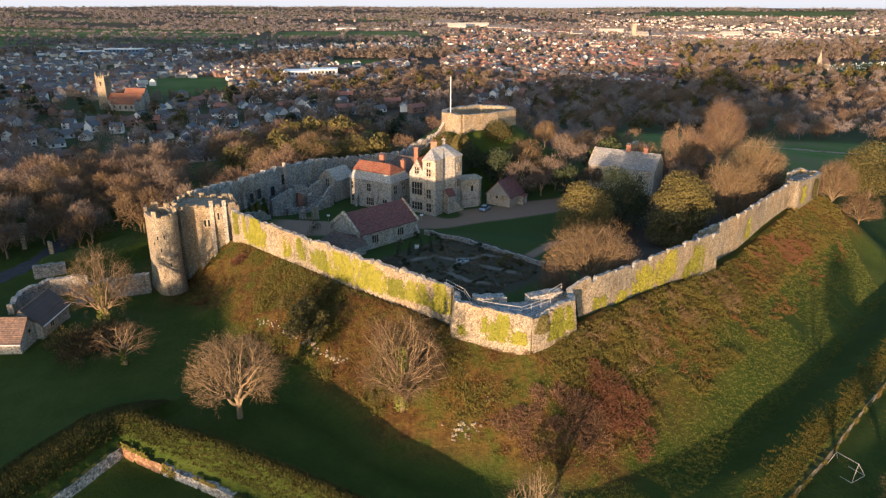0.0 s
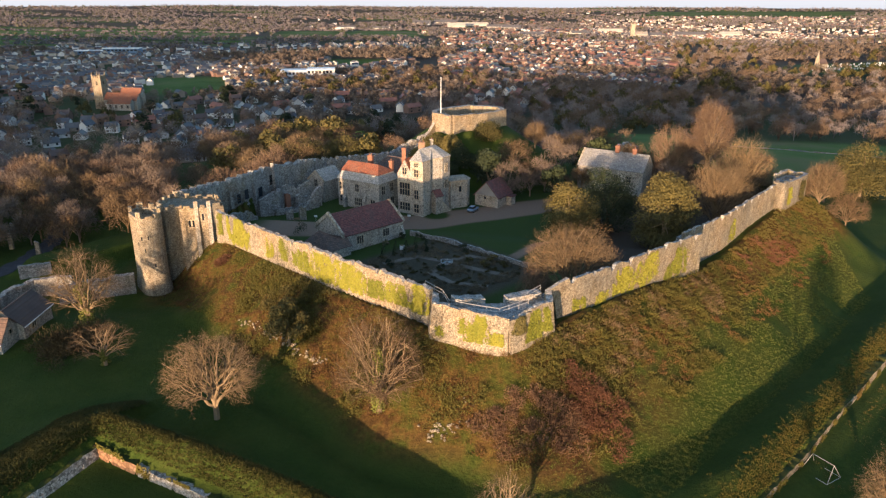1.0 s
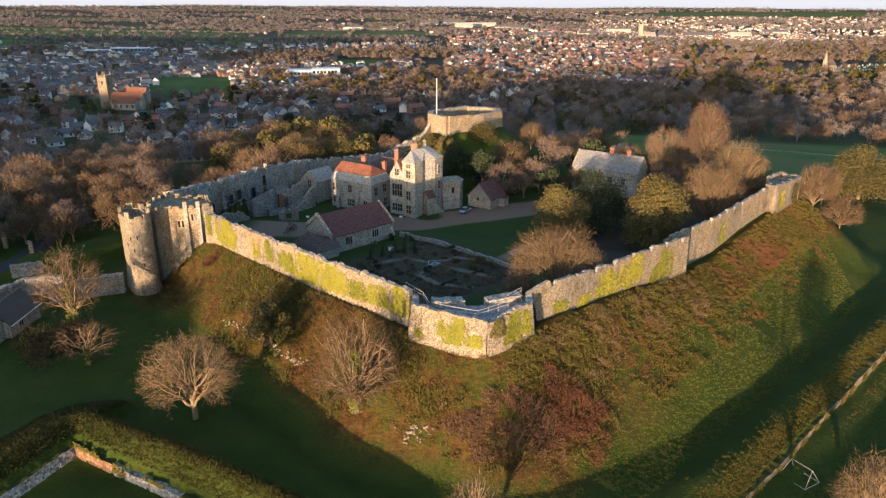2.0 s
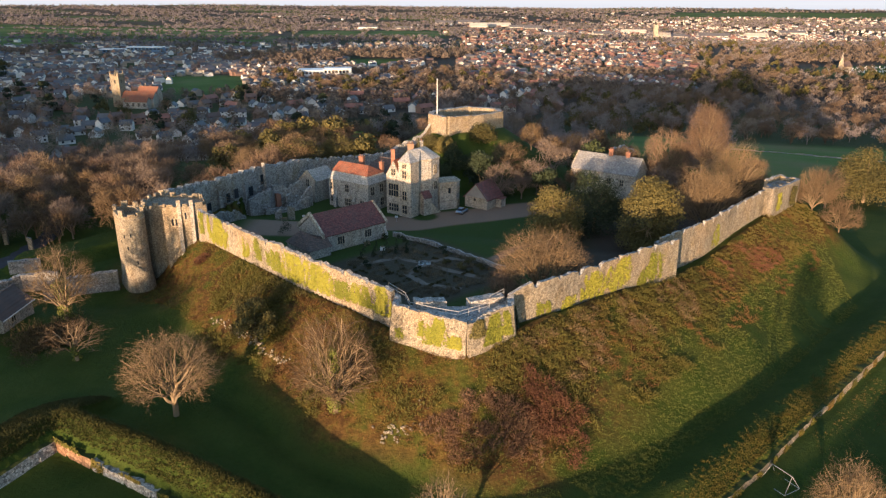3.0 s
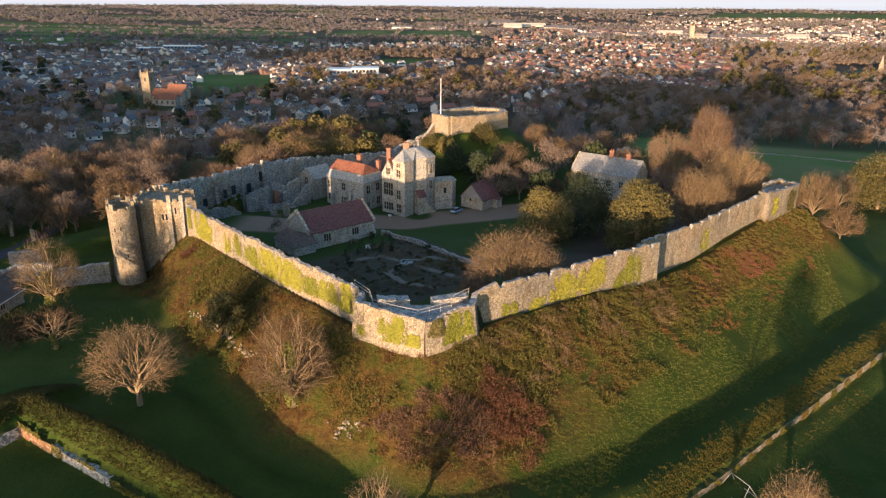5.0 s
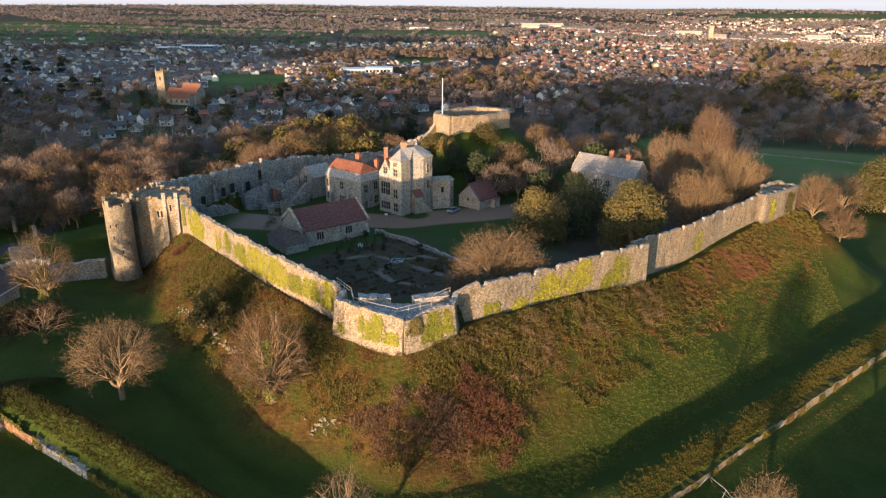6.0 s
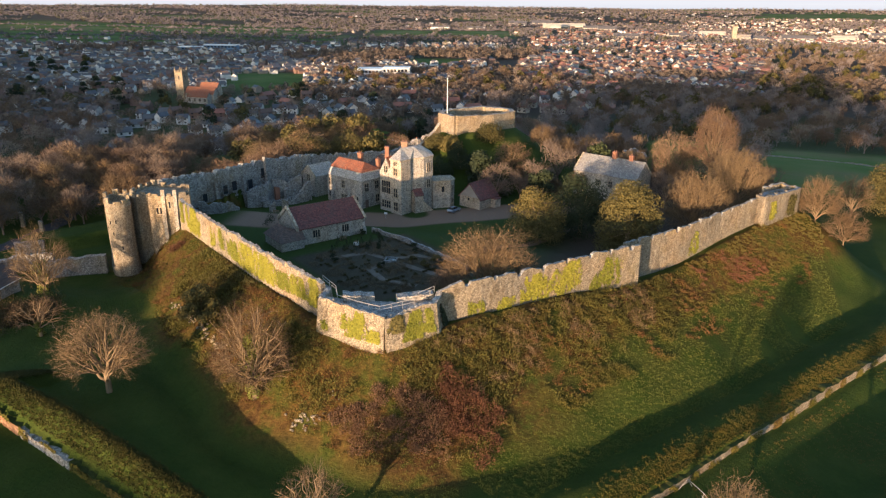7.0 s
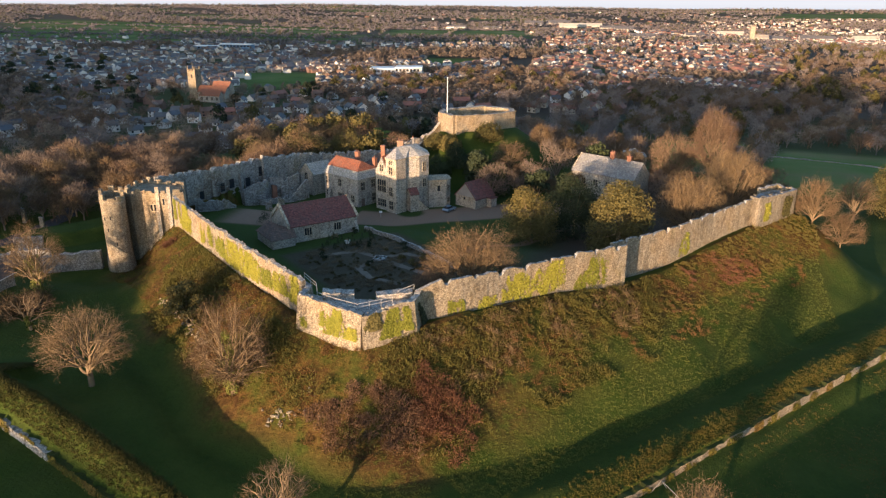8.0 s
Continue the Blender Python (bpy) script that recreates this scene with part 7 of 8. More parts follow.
def college():
    """White flat-roofed blocks in the valley."""
    x, y = -148.0, 788.0
    t = thing("white_building", pose(x, y, gz(x, y), 0, 0, 8), "white flat-roofed modern building with dark windows", "building")
    for dx, dy, l, w, h in ((-14, 6, 30, 26, 9.5), (15, 0, 30, 22, 11.5), (-10, -9, 22, 8, 5.0)):
        bm = bmesh.new()
        add_box(bm, dx - l / 2, dx + l / 2, dy - w / 2, dy + w / 2, -4, h)
        part("block", bm, RENDER_WHITE if dx > 0 else GREY_CLAD, t)
        bm = bmesh.new()
        add_box(bm, dx - l / 2 - 0.3, dx + l / 2 + 0.3, dy - w / 2 - 0.3, dy + w / 2 + 0.3, h + 0.004, h + 0.5)
        part("roof_edge", bm, WHITE, t)
        for k in range(int(l / 4)):
            bm = bmesh.new()
            px = dx - l / 2 + 2 + 4 * k
            add_box(bm, px - 1.3, px + 1.3, dy - w / 2 - 0.05, dy - w / 2 + 0.1, h - 4.2, h - 1.4)
            part("window", bm, GLASS, t)
    x, y = bearing_place(-0.485, 1150)
    s = thing("school_building", pose(x, y, gz(x, y), 0, 0, 4), "long blue-grey school block with banded windows", "school")
    blue = wall_tone("blue_cladding", (0.14, 0.22, 0.33))
    for dx, l, h in ((-26, 46, 6.0), (24, 56, 9.5)):
        bm = bmesh.new()
        add_box(bm, dx - l / 2, dx + l / 2, -9, 9, -4, h)
        part("block", bm, blue, s)
        bm = bmesh.new()
        add_box(bm, dx - l / 2 - 0.5, dx + l / 2 + 0.5, -9.5, 9.5, h + 0.004, h + 0.8)
        part("roof_edge", bm, WHITE, s)
        for k in range(int(l / 6)):
            bm = bmesh.new()
            px = dx - l / 2 + 3 + 6 * k
            add_box(bm, px - 2, px + 2, -9.1, -8.9, h - 3.6, h - 1.2)
            part("window", bm, GLASS, s)


college()


def chapel_on_hill():
    x, y = bearing_place(0.553, 925)
    t = thing("cemetery_chapel", pose(x, y, gz(x, y), 0, 0, 30), "small sunlit cemetery chapel with a slim spire", "chapel")
    bm = bmesh.new()
    gable_body(bm, 16, 8, 7, 13, 3)
    part("wall", bm, ASHLAR, t)
    bm = bmesh.new()
    add_box(bm, -10.5, -7.5, -2, 2, -3, 13)
    part("turret", bm, ASHLAR, t)
    bm = bmesh.new()
    add_tube(bm, (-9, 0, 13), (-9, 0, 24), 2.2, 0.1, 8)
    part("spire", bm, ASHLAR, t)
    roof_slabs(t, 16, 8, 7, 13, ROOF_BROWN, courses=3)


chapel_on_hill()

# ---- ivy and moss on the walls ----
def ivy_patch(line, along, width, low, high, outward, label, mat=None, count=900, seed=1, size=0.2, offset=0.95, lean=0.16):
    """Leaves over a part of a wall face. line: the wall's points; along: metres from its start."""
    r = np.random.RandomState(seed)
    verts, faces = [], []
    lengths = [math.hypot(b[0] - a[0], b[1] - a[1]) for a, b in zip(line, line[1:])]

    def at(s):
        for (a, b), l in zip(zip(line, line[1:]), lengths):
            if s <= l:
                break
            s -= l
        f = s / l
        tx, ty = (b[0] - a[0]) / l, (b[1] - a[1]) / l
        return a[0] + (b[0] - a[0]) * f, a[1] + (b[1] - a[1]) * f, a[2] + (b[2] - a[2]) * f, a[3] + (b[3] - a[3]) * f, tx, ty

    for _ in range(count):
        u, h = r.uniform(-1, 1), r.rand()
        s = along + u * width / 2
        lo = low + 0.3 * (high - low) * max(0, noise.noise((s * 0.9, seed * 2.1, 1.0)) + 0.3 * abs(u))
        hi = high - (high - low) * 0.8 * max(0, 0.1 + noise.noise((s * 0.6, seed * 1.3, 5.0)) + 0.5 * abs(u) ** 3 - 0.1)
        at_h = low + (high - low) * h
        if not lo + r.uniform(-0.06, 0.06) < at_h < hi + r.uniform(-0.08, 0.08):
            continue
        x, y, foot, top, tx, ty = at(max(0, min(sum(lengths) - 0.01, s)))
        nx, ny = (ty, -tx) if outward > 0 else (-ty, tx)
        z = foot + (top - foot) * at_h
        if noise.noise((s * 1.1, z * 0.35, seed * 3.7)) + 0.5 * noise.noise((s * 2.6, z * 0.9, seed)) + r.normal() * 0.2 < -0.33 + 0.6 * abs(u) ** 3:
            continue
        o = offset + lean * (1 - (z - foot) / (top - foot)) + r.uniform(-0.02, 0.14)
        p = np.array((x + nx * o, y + ny * o, z))
        n = np.array((nx, ny, 0.35)) + r.normal(size=3) * 0.4
        n /= np.linalg.norm(n)
        a = np.cross(n, r.normal(size=3))
        a /= np.linalg.norm(a)
        b = np.cross(n, a)
        q = size * r.uniform(0.6, 1.3)
        k = len(verts)
        verts += [p - a * q, p + b * q * 0.8, p + a * q, p - b * q * 0.8]
        faces.append((k, k + 1, k + 2, k + 3))
    ob = mesh_object("ivy", verts, faces, mat or IVY)
    return tagged(ob, label, "ivy", "wall ivy")


IVY_WORDS = "bright yellow-green ivy and moss on the curtain wall"
BAST = [(x, y, 12.3, z) for (x, y), z in zip(BAST_PLAN, BAST_TOP)]
for k, (s, w, lo, hi, n) in enumerate(((2.0, 4.4, 0.0, 1.02, 2600), (6.6, 5.6, 0.08, 0.8, 2300), (11.4, 5.4, 0.05, 0.72, 2000), (16.4, 6.4, 0.0, 0.9, 3400), (23.0, 10.0, 0.0, 0.9, 6200), (30.2, 6.6, 0.1, 0.78, 2400), (36.0, 3.6, 0.2, 0.95, 1300), (40.5, 3.4, 0.1, 0.8, 1100), (51.6, 9.0, 0.04, 1.04, 6400), (58.8, 2.6, 0.2, 1.0, 1100))):
    ivy_patch(WEST, s, w, lo, hi, -1, IVY_WORDS, count=int(n * 1.5), seed=k + 1, size=0.125)
# along the bastion's faces: metres from its west end
for k, (s, w, lo, hi, n, far) in enumerate(((11.2, 4.6, 0.1, 0.95, 2300, 0.26), (8.4, 1.5, 0.3, 0.75, 420, 0.3), (14.0, 2.4, 0.1, 0.5, 700, 0.35), (5.2, 1.6, 0.1, 0.45, 220, 0.35), (19.8, 3.6, 0.1, 0.95, 1900, 0.26), (22.6, 2.8, 0.2, 0.9, 1300, 0.26))):
    ivy_patch(BAST, s, w, lo, hi, 1, "lime-green ivy hanging on the corner bastion", count=int(n * 1.5), seed=k + 21, size=0.13, offset=0.05, lean=0.75)
ivy_patch(BAST, 17.2, 2.6, 0.45, 1.0, 1, "dark green ivy at the bastion's angle", LEAF, 900, 41, 0.2, 0.1, 0.75)
ivy_patch(BAST, 26.6, 3.2, 0.0, 0.9, 1, "dark ivy in the bastion's shaded return", LEAF_DARK, 1100, 42, 0.2, 0.1, 0.75)
for k, (s, w, lo, hi, n) in enumerate(((6.5, 3.0, 0.0, 0.4, 600), (12.5, 4.0, 0.0, 0.35, 500), (18.6, 6.4, 0.08, 0.85, 2300), (25.6, 8.0, 0.1, 0.98, 3300), (36.8, 6.4, 0.1, 1.0, 2400), (33.0, 3.0, 0.0, 0.5, 600))):
    ivy_patch(SOUTH, s, w, lo, hi, 1, IVY_WORDS, count=int(n * 1.4), seed=k + 51, size=0.14)
ivy_patch(SOUTH2, 22.0, 3.6, 0.1, 0.75, 1, IVY_WORDS, count=700, seed=61)
TOWER_E = [(85.0, 163.6, 13.5, 19.2), (85.4, 160.8, 13.5, 19.2), (91.4, 166.6, 13.5, 19.2), (95.8, 171.2, 13.5, 19.2)]
ivy_patch(TOWER_E, 5.4, 3.2, 0.05, 0.8, 1, "yellow ivy on the angle tower", count=700, seed=71)
ivy_patch(TOWER_E, 13.6, 4.2, 0.0, 0.9, 1, "green ivy on the angle tower", LEAF, 900, 72, 0.26)


GRASSY = foliage_material("rough_grass", [(0.06, 0.055, 0.009), (0.09, 0.081, 0.013), (0.116, 0.086, 0.019), (0.137, 0.08, 0.024)], 0.07, 0.16)
WEST_LOW = notch_line(0.0, 40.0)
for at_b, wide, lo, hi in ((3.0, 5.0, 0.75, 1.1), (8.6, 2.4, 0.1, 1.05), (14.0, 4.0, 0.85, 1.1), (20.5, 4.0, 0.2, 1.05), (24.5, 5.0, 0.1, 1.05), (29.0, 5.0, 0.1, 1.05), (33.5, 5.0, 0.1, 1.05)):
    ivy_patch(WEST_LOW, at_b, wide, lo, hi, 1, "grass and herbs hanging over the outer wall", GRASSY, 420, 81 + int(at_b), 0.15, 0.62)
for k in range(20):
    ivy_patch(SOUTH_LOW, 3.0 + 5.4 * k + rng.uniform(-2, 2), rng.uniform(2.0, 5.0), rng.uniform(0.2, 0.6), 1.05, 1, "grass and herbs hanging over the outer wall", GRASSY, 320, 101 + k, 0.15)


# ---- scrub on the mound ----
def scrub(name, spots, mat, label, blades, spread, height, long, wide):
    """Low bushes: many thin shoots each, in one mesh."""
    n = len(spots)
    r = np.random.RandomState(n)
    P = np.array(spots)
    Z = ground_height(P[:, 0], P[:, 1])
    d = r.normal(size=(n, blades, 3))
    d /= np.linalg.norm(d, axis=2, keepdims=True)
    d[:, :, 2] = np.abs(d[:, :, 2])
    s = P[:, 2][:, None, None]
    q = r.uniform(0.35, 1.0, (n, blades, 1))
    c = np.stack([P[:, 0], P[:, 1], Z], -1)[:, None, :] + d * q * s * np.array((spread, spread, height))
    v = d + r.normal(size=d.shape) * 0.5 + np.array((0, 0, 0.5))
    v /= np.linalg.norm(v, axis=2, keepdims=True)
    u = np.cross(v, r.normal(size=v.shape))
    u /= np.linalg.norm(u, axis=2, keepdims=True)
    e = c + v * long * r.uniform(0.5, 1.4, (n, blades, 1))
    tri = np.stack([c - u * wide, c + u * wide, e], 2).reshape(-1, 3)
    me = bpy.data.meshes.new(name)
    k = n * blades
    me.vertices.add(k * 3)
    me.vertices.foreach_set("co", tri.astype(np.float32).ravel())
    me.loops.add(k * 3)
    me.loops.foreach_set("vertex_index", np.arange(k * 3, dtype=np.int32))
    me.polygons.add(k)
    me.polygons.foreach_set("loop_start", np.arange(0, k * 3, 3, dtype=np.int32))
    me.update()
    me.materials.append(mat)
    return tagged(new(name, me), label, "scrub", kind="stuff")


def slope_spots(n, x0, x1, y0, y1, d0, d1, s0, s1, keep=None):
    out = []
    for _ in range(n * 14):
        x, y = rng.uniform(x0, x1), rng.uniform(y0, y1)
        if keep and not keep(x, y):
            continue
        out.append((x, y, rng.uniform(s0, s1)))
    P = np.array(out)
    d = mound_distance(P[:, 0], P[:, 1])
    good = P[(d > d0) & (d < d1)]
    return good[:n]


STONE_LINE = [(-32.4, 110.1), (-27.4, 105.9), (-22.8, 102.0), (-18.8, 97.7), (-15.8, 95.3)]


def off_stones(x, y):
    """Whether a tuft stands clear of the two lines of fallen stones."""
    if (x - 3.4) ** 2 / 5.0 + (y - 81.0) ** 2 / 0.9 < 1:
        return False
    for (ax, ay), (bx, by) in zip(STONE_LINE, STONE_LINE[1:]):
        u, v = bx - ax, by - ay
        f = min(1, max(0, ((x - ax) * u + (y - ay) * v) / (u * u + v * v)))
        if math.hypot(x - ax - u * f, y - ay - v * f) < 0.8:
            return False
    return True


SCRUB_BROWN = foliage_material("bramble_brown", [(0.05, 0.032, 0.02), (0.1, 0.058, 0.034), (0.15, 0.088, 0.05)], 0.3)
RED1, RED2, RED3, RED4 = (26.0, 87.0), (18.3, 82.3), (11.5, 80.0), (-40.6, 128.0)
BRACKEN = foliage_material("bracken", [(0.075, 0.04, 0.016), (0.12, 0.064, 0.022), (0.16, 0.085, 0.03)], 0.1)
LOW_GREEN = foliage_material("slope_grass", [(0.066, 0.076, 0.014), (0.096, 0.108, 0.019), (0.125, 0.124, 0.025), (0.145, 0.112, 0.034)], 0.2, 0.16)
GOLDEN = foliage_material("golden_brambles", [(0.06, 0.05, 0.013), (0.092, 0.076, 0.018), (0.13, 0.1, 0.027)], 0.3, 0.16)
green = [(x, y, s) for x, y, s in slope_spots(9000, 14, 100, 62, 165, 8.5, 24, 0.3, 0.6) if noise.noise((x * 0.12, y * 0.12, 3.1)) > -0.35]
scrub("slope_grass", green, LOW_GREEN, "short green tussocks on the lower slope", 14, 0.9, 0.08, 0.18, 0.03)
gold = [(x, y, s) for x, y, s in slope_spots(950, 17, 62, 78, 130, 0.8, 7.5, 0.3, 0.75) if noise.noise((x * 0.09, y * 0.09, 1.7)) + 0.5 * noise.noise((x * 0.4, y * 0.4, 1.7)) > -0.12]
gold += [(x, y, s) for x, y, s in slope_spots(750, 58, 102, 122, 178, 0.6, 10, 0.3, 0.7) if noise.noise((x * 0.1, y * 0.1, 6.7)) + 0.5 * noise.noise((x * 0.4, y * 0.4, 2.7)) > -0.05]
scrub("golden_brambles", gold, GOLDEN, "leafy olive-gold brambles under the south wall", 60, 1.0, 0.9, 0.22, 0.07)
upper = [(x, y, s) for x, y, s in slope_spots(17000, -60, 100, 66, 172, 0.8, 22, 0.4, 0.8) if float(mound_distance(x, y)) < (14 if x < 20 else 10) + 2 * noise.noise((x * 0.2, y * 0.2, 0.3)) and off_stones(x, y)]
scrub("rough_grass", upper, GRASSY, "rough winter grass on the mound's slopes", 10, 0.7, 0.12, 0.32, 0.04)
patch = lambda x, y: noise.noise((x * 0.13, y * 0.13, 2.3)) + 0.6 * noise.noise((x * 0.35, y * 0.35, 5.0)) > 0.02 and off_stones(x, y)
scrub("brambles", slope_spots(1500, -34, 60, 66, 140, 1.2, 15, 0.6, 1.4, patch), SCRUB, "tangled olive and brown brambles on the mound", 46, 1.0, 0.9, 0.38, 0.06)
patch2 = lambda x, y: noise.noise((x * 0.11, y * 0.11, 9.3)) + 0.6 * noise.noise((x * 0.3, y * 0.3, 1.0)) > 0.12
scrub("bracken", slope_spots(950, -55, 95, 66, 165, 1.2, 14, 0.5, 1.1, patch2), BRACKEN, "dry brown bracken on the mound", 46, 1.0, 0.6, 0.34, 0.05)
def thick(cx, cy, rx, ry, n, s0, s1, seed):
    out = []
    for _ in range(n):
        a, q = rng.uniform(0, math.tau), math.sqrt(rng.random())
        q *= 0.8 + 0.35 * noise.noise((math.cos(a) * 1.4, math.sin(a) * 1.4, seed))
        out.append((cx + rx * q * math.cos(a), cy + ry * q * math.sin(a), rng.uniform(s0, s1)))
    return out


scrub("red_thicket", thick(RED1[0], RED1[1], 6.5, 5.5, 70, 0.9, 1.9, 3.0), SCRUB_RED, "dense dark red bramble thicket below the bastion", 260, 1.0, 1.15, 0.3, 0.055)
scrub("brown_thicket", thick(RED2[0], RED2[1], 6.5, 5.0, 60, 0.8, 1.7, 7.0), SCRUB_BROWN, "tangle of red-brown stems below the bastion", 220, 1.0, 1.1, 0.35, 0.045)
scrub("red_bush", thick(RED4[0], RED4[1], 1.8, 1.6, 14, 0.7, 1.2, 4.0), SCRUB_RED, "round red-brown bush under the gatehouse", 200, 1.0, 1.1, 0.25, 0.05)
scrub("brown_thicket", thick(RED3[0], RED3[1], 5.0, 4.0, 34, 0.7, 1.5, 11.0), SCRUB_BROWN, "tangle of red-brown stems beside the thicket", 200, 1.1, 0.9, 0.35, 0.045)
red = [(x, y, s) for x, y, s in slope_spots(700, 48, 85, 108, 158, 1.5, 9, 0.5, 1.1) if noise.noise((x * 0.1, y * 0.1, 4.4)) + 0.5 * noise.noise((x * 0.3, y * 0.3, 4.4)) > 0.17]
scrub("red_brambles", red, SCRUB_RED, "patches of red-brown brambles under the south wall", 60, 1.0, 0.8, 0.28, 0.06)
dark = [(x, y, s) for x, y, s in slope_spots(420, -30, 2, 88, 126, 1.5, 12, 0.7, 1.7) if noise.noise((x * 0.12, y * 0.12, 6.4)) > 0.02]
scrub("dark_bushes", dark, LEAF, "dark green bushes under the west wall", 130, 1.0, 1.2, 0.3, 0.065)
brown = [(x, y, s) for x, y, s in slope_spots(300, 17, 60, 78, 126, 2.0, 9, 0.7, 1.5) if noise.noise((x * 0.14, y * 0.14, 8.8)) > 0.0]
scrub("thorn_bushes", brown, TWIG, "brown thorn bushes under the south wall", 90, 1.0, 1.1, 0.4, 0.035)
foot = [(-60.5 + rng.gauss(0, 2.6), 106.5 + rng.gauss(0, 2.6), rng.uniform(0.9, 1.8)) for _ in range(70)]
scrub("hedge_scrub", foot, foliage_material("undergrowth", [(0.03, 0.026, 0.012), (0.06, 0.046, 0.02), (0.095, 0.07, 0.032)], 0.3), "dark brown undergrowth round the trees by the gate", 170, 1.3, 1.7, 0.45, 0.06)
field = [(rng.uniform(58, 130), rng.uniform(56, 130), rng.uniform(0.3, 0.7)) for _ in range(14000)]
field = [(x, y, s) for x, y, s in field if (x - 19.5) * 0.69 - (y - 99.1) * 0.72 > 37.5 and noise.noise((x * 0.07, y * 0.07, 2.0)) > -0.2]
scrub("field_grass", field[:6000], GRASSY, "rough grass of the field beyond the outer wall", 8, 0.7, 0.1, 0.2, 0.035)

bank = []
BANK_HERBS = foliage_material("bank_herbs", [(0.026, 0.032, 0.008), (0.055, 0.054, 0.012), (0.085, 0.068, 0.018), (0.12, 0.082, 0.026)], 0.25, 0.3)
for _ in range(52000):
    x, y = rng.uniform(-60, 8), rng.uniform(52, 88)
    a, b, dn = (float(v) for v in notch_place(x, y))
    if 0.5 < dn < (9.0 if b < 0 else 3.6):
        bank.append((x, y, rng.uniform(0.4, 0.9)))
scrub("bank_herbage", bank[:9000], BANK_HERBS, "tufted olive herbage on the outer bank", 16, 0.8, 0.12, 0.26, 0.05)
edge = []
for _ in range(9000):
    f, o = rng.uniform(-5, 120), rng.gauss(34.0, 1.1)
    x, y = 19.5 + 0.72 * f + 0.69 * o, 99.1 + 0.69 * f - 0.72 * o
    if o < 36.3 and noise.noise((x * 0.2, y * 0.2, 3.0)) > -0.5:
        edge.append((x, y, rng.uniform(0.4, 0.9)))
scrub("wall_top_herbage", edge[:4200], GRASSY, "brown and green herbage along the outer wall", 10, 0.7, 0.15, 0.24, 0.04)

# ---- loose rubble showing through the west slope ----
def rubble(spots):
    for x, y, s in spots:
        bm = bmesh.new()
        bmesh.ops.create_icosphere(bm, subdivisions=1, radius=s)
        for v in bm.verts:
            v.co *= 1 + rng.uniform(-0.25, 0.2)
            v.co.z *= 0.9
        ob = part("rubble_stone", bm, STONE)
        ob.matrix_world = pose(x, y, gz(x, y) + s * 0.45, 0, 0, rng.uniform(0, 360))
        tagged(ob, "pale lump of fallen masonry in the grass", "stone", "fallen stones")


for f in [rng.random() * 3.999 for _ in range(105)]:
    (ax, ay), (bx, by) = STONE_LINE[int(f)], STONE_LINE[int(f) + 1]
    rubble([(ax + (bx - ax) * (f % 1) + rng.gauss(0, 0.45), ay + (by - ay) * (f % 1) + rng.gauss(0, 0.45), rng.uniform(0.1, 0.3))])
rubble([(3.4 + rng.gauss(0, 1.5), 81.0 + rng.gauss(0, 0.5), rng.uniform(0.1, 0.3)) for _ in range(48)])
rubble([(12.0 + rng.gauss(0, 4), 84.0 + rng.gauss(0, 1.5), rng.uniform(0.12, 0.2)) for _ in range(8)])


# ---- the garden in front of the chapel ----
def topiary(x, y, h, w):
    t = thing("topiary", stand(x, y), "small clipped dark conical yew in the garden", "shrub", "garden yews")
    bm = bmesh.new()
    add_tube(bm, (0, 0, -0.1), (0, 0, 0.25), 0.06, 0.06, 5)
    part("stem", bm, BARK, t)
    r = np.random.RandomState(int(x * 31 + y * 7))
    verts, faces = [], []
    for _ in range(150):
        f, a = r.rand(), r.uniform(0, 6.28)
        rad = w / 2 * (1 - f) * r.uniform(0.8, 1.05)
        p = np.array((math.cos(a) * rad, math.sin(a) * rad, 0.15 + h * f))
        q = r.normal(size=(2, 3)) * 0.11
        k = len(verts)
        verts += [p, p + q[0], p + q[1]]
        faces.append((k, k + 1, k + 2))
    mesh_object("foliage", verts, faces, LEAF_DARK).parent = t


for k in range(16):
    topiary(-9.5 + (k % 5) * 2.3 + rng.uniform(-0.2, 0.2), 137.0 + (k // 5) * 2.4 + (k % 5) * 0.9, rng.uniform(1.3, 1.9), 0.9)
PAVE = plain_material("garden_gravel", (0.19, 0.158, 0.125), (0.135, 0.112, 0.09), 5.0, 0.95, 0.4)


def path_strip(name, pts, w, mat, label, lift=0.04):
    verts, faces = [], []
    dense = []
    for (ax, ay), (bx, by) in zip(pts, pts[1:]):
        n = max(1, int(math.hypot(bx - ax, by - ay)))
        dense += [(ax + (bx - ax) * k / n, ay + (by - ay) * k / n) for k in range(n)]
    dense.append(pts[-1])
    for i, (x, y) in enumerate(dense):
        p, q = dense[max(0, i - 1)], dense[min(len(dense) - 1, i + 1)]
        l = math.hypot(q[0] - p[0], q[1] - p[1])
        nx, ny = -(q[1] - p[1]) / l, (q[0] - p[0]) / l
        for o in (-0.5, 0.5):
            ww = w * (1 + 0.12 * math.sin(i * 1.3 + o))
            X, Y = x + nx * o * ww, y + ny * o * ww
            verts += [(X, Y, gz(X, Y) + lift), (X, Y, gz(X, Y) - 0.3)]
    for i in range(len(dense) - 1):
        a = i * 4
        faces += [(a, a + 2, a + 6, a + 4), (a + 1, a, a + 4, a + 5), (a + 2, a + 3, a + 7, a + 6)]
    return tagged(mesh_object(name, verts, faces, mat), label, "path", kind="structure")


path_strip("path_garden", [(-9, 133), (-2, 137.5), (4, 134.5), (9, 131), (16, 127)], 1.5, PAVE, "pale gravel garden path")
path_strip("path_garden", [(4, 134.5), (1, 128), (5, 123), (12, 121)], 1.4, PAVE, "pale gravel garden path")
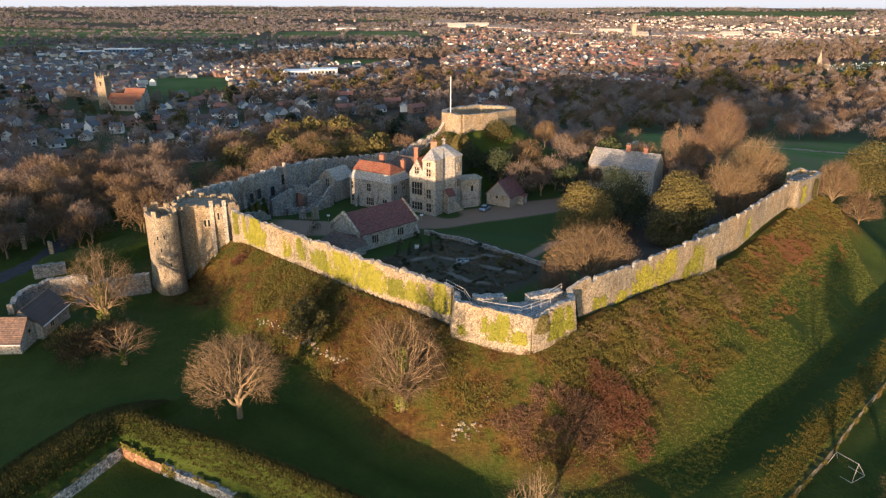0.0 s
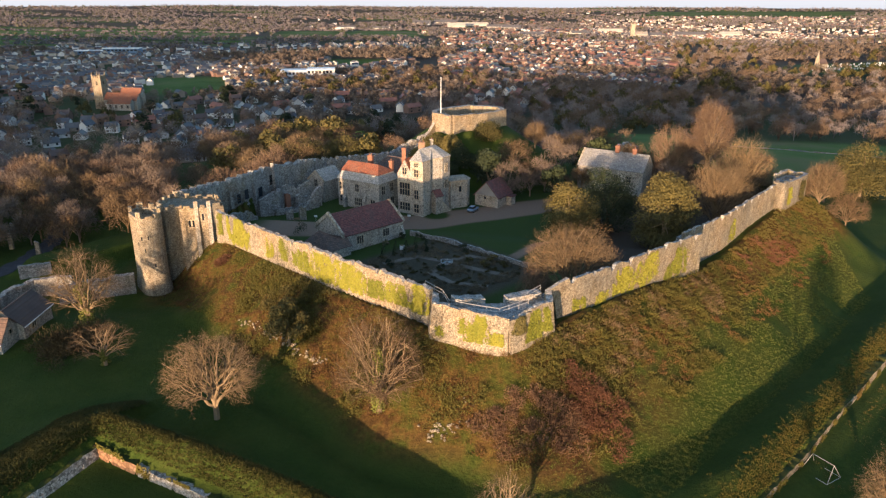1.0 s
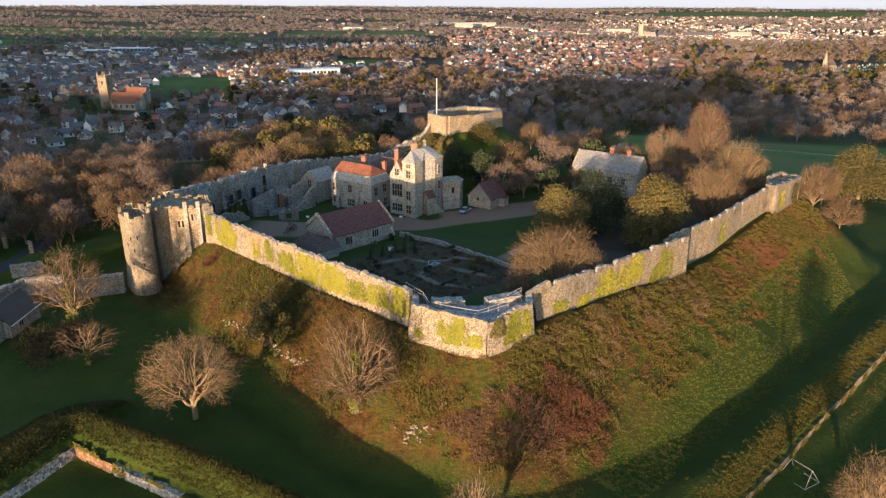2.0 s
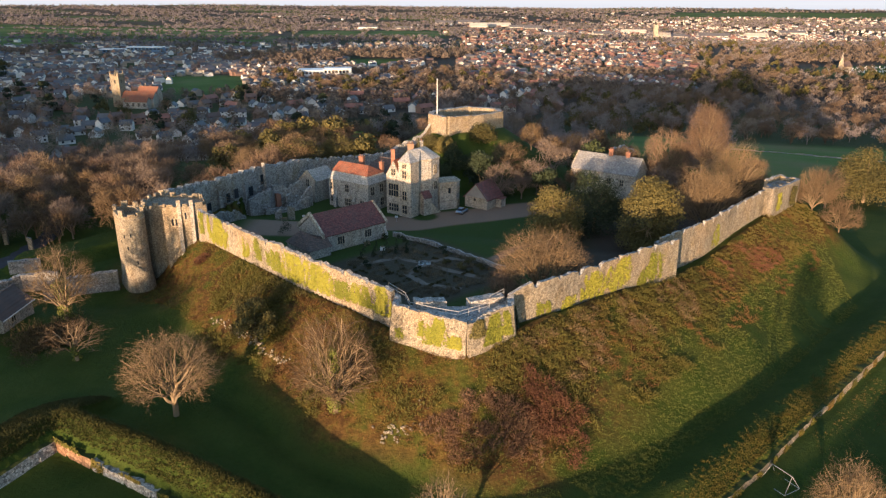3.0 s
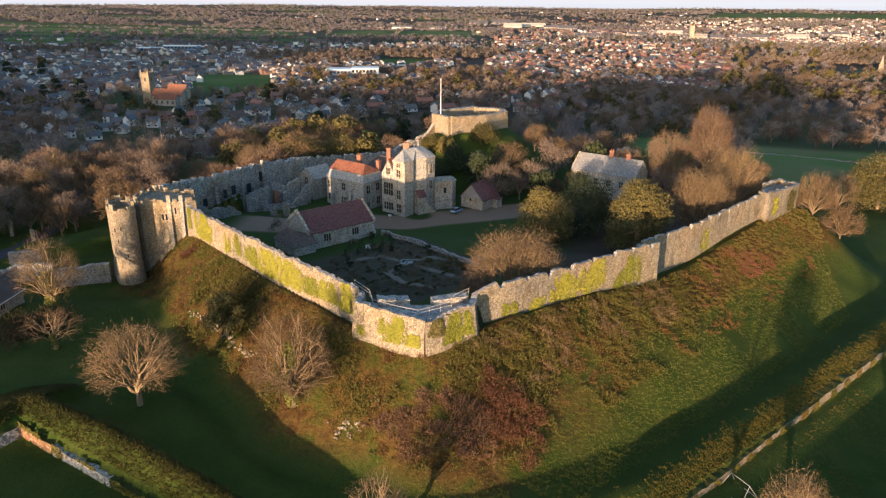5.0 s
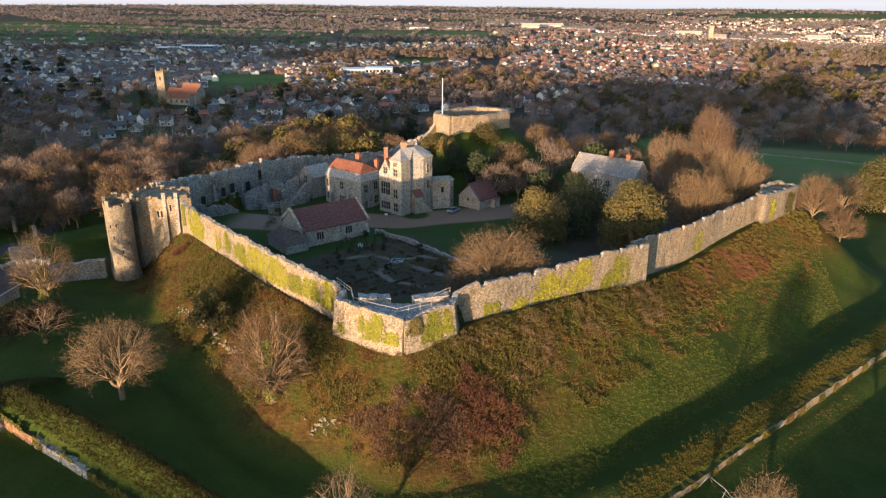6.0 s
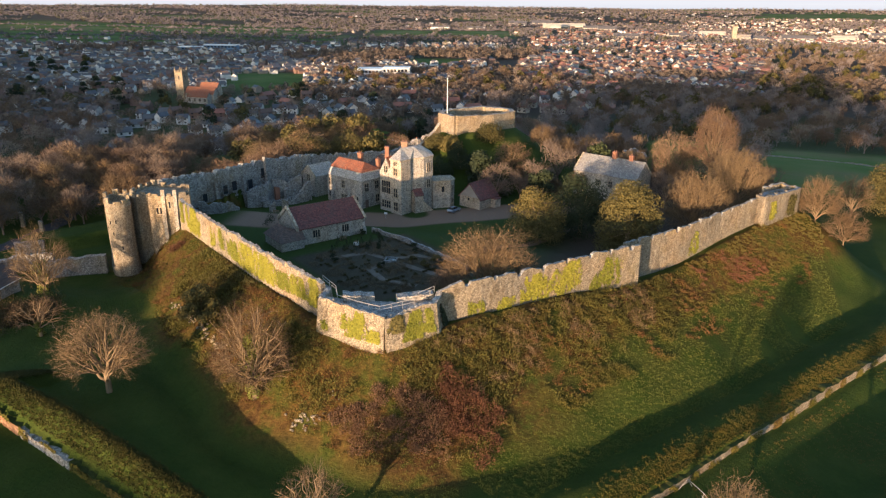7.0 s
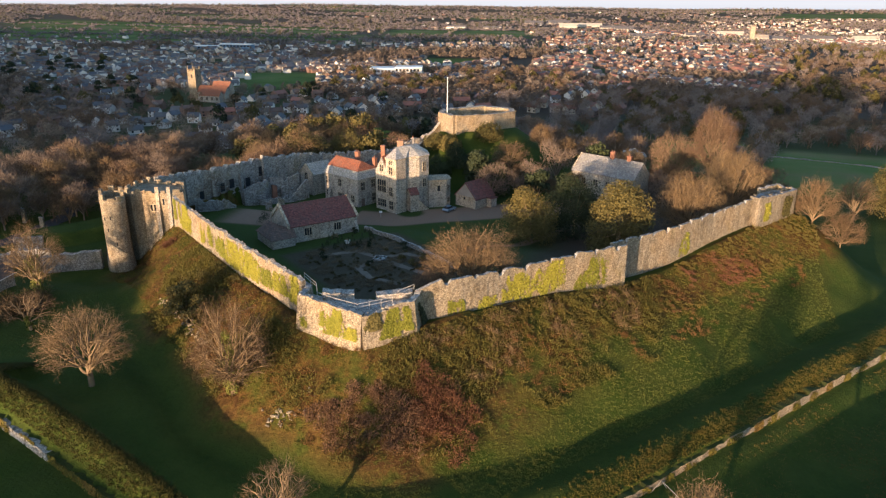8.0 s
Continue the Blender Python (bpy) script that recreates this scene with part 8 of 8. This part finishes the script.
path_strip("path_garden", [(4, 134.5), (9, 138), (14, 136)], 1.4, PAVE, "pale gravel garden path")
for x, y, s in ((-7.5, 131.5, 1.0), (9, 134, 0.9), (12, 131, 1.1), (3, 130, 0.8), (-2, 146, 1.4), (8, 140.5, 1.3), (14, 134.5, 1.2), (-6, 149, 1.0), (0, 141, 0.8), (16, 131, 1.0), (-30, 152, 1.8)):
    t = thing("garden_bush", stand(x, y), "rounded dark green garden bush", "shrub", "garden bushes")
    mesh_object("foliage", *leaf_cloud(int(abs(x) * 13 + y), lumps_for(int(y), 1.7 * s, 2.0 * s, 6, 0.2), 320, 0.14), LEAF_DARK if x < 9 else LEAF).parent = t


GARDEN = foliage_material("garden_stems", [(0.08, 0.06, 0.035), (0.16, 0.125, 0.075), (0.22, 0.17, 0.1)], 0.4)


def garden_stuff():
    out, hedge = [], []
    for _ in range(3600):
        x, y = rng.uniform(-12, 24), rng.uniform(116, 152)
        a, b = (x - 4) * ux + (y - 131) * uy, -(x - 4) * uy + (y - 131) * ux
        if abs(a) > 13 or abs(b) > 14 or mound_distance(x, y) > -6:
            continue
        n = noise.noise((x * 0.22, y * 0.22, 12.0)) + 0.5 * noise.noise((x * 0.6, y * 0.6, 2.0))
        if n > 0.08:
            out.append((x, y, rng.uniform(0.35, 0.9)))
        elif abs((a * 0.25) % 1 - 0.5) < 0.06 or abs((b * 0.2) % 1 - 0.5) < 0.05:
            hedge.append((x, y, rng.uniform(0.35, 0.5)))
    scrub("garden_plants", out, GARDEN, "dead stems and low shrubs in the garden beds", 26, 0.9, 0.5, 0.3, 0.03)
    scrub("box_hedges", hedge, LEAF, "low clipped dark hedges between the beds", 40, 0.8, 0.9, 0.2, 0.06)


garden_stuff()


def fountain():
    t = thing("garden_fountain", stand(4.2, 133.8), "low square stone fountain basin in the garden", "fountain")
    bm = bmesh.new()
    for a in range(4):
        v = add_box(bm, -1.3, 1.3, 1.05, 1.3, 0, 0.5)
        bmesh.ops.rotate(bm, verts=v, cent=(0, 0, 0), matrix=Matrix.Rotation(a * math.pi / 2, 3, "Z"))
    part("basin", bm, STONE_TOP, t)
    bm = bmesh.new()
    add_box(bm, -1.04, 1.04, -1.04, 1.04, 0.1, 0.34)
    part("water", bm, GLASS, t)
    bm = bmesh.new()
    add_tube(bm, (0, 0, 0), (0, 0, 0.9), 0.16, 0.1, 8)
    part("spout", bm, STONE_TOP, t)


fountain()


def planter(x, y):
    t = thing("stone_planter", stand(x, y), "small pale square stone planter beside the chapel", "planter")
    bm = bmesh.new()
    add_box(bm, -0.5, 0.5, -0.5, 0.5, 0, 0.9, 0.05)
    part("box", bm, WHITE, t)
    bm = bmesh.new()
    add_box(bm, -0.42, 0.42, -0.42, 0.42, 0.86, 0.95)
    part("soil", bm, BARK, t)


planter(-5.6, 142.2)


def signpost(x, y):
    t = thing("sign_post", stand(x, y), "thin grey post with a small white board", "sign")
    bm = bmesh.new()
    add_tube(bm, (0, 0, -0.1), (0, 0, 1.6), 0.04, 0.04, 6)
    part("post", bm, METAL, t)
    bm = bmesh.new()
    add_box(bm, -0.4, 0.4, -0.03, 0.03, 1.25, 1.75)
    part("board", bm, WHITE, t)


signpost(-5.5, 171.6)
signpost(-29.5, 169.5)


def bench(x, y, turn):
    t = thing("bench", stand(x, y, turn, 0.0), "weathered wooden garden bench", "bench")
    for k in range(3):
        bm = bmesh.new()
        add_box(bm, -0.8, 0.8, -0.22 + k * 0.16, -0.09 + k * 0.16, 0.42, 0.46)
        part("seat_slat", bm, BARK, t)
    for sx in (-0.72, 0.72):
        bm = bmesh.new()
        add_box(bm, sx - 0.04, sx + 0.04, -0.24, 0.28, 0, 0.42)
        part("leg", bm, BARK, t)
    bm = bmesh.new()
    add_box(bm, -0.8, 0.8, 0.26, 0.31, 0.55, 0.95)
    part("backrest", bm, BARK, t)


bench(-9.4, 145.0, 45)
bench(-33.5, 165.5, 20)


# ---- parked car ----
def car():
    t = thing("car", stand(11.6, 180.4, 62, 0.0), "small silver-blue hatchback parked on the gravel", "car")
    paint, nt, b = material("silver_blue_paint", 0.25, 0.5)
    b.inputs["Base Color"].default_value = (0.35, 0.43, 0.52, 1)
    side = [(-2.05, 0.35), (2.05, 0.35), (2.1, 0.7), (1.95, 0.88), (1.1, 0.98), (-1.85, 1.0), (-2.1, 0.85)]
    cabin = [(-1.75, 0.98), (1.05, 0.96), (0.35, 1.48), (-1.3, 1.5)]
    for name, prof, hw, mat, tip in (("body", side, 0.86, paint, 0.86), ("cabin", cabin, 0.78, GLASS, 0.6)):
        bm = bmesh.new()
        rows_ = []
        for sgn in (-1, 1):
            rows_.append([bm.verts.new((x, sgn * (tip if z > 1.2 else hw), z)) for x, z in prof])
        bm.faces.new(rows_[0])
        bm.faces.new(rows_[1][::-1])
        for k in range(len(prof)):
            j = (k + 1) % len(prof)
            bm.faces.new((rows_[0][k], rows_[1][k], rows_[1][j], rows_[0][j]))
        bmesh.ops.bevel(bm, geom=bm.edges[:], offset=0.05, segments=1, affect="EDGES")
        part(name, bm, mat, t)
    bm = bmesh.new()
    add_box(bm, -1.25, 0.3, -0.6, 0.6, 1.49, 1.54, 0.02)
    part("roof", bm, paint, t)
    rubber = plain_material("tyre_rubber", (0.02, 0.02, 0.02), (0.03, 0.03, 0.03), 9.0, 0.9, 0.1)
    for x in (-1.3, 1.3):
        for y in (-0.8, 0.8):
            bm = bmesh.new()
            add_tube(bm, (x, y - 0.1, 0.31), (x, y + 0.1, 0.31), 0.31, 0.31, 14)
            w = part("wheel", bm, rubber, t)
            bm = bmesh.new()
            add_tube(bm, (x, y - 0.12, 0.31), (x, y + 0.12, 0.31), 0.18, 0.18, 10)
            part("rim", bm, METAL, w)
    for y in (-0.6, 0.6):
        bm = bmesh.new()
        add_box(bm, 2.02, 2.12, y - 0.18, y + 0.18, 0.66, 0.8)
        part("headlight", bm, WHITE, t)
    return t


hatchback = car()
for x, y, turn in ((-156, 375, 70), (-153, 381, 75), (-150, 388, 72), (-147, 394, 70), (-160, 368, 66), (-158.5, 379, 72), (-140, 420, 20), (-120, 428, 15)):
    tagged(copy_thing(hatchback, pose(x, y, gz(x, y), 0, 0, turn)), "pale parked car beside a village lane", "car", "parked cars")


# ---- timber-and-wire frame beyond the outer wall, road and cut trunks by the gate ----
def frame_tent():
    t = thing("wire_frame", pose(57.7, 81.8, gz(57.7, 81.8), 0, 0, 30), "open grey pole frame beside the outer wall", "frame")
    A, B, C, D = (-1.6, -2.0, 0), (1.6, -2.0, 0), (1.6, 2.0, 0), (-1.6, 2.0, 0)
    E, F = (0, -1.6, 2.3), (0, 1.6, 2.3)
    for a, b in ((A, E), (B, E), (C, F), (D, F), (E, F), (A, D), (B, C), (A, B), (C, D)):
        bm = bmesh.new()
        add_tube(bm, a, b, 0.035, 0.035, 5)
        part("pole", bm, METAL, t)


frame_tent()
ASPHALT = plain_material("asphalt", (0.06, 0.06, 0.065), (0.045, 0.045, 0.05), 6.0, 0.9, 0.3)
path_strip("road_gate", [(-124, 122), (-108, 130), (-98, 140), (-95, 152), (-97, 168), (-104, 190), (-120, 215)], 5.0, ASPHALT, "dark asphalt lane up to the gate", 0.05)
# cut tree trunks by the lane, put in as short stone wall pieces
for x, y, h in ((-94.5, 155, 3.6), (-104, 160, 4.4), (-110, 171, 3.0)):
    wall_run("gate_stump", [(x, y, gz(x, y), gz(x, y) + h), (x + 0.9, y + 0.3, gz(x, y), gz(x, y) + h - 0.5)], 0.8, "rough upright stump by the lane, standing for a cut tree trunk", STONE, ragged=0.4, step=0.3)
wall_run("ruin_tower", [(60.5, 222, 6, 16.5), (64.5, 224.5, 6, 17.2), (67.5, 222.5, 6, 15.0)], 1.4, "ruined square wall standing among trees", STONE, ragged=0.8)
wall_run("field_wall", [(x, y, gz(x, y), gz(x, y) + 0.6) for x, y in ((140, 352), (160, 350), (180, 346), (200, 340), (220, 333), (240, 326))], 0.5, "low stone wall across the east field", STONE_NORTH, ragged=0.5, step=1.5)


# ---- glowing backdrop: pale sky, sea and haze along the horizon ----
def horizon():
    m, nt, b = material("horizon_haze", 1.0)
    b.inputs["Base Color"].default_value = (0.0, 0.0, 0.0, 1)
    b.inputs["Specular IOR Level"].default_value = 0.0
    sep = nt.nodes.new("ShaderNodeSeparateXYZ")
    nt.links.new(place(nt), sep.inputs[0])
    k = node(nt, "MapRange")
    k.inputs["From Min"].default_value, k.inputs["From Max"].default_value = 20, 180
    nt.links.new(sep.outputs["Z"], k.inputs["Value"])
    # haze brightness is painted in as emission, by height
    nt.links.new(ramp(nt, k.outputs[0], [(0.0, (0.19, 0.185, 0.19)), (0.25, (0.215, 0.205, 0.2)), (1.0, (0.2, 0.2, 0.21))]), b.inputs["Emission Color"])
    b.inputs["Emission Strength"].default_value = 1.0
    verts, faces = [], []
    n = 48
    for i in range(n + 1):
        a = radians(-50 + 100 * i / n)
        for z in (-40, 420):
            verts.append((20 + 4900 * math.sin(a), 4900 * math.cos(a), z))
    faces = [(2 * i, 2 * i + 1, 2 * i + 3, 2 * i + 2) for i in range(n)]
    tagged(mesh_object("backdrop", verts, faces, m), "glowing backdrop painted as pale hazy sky and sea along the horizon", "backdrop", kind="structure")


horizon()


# ---- the hillside cemetery: pale stones past counting ----
def cemetery():
    verts, faces = [], []
    for k in range(230):
        b, d = rng.uniform(0.525, 0.655), rng.uniform(893, 980)
        x, y = bearing_place(b, d)
        z, h, w, n = gz(x, y), rng.uniform(0.9, 2.0), rng.uniform(0.4, 0.8), len(verts)
        for dx in (-w, w):
            for dy in (-0.15, 0.15):
                verts += [(x + dx, y + dy, z - 0.4), (x + dx, y + dy, z + h)]
        faces += [tuple(n + i for i in f) for f in ((0, 4, 5, 1), (2, 3, 7, 6), (0, 1, 3, 2), (4, 6, 7, 5), (1, 5, 7, 3))]
    tagged(mesh_object("gravestones", verts, faces, RENDER_WHITE), "pale gravestones scattered over the hillside cemetery", "gravestones", kind="stuff")


cemetery()
